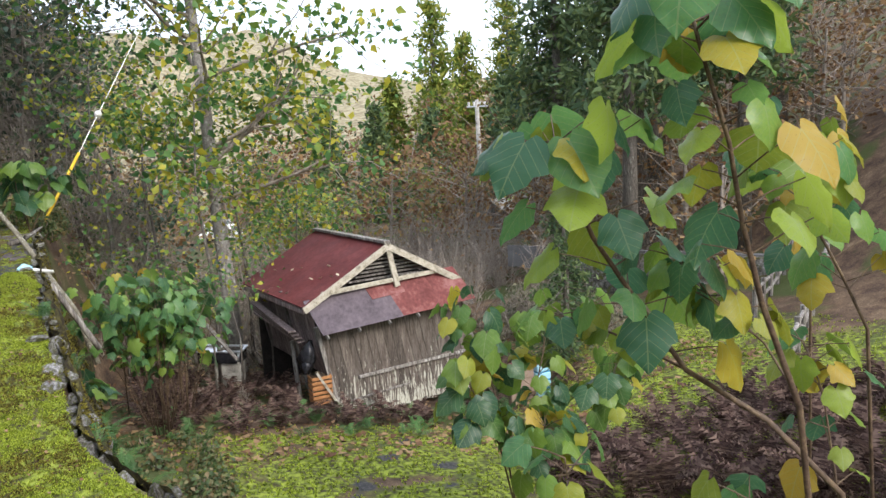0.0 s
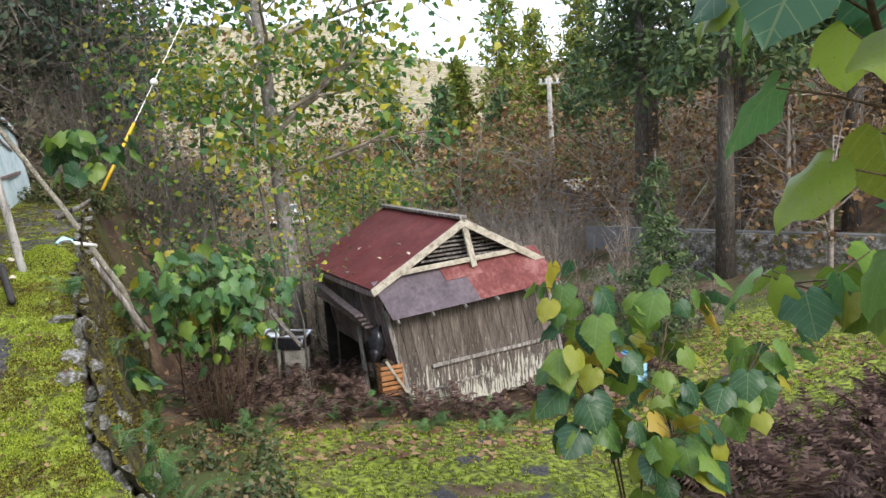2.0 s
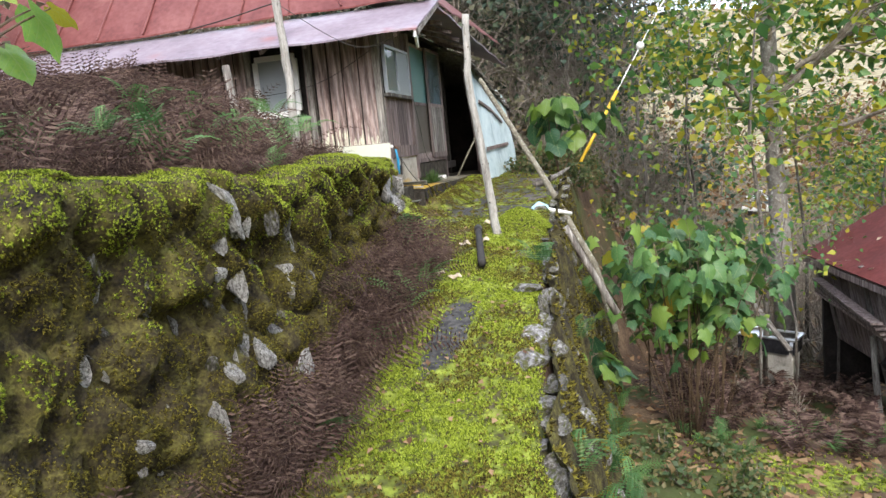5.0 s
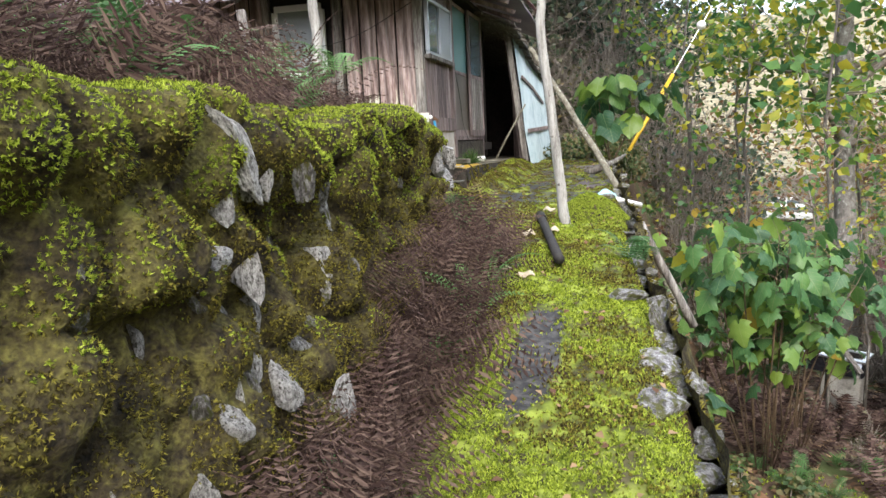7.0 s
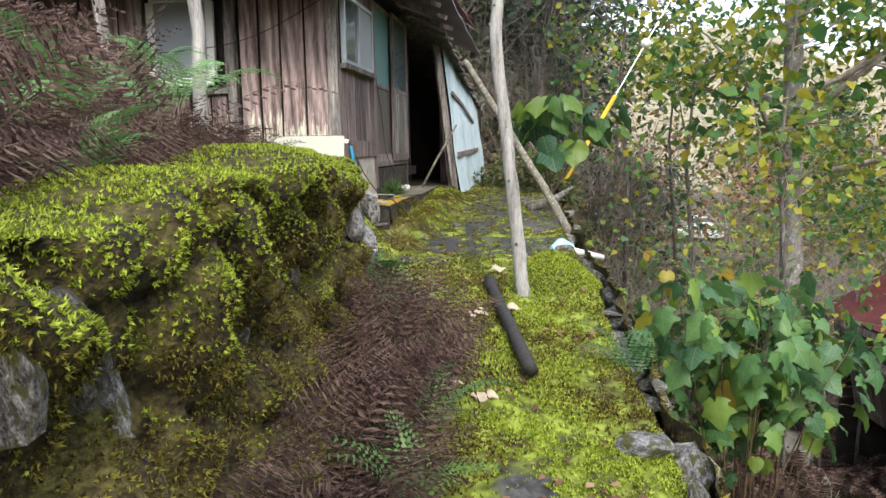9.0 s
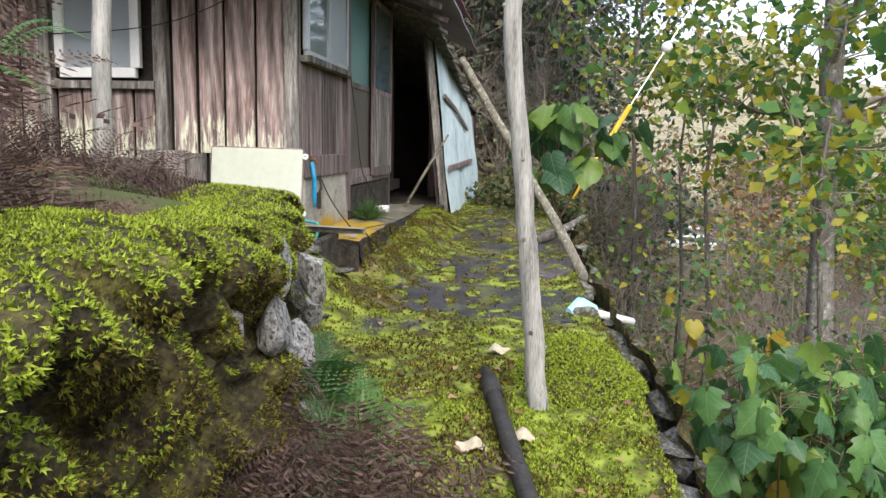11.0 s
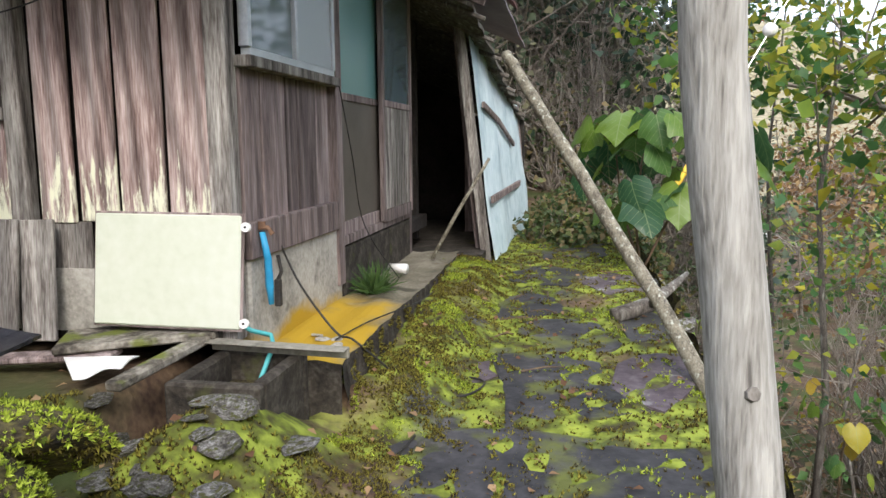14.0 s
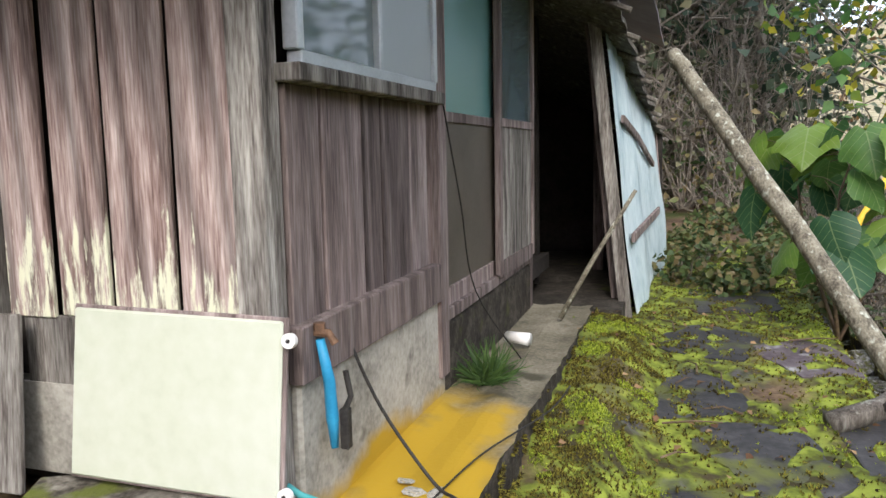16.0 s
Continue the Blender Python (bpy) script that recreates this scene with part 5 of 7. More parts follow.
for k in range(120):
    y, h = (rng.uniform(3.0, 12.5), rng.uniform(0.04, 0.85)) if k < 90 else (rng.gauss(7.75, 0.22), rng.uniform(0.05, 0.9))
    p = left_face(y, h)
    s = rng.uniform(0.04, 0.085) if k < 90 else rng.uniform(0.06, 0.11)
    put_stone(wall_up, rng, (ROCKS_SCHIST if k % 2 == 0 else ROCKS) if rng.random() < 0.55 else ROCKS_DARK, p + Vector((-0.04 - 0.2 * s, 0, 0)), (s * 0.7, s * rng.uniform(0.5, 0.9), s * rng.uniform(1.0, 2.0)))
for y, h, a, b, tl in SEAM:
    p = left_face(y, h)
    ob = part("stone", ROCKS_SCHIST[rng.randrange(4)], None, wall_up)
    ob.matrix_world = Matrix.Translation(p + Vector((-0.025, 0, 0))) @ pose(0, 0, 0, tl, -8, rng.uniform(-20, 20)) @ Matrix.Diagonal((0.075, a * 0.9, b * 1.1, 1))
for x, y, z, a, b, tl in ((-2.05, 11.32, 0.60, 0.06, 0.17, 8), (-2.12, 11.08, 0.66, 0.075, 0.16, -14), (-2.0, 10.72, 0.55, 0.12, 0.13, 5), (-2.0, 10.95, 0.42, 0.09, 0.12, -8), (-2.2, 11.75, 0.36, 0.07, 0.12, 12), (-2.05, 10.42, 0.62, 0.08, 0.10, 0)):
    ob = part("stone", ROCKS_SCHIST[rng.randrange(4)], None, wall_up)
    ob.matrix_world = Matrix.Translation((x - 0.05, y, z)) @ pose(0, 0, 0, tl * 1.6, 14, rng.uniform(-35, 35)) @ Matrix.Diagonal((0.08, a * 1.05, b * 0.85, 1))
for k in range(30):
    y, h = rng.uniform(10.9, 12.6), rng.uniform(0.05, 0.85)
    p = left_face(y, h)
    s = rng.uniform(0.06, 0.13)
    ob = put_stone(wall_up, rng, ROCKS_DARK if k % 4 else ROCKS_SCHIST, p + Vector((rng.uniform(-0.1, 0.0), 0, -0.03)), (s * 0.8, s * rng.uniform(0.7, 1.1), s * rng.uniform(0.9, 1.5)), 40)


def right_face(y, h):
    """A place on the lower wall's face, h 0 at the path's edge, 1 at the foot."""
    e, p = float(edge_x(y)), float(path_z(y))
    wd = float(lerp(y, [3, 6, 7.5, 18, 24], [2.6, 1.2, 0.78, 0.8, 2.0]))
    lowz = float(lower_z(e + wd, y)) - 0.05
    b = 0.10 * noise.noise(Vector((y * 1.9, h * 5.0, 23.0))) + 0.05 * noise.noise(Vector((y * 5.3, h * 12.0, 29.0)))
    return Vector((e + 0.10 + wd * (0.06 + 0.9 * h) + b, y, p + 0.02 + (lowz - p) * (h ** 0.9) + b * 0.3))


wall_dn = thing("path_wall", "tall dry-stone wall carrying the path, pale stones along its edge", "stone wall", kind="structure")
part("moss_cover", Geo().sheet(lambda u, v: right_face(5.0 + u * 14.5, v), 220, 30), M["moss_wall"], wall_dn, "dark mossy earth and roots", True)
for k in range(80):
    y = 5.3 + k * 0.165 + rng.uniform(-0.09, 0.09)
    s = rng.uniform(0.05, 0.15)
    put_stone(wall_dn, rng, ROCKS if rng.random() < 0.6 else ROCKS_MOSS, Vector((float(edge_x(y)) + rng.uniform(0.0, 0.16), y, float(path_z(y)) - 0.065 - 0.35 * s * rng.random())), (s * rng.uniform(0.7, 1.2), s * rng.uniform(0.8, 1.9), s * rng.uniform(0.3, 0.6)), 14)
for k in range(190):
    y, h = rng.uniform(5.5, 17.5), rng.random() ** 1.2
    p = right_face(y, h)
    s = rng.uniform(0.08, 0.18)
    put_stone(wall_dn, rng, ROCKS if rng.random() < 0.45 else ROCKS_MOSS, p + Vector((-0.06, 0, -0.02)), (s * 0.6, s * rng.uniform(0.4, 0.9), s * rng.uniform(0.7, 1.5)))
put_stone(wall_dn, rng, ROCKS_BIG, (-0.88, 13.45, 0.03), (0.16, 0.12, 0.09))
for yy, xx in ((8.55, -0.52), (8.95, -0.5), (9.9, -0.62)):
    put_stone(wall_dn, rng, ROCKS_BIG, (xx, yy, float(path_z(yy)) - 0.02), (0.17, 0.24, 0.07), 10)

for k in range(26):
    x, y = rng.uniform(-3.75, -2.45), rng.uniform(12.65, 13.4)
    s = rng.uniform(0.03, 0.08)
    put_stone(wall_up, rng, ROCKS_MOSS if k % 5 else ROCKS, (x, y, float(land(x, y)) + 0.01), (s * 1.3, s * 1.5, s * 0.3), 9)

# mossy mound at the foot of the post, on the edge
mound = Geo().sheet(lambda u, v: (-1.0 + 0.36 * v * math.cos(u * 6.283), 12.25 + 0.48 * v * math.sin(u * 6.283), 0.0 + 0.19 * math.cos(v * 1.57) + 0.03 * noise.noise(Vector((u * 9, v * 5, 1))) * (1 - v) - 0.05 * v), 28, 8)
whole("moss_mound", mound, M["moss_wall"], "rounded cushion of bright moss on the path edge", "moss", smooth=True)

# ---- paving of the yard: dark uneven slabs ----
paving = thing("paving", "dark wet stone slabs half sunk in moss before the house", "paving", kind="structure")


def slab_stone(cx, cy, a, b, turn, mat, seed):
    r = random.Random(seed)
    n = 11
    ring = []
    for k in range(n):
        t = 6.283 * k / n
        q = 1 / max(abs(math.cos(t)), abs(math.sin(t))) ** 0.75 * r.uniform(0.72, 1.12)
        x, y = a * q * math.cos(t), b * q * math.sin(t)
        c, s = math.cos(turn), math.sin(turn)
        X, Y = cx + c * x - s * y, cy + s * x + c * y
        ring.append((X, Y, float(path_z(Y))))
    top = [(x, y, z + 0.003) for x, y, z in ring]
    inn = [(cx + (x - cx) * 0.93, cy + (y - cy) * 0.93, float(path_z(y)) + 0.006) for x, y, z in ring]
    bot = [(x, y, z - 0.05) for x, y, z in ring]
    f = [tuple(range(2 * n, 3 * n))]
    f += [(k, (k + 1) % n, n + (k + 1) % n, n + k) for k in range(n)]
    f += [(n + k, n + (k + 1) % n, 2 * n + (k + 1) % n, 2 * n + k) for k in range(n)]
    part("slab", Geo().add(bot + top + inn, f), mat, paving)


for k, (cx, cy, a, b, tn, mt) in enumerate((
    (-1.95, 13.75, 0.42, 0.34, 0.1, "slab"), (-1.28, 13.62, 0.30, 0.36, -0.2, "slab"), (-2.35, 13.2, 0.22, 0.16, 0.4, "slab_purple"), (-1.62, 14.75, 0.26, 0.4, 0.2, "slab"),
    (-2.02, 16.35, 0.36, 0.30, 0.1, "slab"), (-1.55, 15.62, 0.20, 0.26, 0.3, "slab"), (-1.08, 14.95, 0.16, 0.34, -0.2, "slab_purple"), (-1.05, 15.9, 0.15, 0.3, 0.1, "slab"),
    (-2.15, 14.85, 0.17, 0.13, 0.5, "slab_purple"), (-1.75, 17.35, 0.3, 0.28, 0.0, "slab"), (-2.75, 12.98, 0.2, 0.14, 0.2, "slab"), (-1.2, 17.1, 0.2, 0.25, 0.4, "slab_purple"), (-1.55, 18.7, 0.28, 0.4, 0.1, "slab"),
)):
    slab_stone(cx, cy, a * 1.4, b * 1.4, tn, M[mt], k)


# ---- timbers and posts along the path ----
def log(name, label, pts, r0, r1, mat, knots=6, seed=0, cat="post"):
    r = random.Random(seed)
    t = thing(name, label, cat)
    P = [Vector(p) for p in pts]
    fine = []
    for a, b in zip(P, P[1:]):
        fine += [a.lerp(b, k / 6) + Vector((r.uniform(-1, 1), r.uniform(-1, 1), 0)) * 0.006 for k in range(6)]
    fine.append(P[-1])
    n = len(fine)
    part("trunk", Geo().tube(fine, [r0 + (r1 - r0) * i / (n - 1) for i in range(n)], 16, 0.045, seed), M[mat], t, "", True)
    for k in range(knots):
        i = r.randrange(1, n - 1)
        a = r.uniform(0, 6.28)
        rad = r0 + (r1 - r0) * i / (n - 1)
        d = Vector((math.cos(a), math.sin(a), 0.25))
        part("knot", Geo().tube([fine[i] + d * rad * 0.7, fine[i] + d * rad * 1.16], [rad * 0.34, rad * 0.2], 7), M["bark"], t)
    return t


log("wooden_post", "bare grey log post with knots standing in the moss", [(-1.17, 11.78, -0.15), (-1.22, 11.8, 0.3), (-1.27, 11.8, 0.8), (-1.36, 11.8, 1.6), (-1.33, 11.8, 2.3)], 0.047, 0.037, "pole_wood", 16, 3)
log("brace_log", "lichen-spotted log leaning against the porch eave", [(-0.05, 14.0, -1.75), (-0.28, 14.26, -0.86), (-1.05, 15.1, 0.5), (-1.93, 16.06, 1.87), (-2.0, 16.15, 1.98)], 0.05, 0.036, "brace_wood", 12, 5)
log("brace_log", "old grey log propped below the path edge", [(-0.55, 13.0, -0.15), (0.0, 13.2, -1.3)], 0.04, 0.045, "board_grey", 4, 6)
log("wooden_post", "grey weathered post among dead ferns", [(-3.9, 12.88, 0.8), (-3.87, 12.89, 1.94), (-3.98, 12.9, 3.4)], 0.06, 0.05, "pole_wood", 8, 7)
log("wooden_post", "short grey leaning stake below the eave", [(-4.6, 12.9, 0.8), (-4.75, 12.9, 2.25)], 0.06, 0.05, "board_grey", 4, 8)
whole("dark_pipe", Geo().tube([(-1.45, 12.09, 0.03), (-1.38, 11.75, 0.0), (-1.11, 10.4, -0.13)], [0.022, 0.036, 0.038], 12).tube([(-1.42, 11.95, 0.02), (-1.385, 11.78, 0.005)], [0.045, 0.045], 12), M["cable"], "dark pipe lying on the moss", "pipe", smooth=True)
wp = thing("white_pipe", "short white plastic pipe sticking out over the wall", "pipe")
part("tube", Geo().tube([(-0.84, 13.52, 0.04), (-0.52, 13.76, -0.07)], 0.028, 14), M["white_plastic"], wp, "", True)
part("bag", Geo().tube([(-0.98, 13.42, 0.05), (-0.9, 13.48, 0.06), (-0.8, 13.55, 0.04)], [0.03, 0.07, 0.035], 9, 0.25, 2), M["pale_blue"], wp, "crumpled clear plastic wrapping")
rng = random.Random(8)
for k, (x, y) in enumerate(((-1.5, 10.32), (-1.32, 10.2), (-1.45, 11.35), (-1.25, 11.45), (-1.52, 10.75), (-1.4, 12.5), (-2.45, 13.1))):
    z = float(path_z(y)) + 0.02
    g = Geo().sheet(lambda u, v: (x + (u - 0.5) * 0.13, y + (v - 0.5) * 0.09 * math.sin(0.3 + u * 2.6), z + 0.03 * math.sin(u * 3.1) * math.sin(v * 3.1) + 0.012 * math.sin(u * 9 + k)), 8, 6, (0, 0, -0.004))
    whole("dry_leaf", g, M["hat"], "curled pale dry leaf lying on the moss", "leaf", "dry leaves on the path", smooth=True)

# ---- things before the gable wall ----
cp = thing("cream_panel", "cream enamelled panel leaning on the house wall", "panel")
pm = Matrix.Translation((-3.30, 13.86, 0.57)) @ pose(0, 0, 0, -7, 0.6, 0)
o = part("sheet", Geo().box((0, 0, 0.26), (0.70, 0.016, 0.50), None, 0.006), M["panel"], cp)
o.matrix_world = pm
o = part("back_frame", Geo().box((0, 0.012, 0.26), (0.72, 0.012, 0.52), None, 0.003), M["board_dark"], cp)
o.matrix_world = pm
for zz in (0.46, 0.04):
    o = part("disc", Geo().tube([(0.375, 0.0, zz), (0.375, -0.018, zz)], 0.021, 14), M["white_plastic"], cp)
    o.matrix_world = pm
    o = part("disc_hole", Geo().tube([(0.375, -0.017, zz), (0.375, -0.021, zz)], 0.006, 8), M["cable"], cp)
    o.matrix_world = pm
for k, (x, w, h, tl) in enumerate(((-3.93, 0.17, 0.56, -6), (-4.13, 0.16, 0.56, -7), (-4.32, 0.18, 0.5, -6))):
    b = whole("loose_board", Geo().box((0, 0, h / 2), (w, 0.025, h), None, 0.005), M["board_grey"], "grey weathered board leaning on the house wall", "board", "boards leaning by the panel")
    b.matrix_world = Matrix.Translation((x, 13.86, 0.49)) @ pose(0, 0, 0, tl, 1.5 * (k - 1), 0)

trough = thing("concrete_trough", "mossy dark concrete water trough, open and empty", "trough")
tx0, tx1, ty0, ty1, tz0, tz1 = -3.09, -2.69, 13.46, 14.0, 0.02, 0.46
for c, s in ((((tx0 + tx1) / 2, ty0 + 0.03, (tz0 + tz1) / 2), (tx1 - tx0, 0.06, tz1 - tz0)), (((tx0 + tx1) / 2, ty1 - 0.03, (tz0 + tz1) / 2), (tx1 - tx0, 0.06, tz1 - tz0)), ((tx0 + 0.03, (ty0 + ty1) / 2, (tz0 + tz1) / 2), (0.06, ty1 - ty0 - 0.12, tz1 - tz0)), ((tx1 - 0.03, (ty0 + ty1) / 2, (tz0 + tz1) / 2), (0.06, ty1 - ty0 - 0.12, tz1 - tz0))):
    part("trough_wall", Geo().box(c, s, None, 0.012), M["concrete_dark"], trough)
part("trough_floor", Geo().box(((tx0 + tx1) / 2, (ty0 + ty1) / 2, 0.30), (tx1 - tx0 - 0.12, ty1 - ty0 - 0.12, 0.05)), M["moss_wall"], trough, "damp earth and moss in the bottom")
chan = Geo().beam((-3.1, 13.9, 0.5), (-2.46, 13.88, 0.49), 0.02, 0.05).beam((-3.1, 13.86, 0.522), (-2.46, 13.84, 0.512), 0.07, 0.006)
whole("steel_channel", chan, M["dull_steel"], "dull beige steel channel lying across the trough", "steel bar")
for k, (a, b, w, h, mt) in enumerate((
    ((-3.747, 13.747, 0.52), (-3.144, 14.031, 0.54), 0.333, 0.035, "plank_mossy"),
    ((-3.196, 13.294, 0.49), (-3.121, 13.942, 0.53), 0.07, 0.04, "plank_mossy"),
    ((-4.1, 13.62, 0.46), (-3.45, 13.72, 0.49), 0.12, 0.03, "board_dark"),
)):
    whole("plank", Geo().beam(a, b, w, h, bev=0.008), M[mt], "rotten mossy plank lying beside the trough", "plank", "planks beside the trough")
wa, wb, wc, wd = (Vector(p) for p in ((-3.624, 13.604, 0.5), (-3.317, 13.672, 0.5), (-3.301, 13.513, 0.5), (-3.39, 13.34, 0.5)))
g = Geo().sheet(lambda u, v: wa.lerp(wb, u).lerp(wd.lerp(wc, u), v) + Vector((0.03 * noise.noise(Vector((v * 6, 0, 0))) * (u > 0.8), 0, 0.012 * math.sin(u * 7) * math.sin(v * 4))), 12, 6, (0, 0, -0.006))
whole("white_sheet", g, M["white_plastic"], "torn piece of white sheet on the planks", "sheet", smooth=True)
whole("white_sheet", Geo().box((-3.6, 13.0, 0.43), (0.3, 0.05, 0.012), pose(0, 0, 0, 0, 0, 0)), M["white_plastic"], "narrow strip of white sheet by the planks", "sheet")
st = thing("foam_box", "white foam box with blackened moulding side", "box")
part("body", Geo().box((-4.12, 13.42, 0.53), (0.3, 0.3, 0.13), None, 0.015), M["concrete_dark"], st)
part("lid", Geo().box((-4.12, 13.42, 0.62), (0.32, 0.32, 0.05), None, 0.012), M["white_plastic"], st, "off-white foam lid")
g = Geo().sheet(lambda u, v: (-3.55 + 0.62 * u, 12.2 + 0.42 * v, 0.92 + 0.04 * math.sin(u * 5 + 1) * math.sin(v * 3) - 0.09 * abs(u - 0.5) - 0.1 * (v < 0.05)), 14, 9, (0, 0, -0.01))
whole("black_sheet", g, M["bag"], "dark plastic sheet lying on the stones", "sheet", smooth=True)
whole("rusty_plate", Geo().box((-3.3, 11.45, 1.0), (0.26, 0.2, 0.012), pose(0, 0, 0, 0, 0, 0)), M["rusty"], "small rusty plate on the bank", "plate")

br = thing("blue_scrubber", "blue plastic brush hanging from a tap on the corner", "brush")
part("handle", Geo().tube([(-2.93, 14.10, 0.98), (-2.915, 14.12, 0.85), (-2.93, 14.16, 0.72), (-2.92, 14.15, 0.63)], [0.014, 0.018, 0.02, 0.012], 9), M["blue"], br, "bright blue plastic handle", True)
part("bristle", Geo().box((-2.90, 14.19, 0.68), (0.03, 0.03, 0.13), None, 0.004), M["cable"], br)
part("strap", Geo().tube([(-2.90, 14.2, 0.86), (-2.885, 14.2, 0.78), (-2.90, 14.19, 0.74)], 0.01, 6), M["cable"], br)
part("tap", Geo().tube([(-2.99, 14.1, 1.0), (-2.9, 14.1, 1.0), (-2.88, 14.1, 0.97)], 0.013, 8).tube([(-2.93, 14.1, 1.0), (-2.93, 14.1, 1.03)], 0.018, 8), M["rusty"], br, "old brass tap")
whole("teal_hose", Geo().tube([(-3.02, 13.99, 0.58), (-2.96, 14.0, 0.54), (-2.86, 13.99, 0.525), (-2.82, 13.92, 0.50), (-2.84, 13.8, 0.36), (-2.86, 13.78, 0.2)], 0.011, 8), M["teal"], "teal garden hose hanging into the trough", "hose", smooth=True)


def cable(label, pts, r=0.006):
    P = [Vector(p) for p in pts]
    fine = []
    n = len(P)
    for i in range(n - 1):
        a, b, c, d = P[max(0, i - 1)], P[i], P[i + 1], P[min(n - 1, i + 2)]
        for k in range(6):
            t = k / 6
            fine.append(0.5 * ((2 * b) + (c - a) * t + (2 * a - 5 * b + 4 * c - d) * t * t + (3 * b - a - 3 * c + d) * t ** 3))
    fine.append(P[-1])
    whole("cable", Geo().tube(fine, r, 6), M["cable"], label, "cable", smooth=True)


cable("black cable running down the wall onto the step", [(-2.96, 14.36, 0.91), (-2.86, 14.38, 0.68), (-2.68, 14.37, 0.45), (-2.55, 14.3, 0.42), (-2.36, 14.5, 0.12), (-2.45, 14.1, 0.09), (-2.6, 13.95, 0.07), (-2.5, 13.72, 0.07), (-2.28, 13.74, 0.075), (-2.2, 14.1, 0.085), (-2.3, 14.45, 0.1), (-2.05, 14.5, 0.11), (-1.98, 14.72, 0.12), (-2.2, 14.8, 0.12)])
cable("thin black cable lying over the yellow step", [(-2.66, 14.3, 0.43), (-2.6, 14.7, 0.43), (-2.45, 15.2, 0.43), (-2.42, 15.6, 0.42)], 0.004)
cable("thin wire slung along the gable wall", [(-4.9, 13.93, 1.9), (-4.2, 13.9, 1.94), (-3.7, 13.9, 2.06), (-3.1, 13.9, 2.35)], 0.004)
cable("thin rope hanging by the sliding door", [(-2.93, 15.3, 1.75), (-2.90, 15.45, 1.3), (-2.88, 15.62, 0.85), (-2.72, 15.9, 0.45)], 0.004)
cable("wire slung from the eave to the post", [(-2.3, 13.3, 2.5), (-3.0, 13.1, 2.3), (-3.9, 12.9, 2.9)], 0.005)
cable("power cable along the eave", [(-3.9, 12.9, 2.95), (-5.6, 12.95, 2.75), (-8.5, 13.0, 2.8)], 0.008)
whole("stick", Geo().tube([(-2.24, 17.2, 1.25), (-2.5, 17.1, 0.8), (-2.7, 17.0, 0.42)], [0.013, 0.016, 0.018], 7), M["brace_wood"], "thin stick leaning at the tin porch", "stick", smooth=True)
rng2 = np.random.RandomState(5)
n = 260
a, el = rng2.uniform(0, 6.28, n), rng2.uniform(0.15, 1.3, n)
dirs = np.stack([np.cos(a) * np.cos(el), np.sin(a) * np.cos(el), np.sin(el)], 1)
BL_V = np.array([(-0.025, 0, 0), (0.025, 0, 0), (0.015, 0.1, 0.6), (-0.015, 0.1, 0.6), (0, 0.32, 0.95)])
v, f = scatter(BL_V, np.array([(0, 1, 2), (0, 2, 3), (3, 2, 4)]), np.array([(-2.83, 15.62, 0.4)]) + rng2.normal(0, 0.03, (n, 3)) * np.array([1, 1, 0.1]), rot_from(dirs, rng2.uniform(0, 6.28, n)), rng2.uniform(0.14, 0.26, n))
tagged(new("grass_clump", raw_mesh("grass_clump", v, f, M["grass"])), "clump of dark green grass on the concrete step", "grass")
cup = thing("white_cup", "white plastic cup lying on the step", "cup")
part("body", Geo().tube([(-2.9, 16.35, 0.45), (-2.76, 16.3, 0.45)], [0.03, 0.038], 14), M["white_plastic"], cup, "", True)
rng = random.Random(17)
for k in range(10):
    x, y = rng.uniform(-2.9, -2.6), 14.1 + rng.random() ** 2 * 0.4
    put = put_stone(None, rng, ROCKS_PALE, (x, y, 0.414), (0.045 * rng.uniform(0.4, 1), 0.06 * rng.uniform(0.4, 1), 0.010), 8)
    put.name = "rubble"
    tagged(put, "flat chip of broken pale mortar on the step", "rubble", "rubble on the step")
whole("driftwood", Geo().tube([(-1.25, 16.0, 0.19), (-1.0, 16.1, 0.27), (-0.85, 16.35, 0.33), (-0.7, 16.55, 0.42)], [0.06, 0.05, 0.035, 0.015], 9, 0.2, 4).tube([(-1.0, 16.1, 0.27), (-0.95, 15.9, 0.36)], [0.035, 0.012], 7, 0.2), M["bark"], "gnarled dead root beside the paving", "root", smooth=True)
for k in range(16):
    x, y = rng.uniform(-2.2, -1.2), rng.uniform(14.6, 18.0)
    a = rng.uniform(0, 3.1)
    ln = rng.uniform(0.12, 0.35)
    z = float(path_z(y)) + 0.03
    whole("twig", Geo().tube([(x, y, z), (x + ln * 0.5 * math.cos(a), y + ln * 0.5 * math.sin(a), z + 0.02), (x + ln * math.cos(a + 0.2), y + ln * math.sin(a + 0.2), z)], [0.006, 0.005, 0.003], 5), M["stem_red"], "dark fallen twig on the slabs", "twig", "twigs on the slabs")

# ---- stay wire with its yellow guard and white ball ----
stay = thing("stay_wire", "steel stay wire with yellow guard and white insulator ball", "stay wire")
b0, b1, bl = Vector((-0.85, 19.7, 0.1)), Vector((0.14, 20.13, 1.77)), Vector((0.66, 20.4, 2.65))
part("guard", Geo().tube([b0, b1], 0.035, 10), M["yellow"], stay, "yellow plastic tube guard", True)
part("wire", Geo().tube([b1, bl, bl + (bl - b1) * 3.2], 0.008, 6), M["steel"], stay)
sb = bmesh.new()
bmesh.ops.create_icosphere(sb, subdivisions=3, radius=0.085)
sm = bpy.data.meshes.new("ball")
sb.to_mesh(sm)
sb.free()
sm.materials.append(M["white_plastic"])
part("ball", sm, None, stay, "white insulator ball", True).location = bl

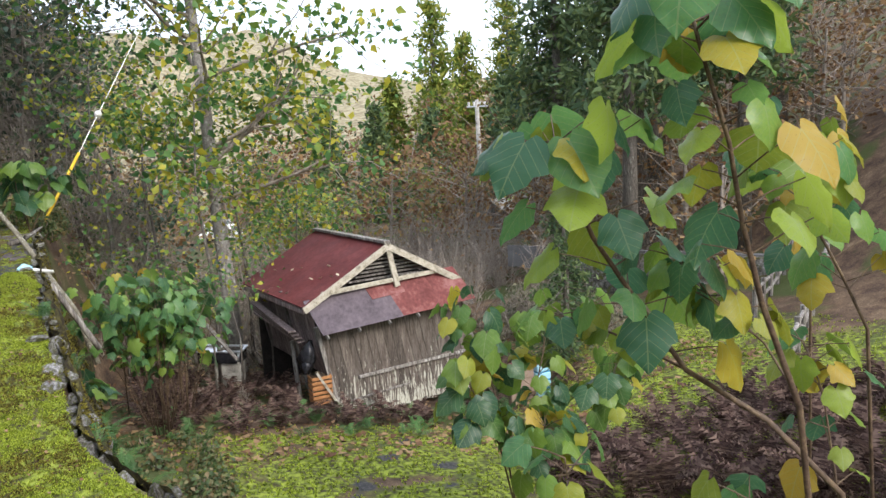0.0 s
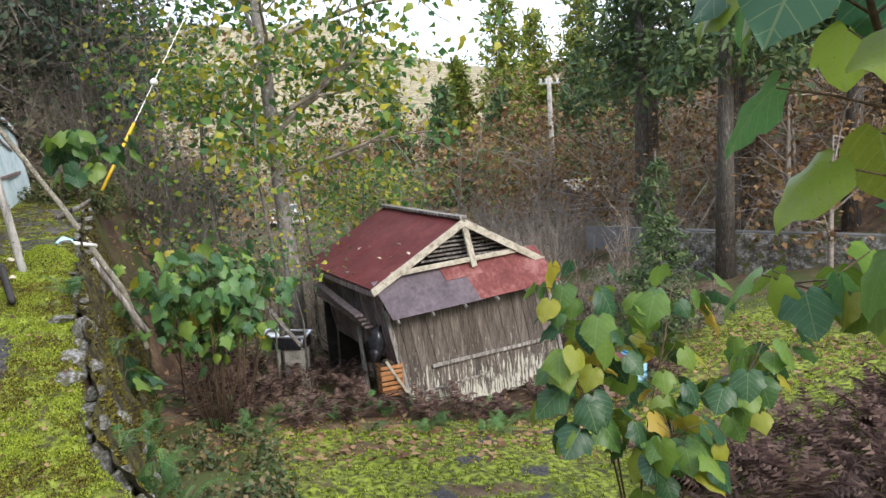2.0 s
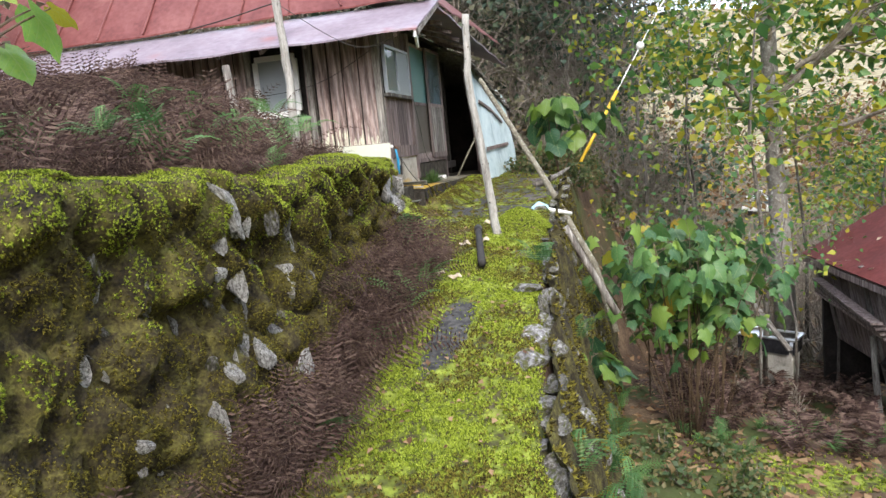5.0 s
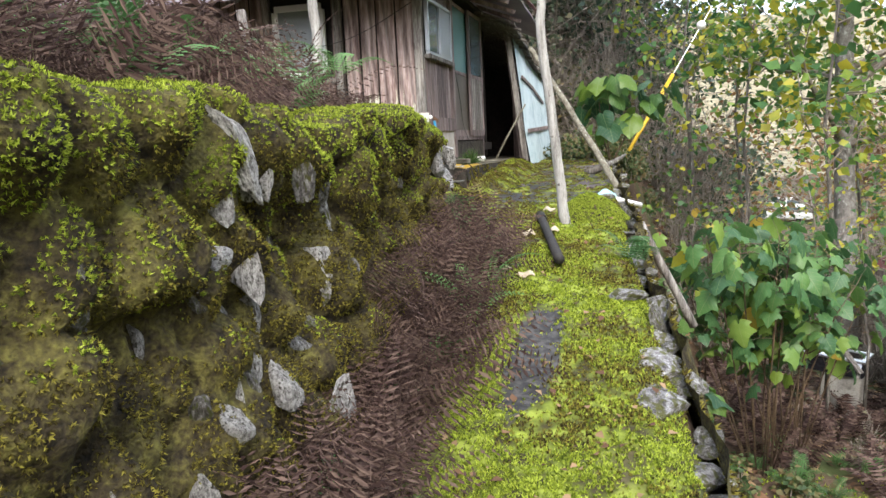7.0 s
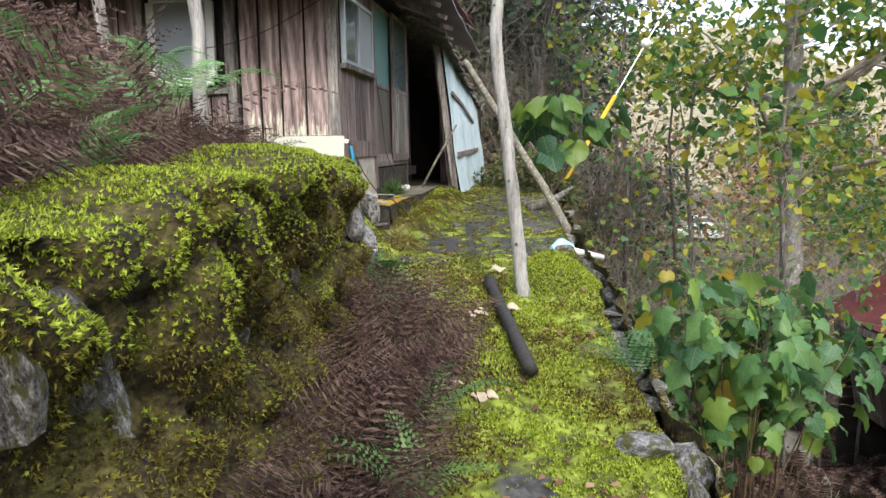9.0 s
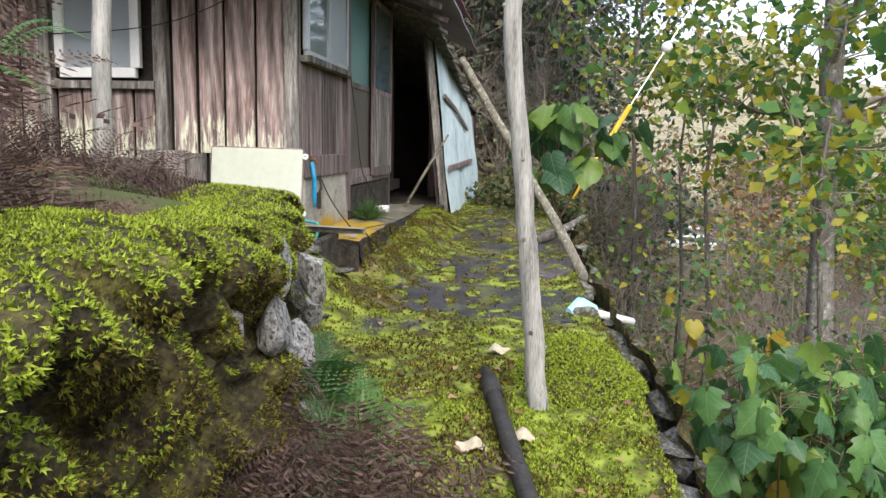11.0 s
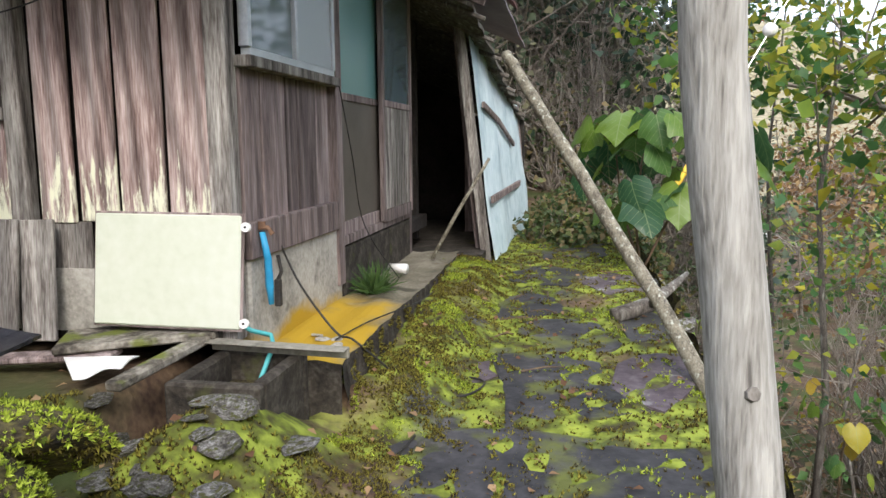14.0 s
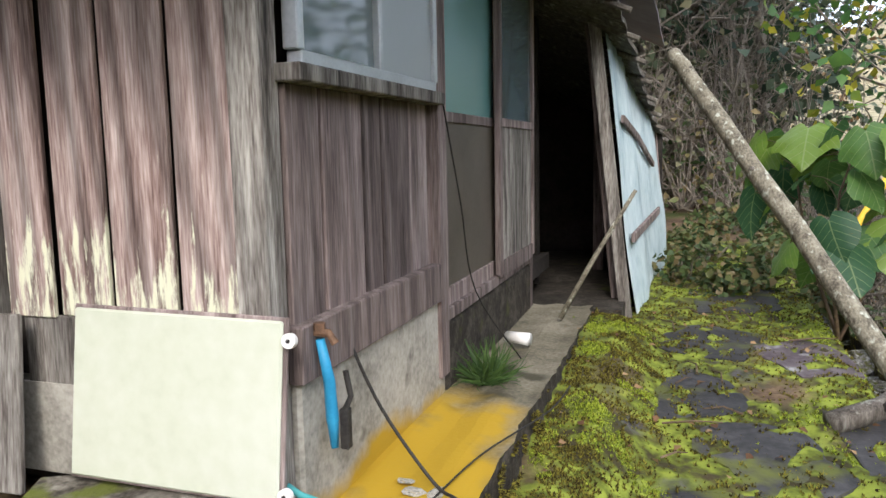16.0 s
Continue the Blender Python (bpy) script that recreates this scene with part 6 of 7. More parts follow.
# ---- beside the shed ----
zs = float(land(2.75, 19.1))
sink = thing("kitchen_sink", "discarded stainless sink with dark sides on a grey stand", "sink")
c, u, w = Vector((2.75, 19.05, -3.2)), Vector((0.89, -0.45, -0.06)).normalized(), Vector((0.45, 0.89, 0))
sm4 = Matrix((u, w, u.cross(w))).transposed().to_4x4()
sm4.translation = c
def inpose(name, geo, mat, parent, m, label="", smooth=False):
    o = part(name, geo, mat, parent, label, smooth)
    o.matrix_world = m
    return o
rim = Geo()
for cc, s in (((0, -0.29, 0), (1.1, 0.06, 0.04)), ((0, 0.29, 0), (1.1, 0.06, 0.04)), ((-0.51, 0, 0), (0.08, 0.52, 0.04)), ((0.51, 0, 0), (0.08, 0.52, 0.04)), ((-0.1, 0, 0.0), (0.06, 0.52, 0.04))):
    rim.box(cc, s, None, 0.008)
inpose("rim", rim, M["steel"], sink, sm4)
inpose("bowl", Geo().box((0.2, 0, -0.13), (0.56, 0.52, 0.02)), M["steel"], sink, sm4)
inpose("drainer", Geo().box((-0.3, 0, -0.04), (0.36, 0.52, 0.02)), M["steel"], sink, sm4)
inpose("side", Geo().box((-0.05, -0.27, -0.16), (0.95, 0.03, 0.26)).box((-0.52, 0, -0.16), (0.03, 0.5, 0.26)).box((0.5, 0, -0.16), (0.03, 0.5, 0.26)), M["bag"], sink, sm4, "black sheet side")
inpose("stand", Geo().box((0.18, 0, (zs - c.z) / 2 - 0.2), (0.62, 0.44, (c.z - zs) - 0.3 + 0.15), None, 0.02), M["concrete"], sink, sm4, "grey block stand")
lb = whole("pale_board", Geo().beam((2.05, 18.75, -1.95), (2.9, 18.0, -3.25), 0.13, 0.03), M["board_grey"], "pale green weathered board leaning behind the sink", "board")
bag = Geo().tube([(4.12, 16.25, -3.25), (4.1, 16.22, -3.0), (4.18, 16.25, -2.78), (4.22, 16.28, -2.6)], [0.10, 0.17, 0.13, 0.03], 9, 0.5, 3).tube([(4.0, 16.1, -3.3), (4.02, 16.12, -3.1), (4.08, 16.15, -2.95)], [0.08, 0.13, 0.02], 8, 0.5, 9)
whole("rubbish_bag", bag, M["bag"], "black rubbish bag hung by the shed corner", "bag", smooth=True)
for k, zz in enumerate((-3.95, -3.62)):
    cr = thing("wooden_crate", "open orange-brown wooden crate stacked beside the shed", "crate", "crates beside the shed")
    for q in range(3):
        part("slat", Geo().box((4.32, 15.98, zz + q * 0.1), (0.42, 0.015, 0.07), None, 0.003), M["orange_wood"], cr)
        part("slat", Geo().box((4.10, 16.15, zz + q * 0.1), (0.015, 0.36, 0.07), None, 0.003), M["orange_wood"], cr)
        part("slat", Geo().box((4.54, 16.15, zz + q * 0.1), (0.015, 0.36, 0.07), None, 0.003), M["orange_wood"], cr)
    part("base", Geo().box((4.32, 16.15, zz - 0.05), (0.44, 0.36, 0.02)), M["orange_wood"], cr)
bx = thing("cardboard_box", "damp brown cardboard box beside the shed", "box")
zb = float(land(8.7, 14.7))
part("body", Geo().box((8.55, 14.75, zb + 0.36), (0.62, 0.5, 0.78), None, 0.015), M["cardboard"], bx)
part("flap", Geo().box((8.55, 14.75, zb + 0.77), (0.6, 0.5, 0.03), pose(0, 0, 0)), M["shed_patch"], bx, "reddish lid")
bc = thing("plastic_crate", "pale blue plastic crate beside the cardboard box", "crate")
for q in range(4):
    part("band", Geo().box((9.08, 14.62, zb + 0.12 + q * 0.2), (0.36, 0.42, 0.16), None, 0.015), M["pale_blue"], bc)
part("core", Geo().box((9.08, 14.62, zb + 0.42), (0.32, 0.38, 0.84)), M["blue"], bc)
rng = random.Random(3)
for k in range(9):
    s0 = 0.05 + 0.9 * rng.random()
    t0 = 0.1 + 0.8 * rng.random()
    p = shed_at @ (L0.lerp(L1, s0).lerp(T0.lerp(T1, s0), t0 * 0.6) + Vector((0, 0, 0.035)))
    g = Geo().add([Vector((-0.06, 0, 0)), Vector((0, -0.04, 0.012)), Vector((0.07, 0, 0)), Vector((0, 0.045, 0.01)), Vector((0, 0, -0.015))], [(0, 1, 2, 3), (0, 4, 1), (1, 4, 2), (2, 4, 3), (3, 4, 0)])
    lf = whole("fallen_leaf", g, M["hat"], "pale fallen leaf on the shed roof", "leaf", "fallen leaves on the shed roof")
    lf.matrix_world = Matrix.Translation(p) @ pose(0, 0, 0, 0, -22, rng.uniform(0, 360))


# ---- across the valley: pole, hut, road, fence, cars ----
up = thing("utility_pole", "pale concrete utility pole with a crossarm", "utility pole")
ux, uy = 24.4, 44.9
uz = float(land(ux, uy)) - 0.5
part("pole", Geo().tube([(ux, uy, uz), (ux, uy, 3.7)], [0.2, 0.13], 12), M["concrete"], up, "", True)
part("crossarm", Geo().beam((ux - 0.75, uy, 3.25), (ux + 0.75, uy - 0.1, 3.25), 0.1, 0.1), M["alu"], up)
for k in range(4):
    part("insulator", Geo().tube([(ux - 0.6 + 0.4 * k, uy, 3.3), (ux - 0.6 + 0.4 * k, uy, 3.55)], [0.06, 0.09], 8), M["white_plastic"], up)
hut = thing("hut", "small far-off grey hut with a low roof", "hut")
hx, hy = 26.5, 44.5
hz = float(land(hx, hy))
part("wall", Geo().box((hx, hy, hz + 0.9), (3.0, 2.4, 1.8)), M["board_grey"], hut)
part("roof", Geo().beam((hx - 1.7, hy - 0.8, hz + 2.0), (hx + 1.7, hy - 0.8, hz + 2.0), 1.7, 0.08, (0, -0.4, 1)).beam((hx - 1.7, hy + 0.8, hz + 2.0), (hx + 1.7, hy + 0.8, hz + 2.0), 1.7, 0.08, (0, 0.4, 1)), M["concrete"], hut)
# road above the lower ground, with a stone kerb wall
rz = lambda x, y: float(land(x, y))
road = Geo().sheet(lambda u, v: (15.5 + 9.5 * u + 1.6 * (1 - v), 23.5 - 15 * u + 3.2 * v, max(-2.95, float(land(15.5 + 9.5 * u + 1.6 * (1 - v), 23.5 - 15 * u + 3.2 * v)) + 0.05)), 40, 4, (0, 0, -0.9))
tagged(part("road", road, M["asphalt"]), "narrow grey asphalt road on a low embankment", "road", kind="structure")
bank = Geo().sheet(lambda u, v: (15.5 + 9.5 * u - 0.35 * v, 23.5 - 15 * u - 0.2 * v - 0.05, -3.0 - 2.2 * v + 0.1 * noise.noise(Vector((u * 40, v * 5, 0)))), 80, 8, (0.3, 0.2, 0))
for q, p in enumerate(bank.v):
    bank.v[q] = (p[0] + 1.5, p[1] - 0.1, p[2])
tagged(part("road_bank", bank, M["stone_moss"]), "dark stone embankment below the road", "embankment", kind="structure")
for fx0, fy0, dx, dy, n in ((13.0, 11.0, 0.95, 0.62, 9), (16.2, 14.8, 1.0, 0.6, 8)):
    fence = thing("log_fence", "rustic log fence along the track", "fence", "fences of the track")
    for k in range(n):
        x, y = fx0 + dx * k, fy0 + dy * k
        z = rz(x, y)
        part("post", Geo().tube([(x, y, z - 0.2), (x, y, z + 0.85)], 0.07, 8), M["board_grey"], fence)
        if k < n - 1:
            z2 = rz(x + dx, y + dy)
            for hh in (0.35, 0.7):
                part("rail", Geo().tube([(x, y, z + hh), (x + dx, y + dy, z2 + hh)], 0.05, 7), M["board_grey"], fence)


def car(label, at, colour):
    t = thing("car", label, "car", "cars in the valley", at=at)
    part("body", Geo().box((0, 0, 0.55), (1.65, 3.8, 0.55), None, 0.12), colour, t)
    part("cabin", Geo().box((0, -0.2, 1.08), (1.45, 2.1, 0.56), None, 0.2), colour, t)
    part("windscreen", Geo().box((0, -1.15, 1.08), (1.2, 0.3, 0.36), None, 0.08), M["glass_dark"], t)
    part("side_window", Geo().box((0, -0.2, 1.1), (1.47, 1.6, 0.34), None, 0.05), M["glass_dark"], t)
    for sx in (-0.72, 0.72):
        for sy in (-1.2, 1.2):
            part("wheel", Geo().tube([(sx - 0.1, sy, 0.3), (sx + 0.1, sy, 0.3)], 0.3, 14), M["cable"], t)
    return t


car("small white car parked far down the valley", Matrix.Translation((12.6, 78.5, rz(12.6, 78.5))) @ pose(0, 0, 0, 0, 0, 25), M["white_paint"])
car("small white car parked far down the valley", Matrix.Translation((11.7, 72.0, rz(11.7, 72.0))) @ pose(0, 0, 0, 0, 0, 60), M["white_paint"])


# ---- ferns, moss and leaves of the path and banks ----
R = np.random.RandomState(77)


def on_land(x, y, dz=0.0):
    return np.stack([x, y, land(x, y) + dz], 1)


# moss of the path
n = 165000
y = 5.2 + R.beta(1.1, 1.6, n) * 16
x = wall_x(y) + 0.12 + R.uniform(0, 1, n) * (edge_x(y) + 0.16 - wall_x(y) - 0.12)
keep = (R.uniform(0, 1, n) < moss_mask(x, y) * (1 - 0.95 * np.clip(track_mask(x, y) * 1.3, 0, 1)) * (0.35 + 0.75 * (waves(x, y, 0.5, 41) > -0.35))) & ~((x < HX + 0.5) & (y > 13.4)) & ~((y > 13.2) & (R.uniform(0, 1, n) < 0.12))
pos = on_land(x, y)[keep]
up3 = np.tile([[0, 0, 1.0]], (len(pos), 1))
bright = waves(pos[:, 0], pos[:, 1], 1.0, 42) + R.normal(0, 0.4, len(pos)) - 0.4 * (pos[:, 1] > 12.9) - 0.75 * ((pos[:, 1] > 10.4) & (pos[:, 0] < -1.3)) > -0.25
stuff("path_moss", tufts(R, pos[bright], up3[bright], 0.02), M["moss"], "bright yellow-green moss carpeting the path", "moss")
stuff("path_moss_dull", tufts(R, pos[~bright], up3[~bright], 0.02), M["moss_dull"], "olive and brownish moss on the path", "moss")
# moss of the lower lawn
n = 46000
x, y = R.uniform(-0.2, 17, n), R.uniform(4, 19, n)
keep = R.uniform(0, 1, n) < moss_mask(x, y) * (1 - np.clip(track_mask(x, y), 0, 0.95)) * (x > edge_x(y) + 0.8)
pos = on_land(x, y)[keep]
stuff("lawn_moss", tufts(R, pos, np.tile([[0, 0, 1.0]], (len(pos), 1)), 0.055), M["moss"], "yellow-green moss on the lower ground", "moss")


def face_points(fn, y0, y1, h0, h1, n, rnd):
    ys, hs = rnd.uniform(y0, y1, n), rnd.uniform(h0, h1, n)
    p = np.array([fn(a, b) for a, b in zip(ys, hs)])
    q = np.array([fn(a + 0.02, b) for a, b in zip(ys, hs)]) - p
    s = np.array([fn(a, b + 0.02) for a, b in zip(ys, hs)]) - p
    nn = np.cross(q, s)
    nn /= np.linalg.norm(nn, axis=1, keepdims=True) + 1e-9
    nn *= np.sign(nn[:, 0:1] + 0.6 * nn[:, 2:3])
    return p, nn, hs, ys


p, nn, hs, ys = face_points(left_face, 4.9, 12.4, 0.06, 1.34, 122000, R)
gap = np.array([wall_cell(a, b) for a, b in zip(ys, hs)])
dens = waves(ys * 1.0, hs * 1.3, 0.5, 51)
bare = waves(ys, hs * 1.5, 0.33, 54)
keep = ((ys < 10.8) | (hs > 0.85) | (R.uniform(0, 1, len(hs)) < 0.5)) & ((gap > 0.16) | (hs > 0.95)) & (bare + 1.2 * np.clip(hs - 0.55, 0, 1) + R.normal(0, 0.15, len(hs)) > -0.7)
p, nn, hs, ys, dens = p[keep], nn[keep], hs[keep], ys[keep], dens[keep]
# brighter tufts near the brow and where the face turns up, duller elsewhere
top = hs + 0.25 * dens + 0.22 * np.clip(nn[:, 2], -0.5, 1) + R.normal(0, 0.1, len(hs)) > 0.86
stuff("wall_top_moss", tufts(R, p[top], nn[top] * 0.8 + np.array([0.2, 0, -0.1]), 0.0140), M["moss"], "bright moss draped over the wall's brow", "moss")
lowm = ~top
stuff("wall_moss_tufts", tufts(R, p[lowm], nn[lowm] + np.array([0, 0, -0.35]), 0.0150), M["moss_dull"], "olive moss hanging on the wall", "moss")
p, nn, hs, ys = face_points(right_face, 5.2, 18, 0.0, 1.0, 14000, R)
sel = waves(ys, hs * 2.5, 0.7, 52) > -0.1
stuff("path_wall_moss", tufts(R, p[sel], nn[sel], 0.045), M["moss_dull"], "olive moss on the lower wall", "moss")
u, v = R.uniform(0, 6.28, 7000), np.sqrt(R.uniform(0, 1, 7000))
mp = np.stack([-1.0 + 0.36 * v * np.cos(u), 12.25 + 0.48 * v * np.sin(u), 0.19 * np.cos(v * 1.57) - 0.05 * v], 1)
stuff("mound_moss", tufts(R, mp, np.stack([v * np.cos(u), v * np.sin(u), 1 - 0.5 * v], 1), 0.018), M["moss"], "bright moss cushion on the path edge", "moss")

u, v = R.uniform(0, 1, 5200), R.uniform(0, 1, 5200)
sel = waves(u * 5, v * 0.6, 0.5, 61) + 0.7 * v > 0.1
u, v = u[sel], v[sel]
rp = np.stack([HX + 0.475 + 0.03 * v, 14.02 + 3.5 * u, 0.40 - 0.3 * v], 1)
stuff("step_moss", tufts(R, rp, np.tile([[1.0, 0, 0.2]], (len(rp), 1)), 0.02), M["moss_dull"], "olive moss on the step's riser", "moss")

x, y = R.uniform(-2.52, -1.95, 26000), R.uniform(13.1, 17.5, 26000)
sel = waves(x, y, 0.45, 71) - 1.1 * np.clip((x + 2.3) / 0.35, 0, 1) + R.normal(0, 0.25, len(x)) > -0.35
x, y = x[sel], y[sel]
lit = waves(x, y, 0.6, 72) > 0.3
for nm, q, mt, lb in (("step_foot_moss", lit, "moss", "green moss along the foot of the step"), ("step_foot_moss_dull", ~lit, "moss_dull", "olive moss along the foot of the step")):
    stuff(nm, tufts(R, on_land(x[q], y[q]), np.tile([[0, 0, 1.0]], (q.sum(), 1)), 0.015), M[mt], lb, "moss")

# dead ferns: on the terrace, along the wall's foot, about the shed
n = 270
x, y = R.uniform(-5.6, -2.15, n), R.uniform(4.0, 12.9, n)
x = np.minimum(x, wall_x(y) - 0.3)
keep = ~((y > 9.4) & (x > -3.6)) & ~((y > 11.6) & (x > -4.3)) & (y < 12.6)
bank = on_land(x, y, 0.02)[keep]
y2 = R.uniform(4.8, 10.8, 120)
foot = on_land(wall_x(y2) + R.uniform(0.08, 0.40, 120), y2, 0.0)
x3, y3 = R.uniform(-6.0, -4.2, 70), R.uniform(9.0, 12.3, 70)
rear = on_land(x3, y3, 0.02)
y4 = R.uniform(4.5, 10.4, 130)
brow = on_land(wall_x(y4) - R.uniform(0.35, 0.8, 130), y4, 0.0)
x5, y5 = R.uniform(-4.7, -3.05, 60), R.uniform(10.3, 12.2, 60)
brink = on_land(x5, y5, 0.02)
face = face_points(left_face, 8.2, 10.9, 0.05, 0.45, 60, R)[0]
stuff("dead_ferns", joined(fronds(R, rear, 6, 0.9, (0.45, 1.3), dry=True), fronds(R, bank, 6, 0.72, (0.35, 1.3), dry=True), fronds(R, foot, 6, 0.58, (0.15, 1.25), dry=True), fronds(R, face, 4, 0.4, (-0.3, 0.9), dry=True), fronds(R, brink, 6, 0.34, (0.0, 0.9), dry=True), fronds(R, brow, 5, 0.36, (0.0, 0.9), dry=True)), M["fern_dry"], "dead red-brown ferns over the bank", "ferns")
n = 330
x, y = R.uniform(0.6, 10, n), R.uniform(14.3, 21, n)
keep = ~((x > 4.3) & (x < 9) & (y > 15.9))
shedf = on_land(x, y)[keep]
stuff("dead_ferns_by_shed", fronds(R, shedf, 5, 0.6, (0.1, 1.0)), M["fern_dry"], "dead brown ferns in front of the shed", "ferns")

x, y = R.uniform(6.3, 12.5, 170), R.uniform(5.5, 10.5, 170)
x = np.maximum(x, 15.2 - y)
stuff("dead_ferns_on_slope", fronds(R, on_land(x, y), 6, 0.85, (0.1, 1.1)), M["fern_dry"], "dead brown ferns on the slope under the tall shrub", "ferns")

rngp = random.Random(91)
FERN = []
for k in range(3):
    rr = np.random.RandomState(200 + k)
    v, f = fronds(rr, np.zeros((1, 3)), 7, 0.5, (0.1, 0.75), True)
    FERN.append(raw_mesh("fern", v, f, M["fern_green"]))
spots = []
for k in range(32):
    y = rngp.uniform(5.6, 10.6)
    x = float(wall_x(y)) - rngp.uniform(0.3, 1.6)
    spots.append((x, y, float(land(x, y)) + rngp.uniform(0.12, 0.28), rngp.uniform(0.45, 0.8)))
for k in range(6):
    y = rngp.uniform(9.0, 12.0)
    spots.append((rngp.uniform(-5.4, -3.2), y, float(land(-4.0, y)) + rngp.uniform(0.25, 0.55), rngp.uniform(0.5, 0.9)))
for k in range(16):
    y = rngp.uniform(7, 12)
    spots.append((float(wall_x(y)) + rngp.uniform(0.1, 0.4), y, None, rngp.uniform(0.5, 0.85)))
for k in range(60):
    spots.append((rngp.uniform(0.6, 9.5), rngp.uniform(13.4, 15.8), None, rngp.uniform(0.45, 0.85)))
for k in range(16):
    y = rngp.uniform(7.5, 14)
    p = right_face(y, rngp.uniform(0.15, 0.95))
    spots.append((p.x, p.y, p.z, rngp.uniform(0.6, 1.0)))
spots += [(-2.15, 11.7, 0.05, 0.45), (-3.75, 12.95, 0.45, 0.4), (-0.62, 10.55, -0.2, 0.8), (-2.2, 11.6, 0.1, 0.5)]
for x, y, z, s in spots:
    ob = new("fern", FERN[rngp.randrange(3)])
    tagged(ob, "small green fern growing among moss and stones", "fern", "green ferns")
    z = float(land(x, y)) + 0.02 if z is None else z
    if x < float(wall_x(y)) + 0.05 and y < 12.2:
        z = max(z, left_face(y, 1.05).z - 0.02)
    ob.matrix_world = Matrix.Translation((x, y, z)) @ pose(0, 0, 0, rngp.uniform(-15, 15), rngp.uniform(-15, 15), rngp.uniform(0, 360)) @ Matrix.Diagonal((s, s, s, 1))

# fallen leaves on the banks and woodland floor
n = 9000
x, y = R.uniform(-1.0, 14, n), R.uniform(12, 34, n)
keep = (x > edge_x(y) + 0.3)
pos = on_land(x, y, 0.02)[keep]
n = len(pos)
lv = scatter(LEAF_V, LEAF_F, pos, rot_from(R.normal(0, 0.25, (n, 3)) + np.array([0, 0, 1.0]), R.uniform(0, 6.28, n)), R.uniform(0.08, 0.2, n))
n = 900
y = R.uniform(6, 20, n)
x = R.uniform(0, 1, n) * (edge_x(y) - wall_x(y)) + wall_x(y)
pos = on_land(x, y, 0.025)
lp = scatter(LEAF_V, LEAF_F, pos, rot_from(R.normal(0, 0.3, (n, 3)) + np.array([0, 0, 1.0]), R.uniform(0, 6.28, n)), R.uniform(0.02, 0.06, n))
stuff("leaf_litter", joined(lv, lp), M["litter"], "brown fallen leaves strewn on the ground", "leaves")

# ---- broad-leaved shrubs ----
rngs = random.Random(404)
gz = lambda x, y: float(land(x, y))
crowned_shrub("broad_leaved_shrub", "tall shrub with big green and yellowing heart-shaped leaves on dark stems", [
    ([(3.6, 2.75, gz(3.6, 2.75)), (3.49, 2.9, -0.29), (3.27, 3.2, 0.08), (2.95, 3.5, 0.36), (2.66, 3.55, 0.78), (2.36, 3.55, 1.19), (2.2, 3.55, 1.53), (2.13, 3.55, 1.70)], 0.021, 0.34, 8, 11, 0.45, 0.22),
    ([(3.15, 2.6, gz(3.15, 2.6)), (2.96, 2.75, 0.37), (2.76, 2.8, 0.9), (2.66, 2.83, 1.3), (2.6, 2.85, 1.66), (2.47, 2.9, 2.11), (2.44, 2.92, 2.26)], 0.018, 0.31, 8, 11, 0.42, 0.2),
    ([(4.4, 3.2, gz(4.4, 3.2)), (4.32, 3.35, 0.4), (4.2, 3.45, 0.75), (4.0, 3.6, 1.25), (3.9, 3.6, 1.5)], 0.014, 0.28, 7, 9, 0.4, 0.35),
    ([(2.95, 3.5, 0.36), (2.85, 3.75, 0.45), (2.73, 4.0, 0.54), (2.5, 4.15, 0.64)], 0.008, 0.2, 5, 5, 0.3, 0.5),
    ([(2.97, 2.76, 0.4), (3.12, 3.1, 0.58), (3.0, 3.35, 0.8), (2.81, 3.4, 1.04)], 0.008, 0.22, 6, 6, 0.35, 0.7),
    ([(4.7, 4.0, gz(4.7, 4.0)), (4.62, 4.0, 0.4), (4.55, 4.0, 1.2), (4.45, 4.0, 1.75)], 0.012, 0.26, 7, 7, 0.45, 0.5),
    ([(2.3, 3.65, gz(2.3, 3.65)), (2.15, 3.5, -0.35), (2.0, 3.35, 0.12)], 0.009, 0.2, 4, 3, 0.5, 0.6),
    ([(3.1, 3.1, gz(3.1, 3.1)), (3.0, 3.05, -0.7), (2.9, 3.0, -0.2)], 0.009, 0.22, 6, 6, 0.3, 0.5),
    ([(3.6, 2.75, gz(3.6, 2.75)), (3.75, 3.1, -0.5), (3.85, 3.3, 0.1), (3.8, 3.4, 0.4)], 0.01, 0.24, 6, 7, 0.35, 0.6),
], rngs)
crowned_shrub("broad_leaved_shrub", "young broad-leaved shoot leaning out from the terrace brow", [
    ([(-2.35, 6.3, gz(-2.35, 6.3)), (-2.15, 6.1, 1.15), (-1.85, 5.9, 1.36), (-1.62, 5.75, 1.45)], 0.009, 0.17, 4, 2, 0.6, 0.4),
], rngs)
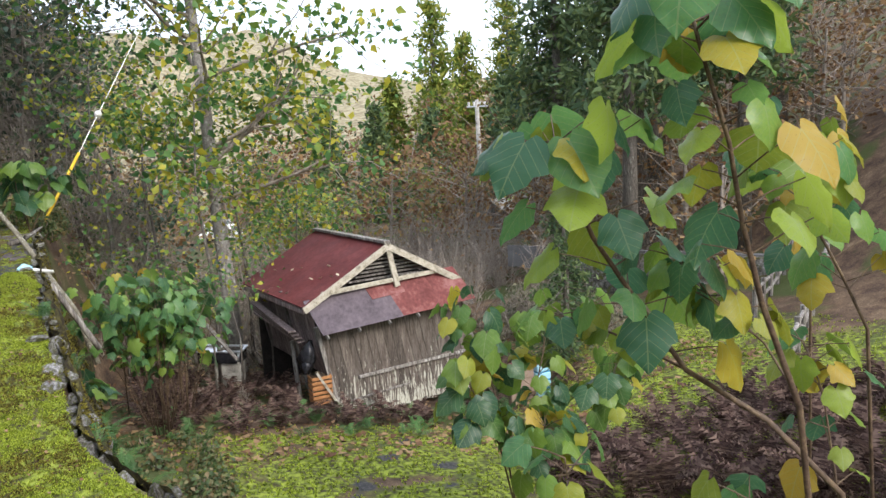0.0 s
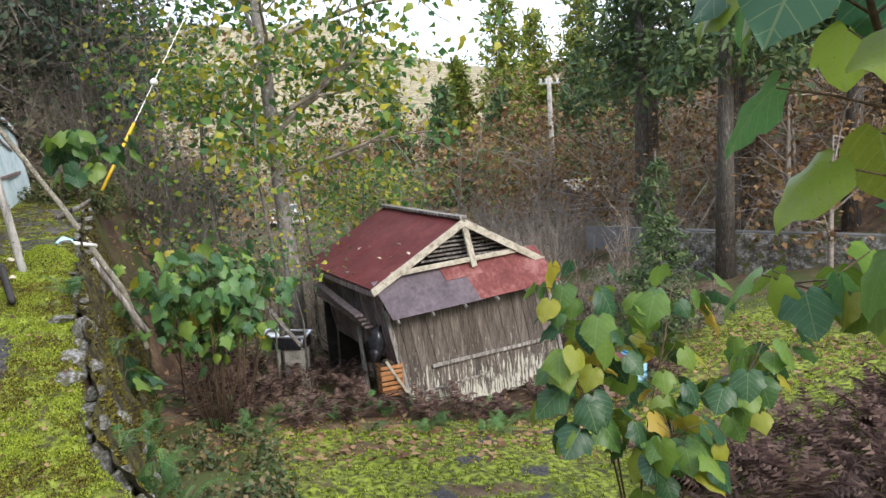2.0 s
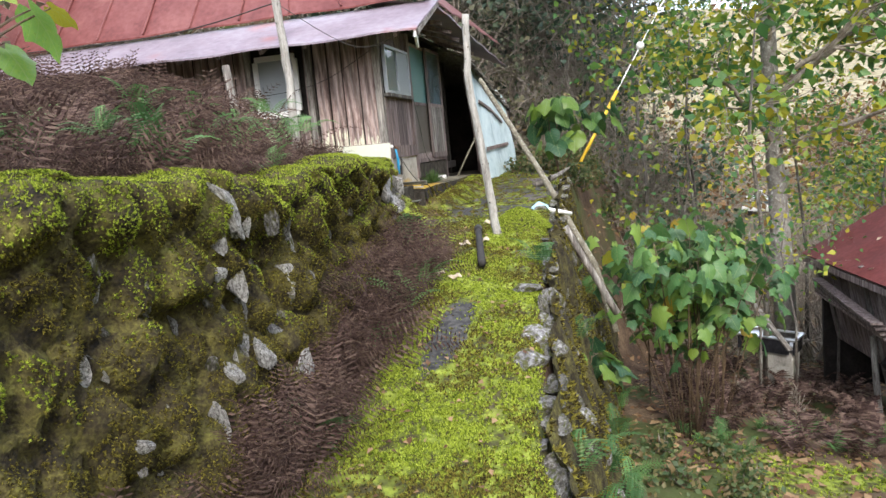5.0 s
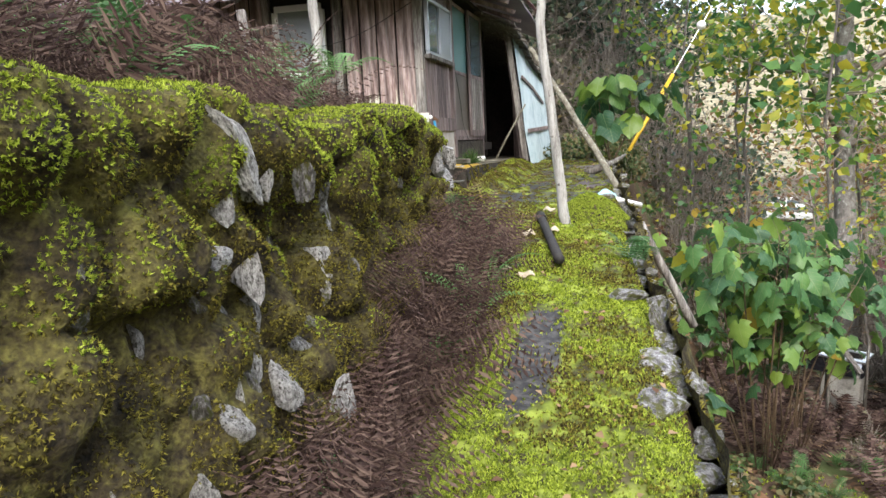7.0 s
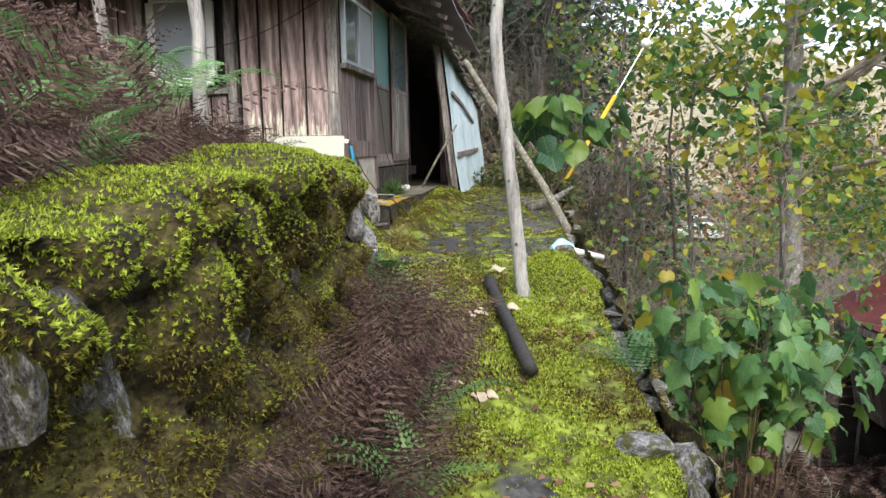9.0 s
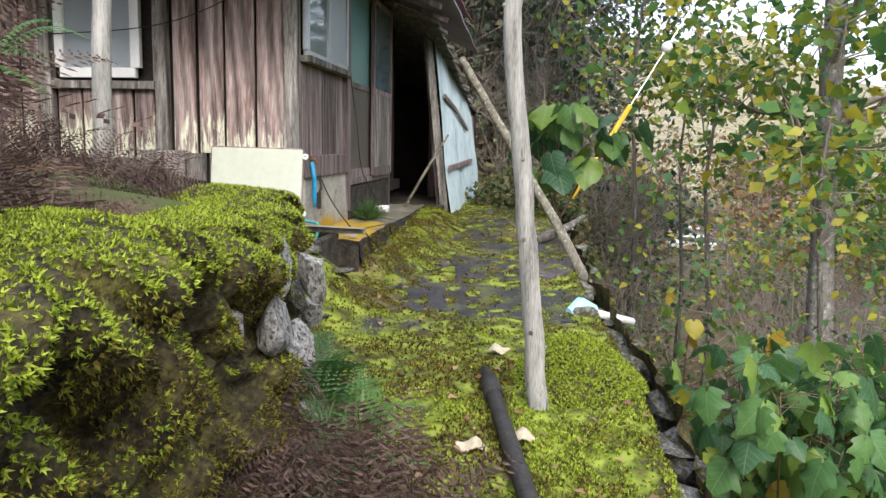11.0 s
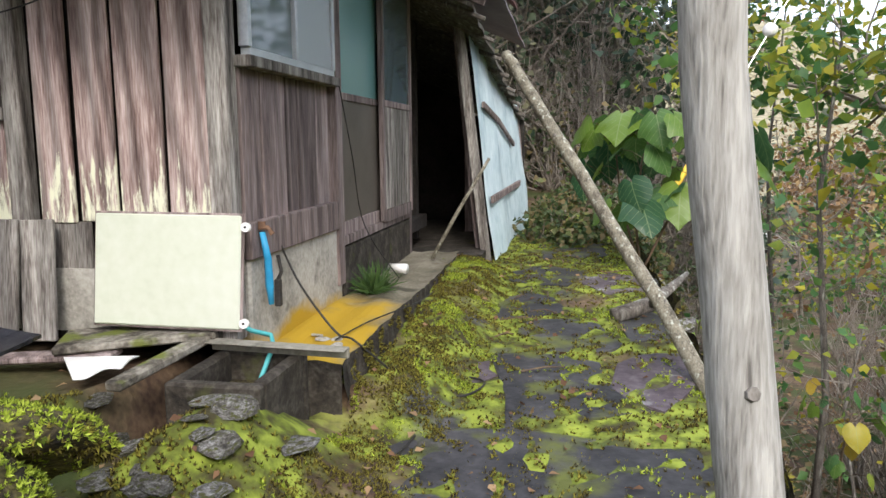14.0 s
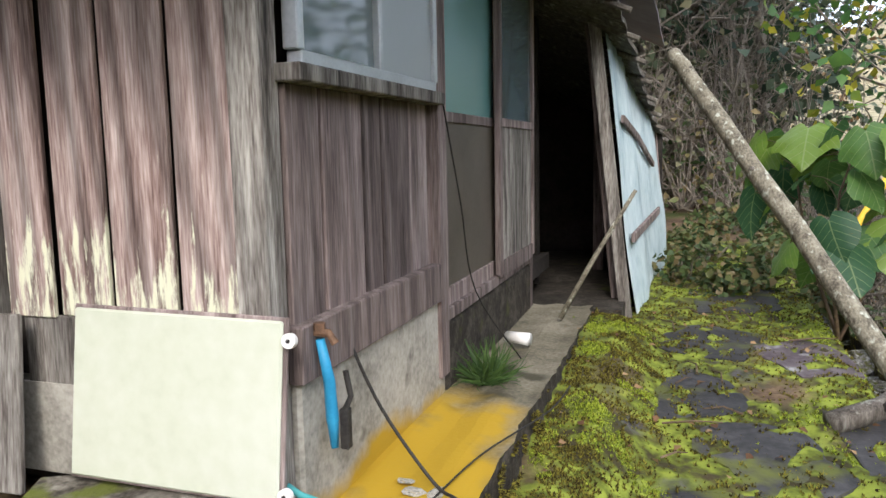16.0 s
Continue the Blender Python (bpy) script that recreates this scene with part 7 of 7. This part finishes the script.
second = leafy_shrub("broad_leaved_shrub", "shrub with large lobed green leaves on the lower ground", [
    [(4.7, 8.4, gz(4.7, 8.4)), (4.6, 8.6, -2.0), (4.5, 8.8, -1.0), (4.45, 9.0, -0.2)],
    [(4.7, 8.4, gz(4.7, 8.4)), (5.0, 8.5, -2.0), (5.3, 8.6, -1.2), (5.5, 8.7, -0.6)],
    [(4.7, 8.4, gz(4.7, 8.4)), (4.4, 8.3, -2.2), (4.2, 8.5, -1.6), (4.05, 8.6, -1.1)],
    [(4.9, 8.3, gz(4.9, 8.3)), (5.5, 8.1, -2.2), (6.0, 8.2, -1.8), (6.4, 8.3, -1.3)],
    [(4.9, 8.3, gz(4.9, 8.3)), (4.9, 8.0, -2.4), (4.8, 7.9, -2.0), (4.7, 7.7, -1.8)],
], 190, 0.31, rngs, 0.2, 0.42)
for bx, by, wide, tall in ((0.85, 14.4, 1.2, -0.45), (1.25, 14.9, 1.1, -0.6)):
    bush_stems = []
    for k in range(14):
        a = k * 2.4
        q = 0.25 + 0.75 * (k % 5) / 4
        b = Vector((bx + 0.12 * math.cos(a), by + 0.12 * math.sin(a), gz(bx, by)))
        t = Vector((bx + wide * math.cos(a) * q, by + wide * math.sin(a) * q, tall - 0.8 * q * rngs.random()))
        bush_stems.append([b, b.lerp(t, 0.4) + Vector((0, 0, 0.2)), b.lerp(t, 0.75) + Vector((0, 0, 0.2)), t])
    leafy_shrub("fig_bush", "dense round bush of large drooping lobed green leaves", bush_stems, 260, 0.235, rngs, 0.04, 0.28, 0.011, "leaf_bush", 0.3)
leafy_shrub("broad_leaved_shrub", "sapling with large dark green leaves at the path's end", [
    [(-0.95, 17.6, gz(-0.95, 17.6)), (-1.0, 17.7, 0.7), (-0.95, 17.8, 1.2), (-0.85, 17.8, 1.55)],
    [(-0.95, 17.6, gz(-0.95, 17.6)), (-0.7, 17.8, 0.7), (-0.4, 17.9, 1.1), (-0.2, 18.0, 1.3)],
    [(-0.95, 17.6, gz(-0.95, 17.6)), (-1.1, 18.1, 0.8), (-1.15, 18.4, 1.3), (-1.1, 18.6, 1.6)],
], 54, 0.36, rngs, 0.0, 0.3)
leafy_shrub("broad_leaved_shrub", "low seedling with broad blue-green leaves on the wall", [
    [(-0.35, 11.4, -1.9), (-0.3, 11.5, -1.6), (-0.25, 11.55, -1.35)],
    [(-0.35, 11.4, -1.9), (-0.15, 11.6, -1.65), (0.0, 11.7, -1.45)],
], 14, 0.3, rngs, 0.0, 0.22)
leafy_shrub("broad_leaved_shrub", "low yellowing seedling below the path edge", [[(0.4, 16.6, gz(0.4, 16.6)), (0.45, 16.6, -0.9), (0.5, 16.6, -0.6)]], 16, 0.16, rngs, 0.5, 0.25)


# ---- trees ----
def tree(name, label, base, trunk, r0, limbs, per, leaf, spread, mat, seed, lo=0.35, reach=2.2, depth=1, flat=0.7, bare=False, category="tree", bark="bark"):
    """A tapered trunk along given points, forking limbs, and leaves about the twig ends."""
    rr = np.random.RandomState(seed)
    t = thing(name, label, category)
    pts = [Vector(base)] + [Vector(p) for p in trunk]
    n = len(pts)
    part("trunk", Geo().tube(pts, [r0 * (1 - 0.72 * i / (n - 1)) for i in range(n)], 10, 0.06, seed), M[bark], t, "", True)
    segs, tips = [], []
    for k in range(limbs):
        u = (lo + (1 - lo) * rr.uniform()) * (n - 1)
        i = min(int(u), n - 2)
        p = pts[i].lerp(pts[i + 1], u - i)
        a = rr.uniform(0, 6.28)
        grow(rr, p, (math.cos(a), math.sin(a), rr.uniform(0.1, 0.7)), reach * rr.uniform(0.6, 1.1), r0 * 0.3, depth, segs, tips)
    part("limb", twig_mesh("limb", segs, M["twig"]), None, t)["kind"] = "stuff"
    if not bare:
        mids = [s[1] for s in segs[::2]]
        v, f = leaf_cloud(rr, tips + mids, spread, per, leaf, flat)
        part("crown", raw_mesh("crown", v, f, mat), None, t)
    return t


tree("tall_tree", "tall grey-barked tree with yellow-green autumn leaves", (3.35, 20.6, gz(3.35, 20.6) - 0.2), [(3.3, 20.7, -2), (3.25, 20.8, 0), (3.2, 20.9, 3), (3.1, 21.0, 6), (3.0, 21.1, 9), (2.95, 21.1, 12)], 0.24, 30, 11, 0.25, 1.0, M["leaf_tree"], 11, 0.30, 3.5, 1, 0.4, bark="trunk_grey")
for k, (bx, by, h, mt, lb) in enumerate((
    (5.6, 21.5, 6.0, "leaf_tree", "slender tree with green and yellow leaves"), (1.6, 21.0, 7.2, "leaf_tree", "slender tree with yellow-green leaves"), (4.4, 24.0, 7.6, "leaf_tree", "slender tree with green and yellow leaves"),
    (0.6, 23.0, 7.6, "leaf_tree", "young tree with yellowing leaves"), (2.6, 18.9, 7.2, "leaf_tree", "young tree with sparse yellow-green leaves"), (6.8, 23.5, 5.0, "leaf_tree", "slender tree with green and yellow leaves"),
    (2.0, 25.5, 8.6, "leaf_tree", "slender tree with yellow-green leaves"),
)):
    z = gz(bx, by) - 0.1
    tree("slender_tree", lb, (bx, by, z), [(bx + 0.1, by, z + h * 0.35), (bx - 0.1, by + 0.1, z + h * 0.7), (bx + 0.1, by + 0.2, z + h)], 0.06, 10, 3, 0.16, 0.6, M[mt], 40 + k, 0.5, 1.6)
for k, (bx, by, h) in enumerate(((1.3, 18.6, 3.6), (2.3, 17.6, 3.4), (3.0, 18.2, 3.8), (0.6, 20.0, 3.4), (4.0, 19.4, 3.5))):
    z = gz(bx, by) - 0.1
    tree("sapling", "thin sapling with a few yellow leaves", (bx, by, z), [(bx + 0.05, by, z + h * 0.4), (bx - 0.15, by + 0.1, z + h * 0.75), (bx, by + 0.15, z + h)], 0.03, 7, 1, 0.12, 0.5, M["leaf_tree"], 70 + k, 0.45, 1.0)


def shrub_mass(name, label, spots, size, per, leaf, mat, seed, template="leaf", bare=0.0, category="bushes", clumps=16):
    """A growth of bushes: each of a fan of stems with leaf clumps of uneven outline."""
    rr = np.random.RandomState(seed)
    segs, cent = [], []
    for x, y, s in spots:
        b = np.array([x, y, gz(x, y) - 0.1])
        for k in range(clumps):
            a, el, r = rr.uniform(0, 6.28), rr.uniform(0.2, 1.5), size * s * rr.uniform(0.35, 1.0)
            e = b + np.array([math.cos(a) * math.cos(el) * r * 0.8, math.sin(a) * math.cos(el) * r * 0.8, math.sin(el) * r * 1.15])
            m = (b + e) / 2 + rr.normal(0, 0.08 * size, 3)
            segs += [(b, m, 0.03 * s, 0.02 * s), (m, e, 0.02 * s, 0.006)]
            if bare:
                for _ in range(5):
                    q = m + (e - m) * rr.uniform(0.1, 1)
                    segs.append((q, q + rr.normal(0, 0.3 * size * s * 0.5, 3) + np.array([0, 0, 0.25 * size * s]), 0.012, 0.004))
            if rr.uniform() > bare:
                cent.append(e)
    ob = tagged(new(name, twig_mesh(name, segs, M["twig"])), label, category, kind="stuff")
    if cent:
        v, f = leaf_cloud(rr, cent, size * 0.42, per, leaf, 0.75, template)
        c = part("crown", raw_mesh("crown", v, f, mat), None, ob)
    return ob


def ring_spots(rnd, n, x0, x1, y0, y1, s0=0.7, s1=1.3, ok=None):
    out = []
    while len(out) < n:
        x, y = rnd.uniform(x0, x1), rnd.uniform(y0, y1)
        if ok is None or ok(x, y):
            out.append((x, y, rnd.uniform(s0, s1)))
    return out


Q = random.Random(5)
gap_view = lambda x, y: abs(x + 1.2 - 0.206 * (y - 9.3)) > 0.9 + 0.02 * y
clear = lambda x, y: not (4.0 < x < 9.3 and 14.5 < y < 21) and x > float(edge_x(y)) + 0.9
shrub_mass("undergrowth", "green undergrowth and brambles below the path", ring_spots(Q, 14, -0.1, 4.2, 15.4, 25, 0.4, 0.8, clear), 0.6, 5, 0.07, M["leaf_olive"], 301, bare=0.4)
shrub_mass("bank_shrubs", "leafy shrubs at the far end of the path", ring_spots(Q, 26, -3.6, 1.2, 21.5, 29, 0.7, 1.3, lambda x, y: x > -1.6 or y > 24.0), 1.5, 14, 0.12, M["leaf_under"], 302, bare=0.3)
shrub_mass("path_end_weeds", "low weeds and ferns where the path ends", ring_spots(Q, 26, -2.0, -0.2, 18.6, 23.5, 0.5, 1.0), 0.45, 20, 0.08, M["leaf_under"], 303)
shrub_mass("bare_thicket", "grey leafless thicket on the valley floor", ring_spots(Q, 115, 3, 24, 22.5, 40, 0.8, 1.5, gap_view), 2.2, 5, 0.12, M["leaf_rust"], 304, bare=0.85)
shrub_mass("bare_thicket", "grey leafless thicket behind the house", ring_spots(Q, 66, -9, 3.5, 25, 36, 0.9, 1.6, gap_view), 2.6, 16, 0.12, M["leaf_olive"], 305, bare=0.6)
shrub_mass("wall_foot_growth", "brown and green growth at the foot of the wall", ring_spots(Q, 30, -0.2, 1.4, 8.5, 14, 0.5, 1.0, lambda x, y: x > float(edge_x(y)) + 0.75), 0.4, 14, 0.08, M["leaf_under"], 306)
shrub_mass("right_bank_growth", "tangled shrubs on the slope below the road", ring_spots(Q, 16, 11, 15, 17, 24, 0.6, 1.2), 1.2, 18, 0.12, M["leaf_olive"], 307, bare=0.4)
shrub_mass("start_bank_growth", "brown weeds on the near slope", ring_spots(Q, 26, 2.6, 5.5, 1.2, 5.5, 0.5, 1.0), 0.55, 16, 0.1, M["leaf_rust"], 308)


def evergreen(name, label, spots, mat, seed, leaf=0.3, per=14, wide=0.26, levels=16, low=0.12):
    """Conifers: a straight trunk with tiers of drooping boughs, thinner to the top."""
    rr = np.random.RandomState(seed)
    for x, y, h in spots:
        z = gz(x, y) - 0.2
        t = thing(name, label, "conifer", "conifers round the valley")
        part("trunk", Geo().tube([(x, y, z), (x + 0.1, y, z + h * 0.5), (x, y, z + h)], [0.028 * h * 0.8, 0.018 * h * 0.8, 0.02], 9), M["bark"], t, "", True)
        cent, segs = [], []
        for k in range(levels):
            u = low + (0.99 - low) * k / levels
            L = wide * h * (1 - u) ** 0.8 * rr.uniform(0.75, 1.15) + 0.1
            for _ in range(max(3, int(8 * (1 - u) + 2))):
                a = rr.uniform(0, 6.28)
                d = np.array([math.cos(a), math.sin(a), -0.25])
                p = np.array([x, y, z + u * h])
                segs.append((p, p + d * L * 0.9, 0.03, 0.008))
                for w in (0.35, 0.7, 1.0):
                    cent.append(p + d * L * w + np.array([0, 0, -0.15 * w * L]))
        v, f = leaf_cloud(rr, cent, 0.09 * h * wide * 2.4, per, leaf, 0.6, "needle", 0.7)
        part("crown", raw_mesh("crown", v, f, mat), None, t)
        part("limb", twig_mesh("limb", segs, M["bark"]), None, t)["kind"] = "stuff"


evergreen("cedar_sapling", "young dark green conifer near the shed", [(11.2, 16.6, 4.9), (12.6, 18.5, 3.6)], M["leaf_cedar"], 401, 0.16, 12, 0.2, 22)
evergreen("cedar_tree", "tall dark cedar on the valley side", [(17.5, 21.5, 15), (20.5, 24.5, 17), (19.0, 28.0, 16), (23.5, 27, 18), (22.5, 21, 15), (26.5, 30, 18), (24, 34, 17), (28, 24, 16)], M["leaf_cedar"], 402, 0.42, 16, 0.24, 20, 0.48)
evergreen("cedar_tree", "cedar down the valley, coloured yellow-green as if sunlit", [(32, 67, 21), (37, 70, 18), (29, 71, 14), (41, 68, 20)], M["leaf_cedar_lit"], 403, 0.7, 14, 0.2, 26)
evergreen("cedar_tree", "dark green cedar down the valley", [(24.5, 64, 11), (28, 60, 10), (21, 68, 12), (33, 56, 12), (36, 52, 12), (30, 52, 9)], M["leaf_cedar"], 404, 0.6, 12, 0.25, 20)


def woods(name, label, spots, mat, seed, crown, per, leaf, tall):
    """Broad-leaved wood on a slope: trunks with ragged crowns, too many to count."""
    rr = np.random.RandomState(seed)
    segs, cent = [], []
    for x, y, s in spots:
        z = gz(x, y) - 0.2
        h = tall * s
        b, t = np.array([x, y, z]), np.array([x + rr.normal(0, 0.3), y + rr.normal(0, 0.3), z + h * 0.75])
        segs.append((b, t, 0.12 * s, 0.05 * s))
        for _ in range(16):
            q = b + (t - b) * rr.uniform(0.2, 1.0)
            e = q + rr.normal(0, 1, 3) * np.array([crown, crown, crown * 0.7]) * 0.6 * s + np.array([0, 0, crown * 0.3])
            segs.append((q, e, 0.04, 0.012))
            cent.append(e)
            for _ in range(3):
                segs.append((e, e + rr.normal(0, 0.45 * crown * 0.6, 3), 0.015, 0.005))
    ob = tagged(new(name, twig_mesh(name, segs, M["twig"])), label, "woods", kind="stuff")
    v, f = leaf_cloud(rr, cent, crown * 0.6, per, leaf, 0.8)
    part("crown", raw_mesh("crown", v, f, mat), None, ob)
    return ob


woods("evergreen_wood", "dark evergreen wood on the slope behind the house", ring_spots(Q, 38, -10, 2.5, 26.5, 38, 0.9, 1.5, gap_view), M["leaf_dark"], 501, 2.2, 46, 0.24, 6.0)
woods("grey_wood", "grey-green wood on the slope behind the house", ring_spots(Q, 44, -16, 0, 21, 34, 0.8, 1.3, lambda x, y: x < -9.5 or y > 25.5), M["leaf_olive"], 502, 2.0, 22, 0.18, 6.5)
woods("rusty_wood", "rust-coloured autumn wood on the valley side", ring_spots(Q, 46, 18, 38, 12, 42, 0.8, 1.3), M["leaf_rust"], 503, 2.2, 24, 0.22, 6.0)
woods("valley_wood", "pale autumn wood far down the valley", ring_spots(Q, 110, -14, 60, 44, 110, 0.9, 1.7, gap_view), M["leaf_rust"], 504, 3.0, 16, 0.45, 6.0)
woods("valley_green", "green trees far down the valley", ring_spots(Q, 14, 6, 30, 42, 60, 0.7, 1.0, gap_view), M["leaf_tree"], 505, 2.6, 20, 0.3, 5.0)
woods("terrace_wood", "bare and rusty trees above the terrace", ring_spots(Q, 20, -20, -10, 0, 22, 0.8, 1.3), M["leaf_olive"], 506, 2.2, 20, 0.2, 6.0)
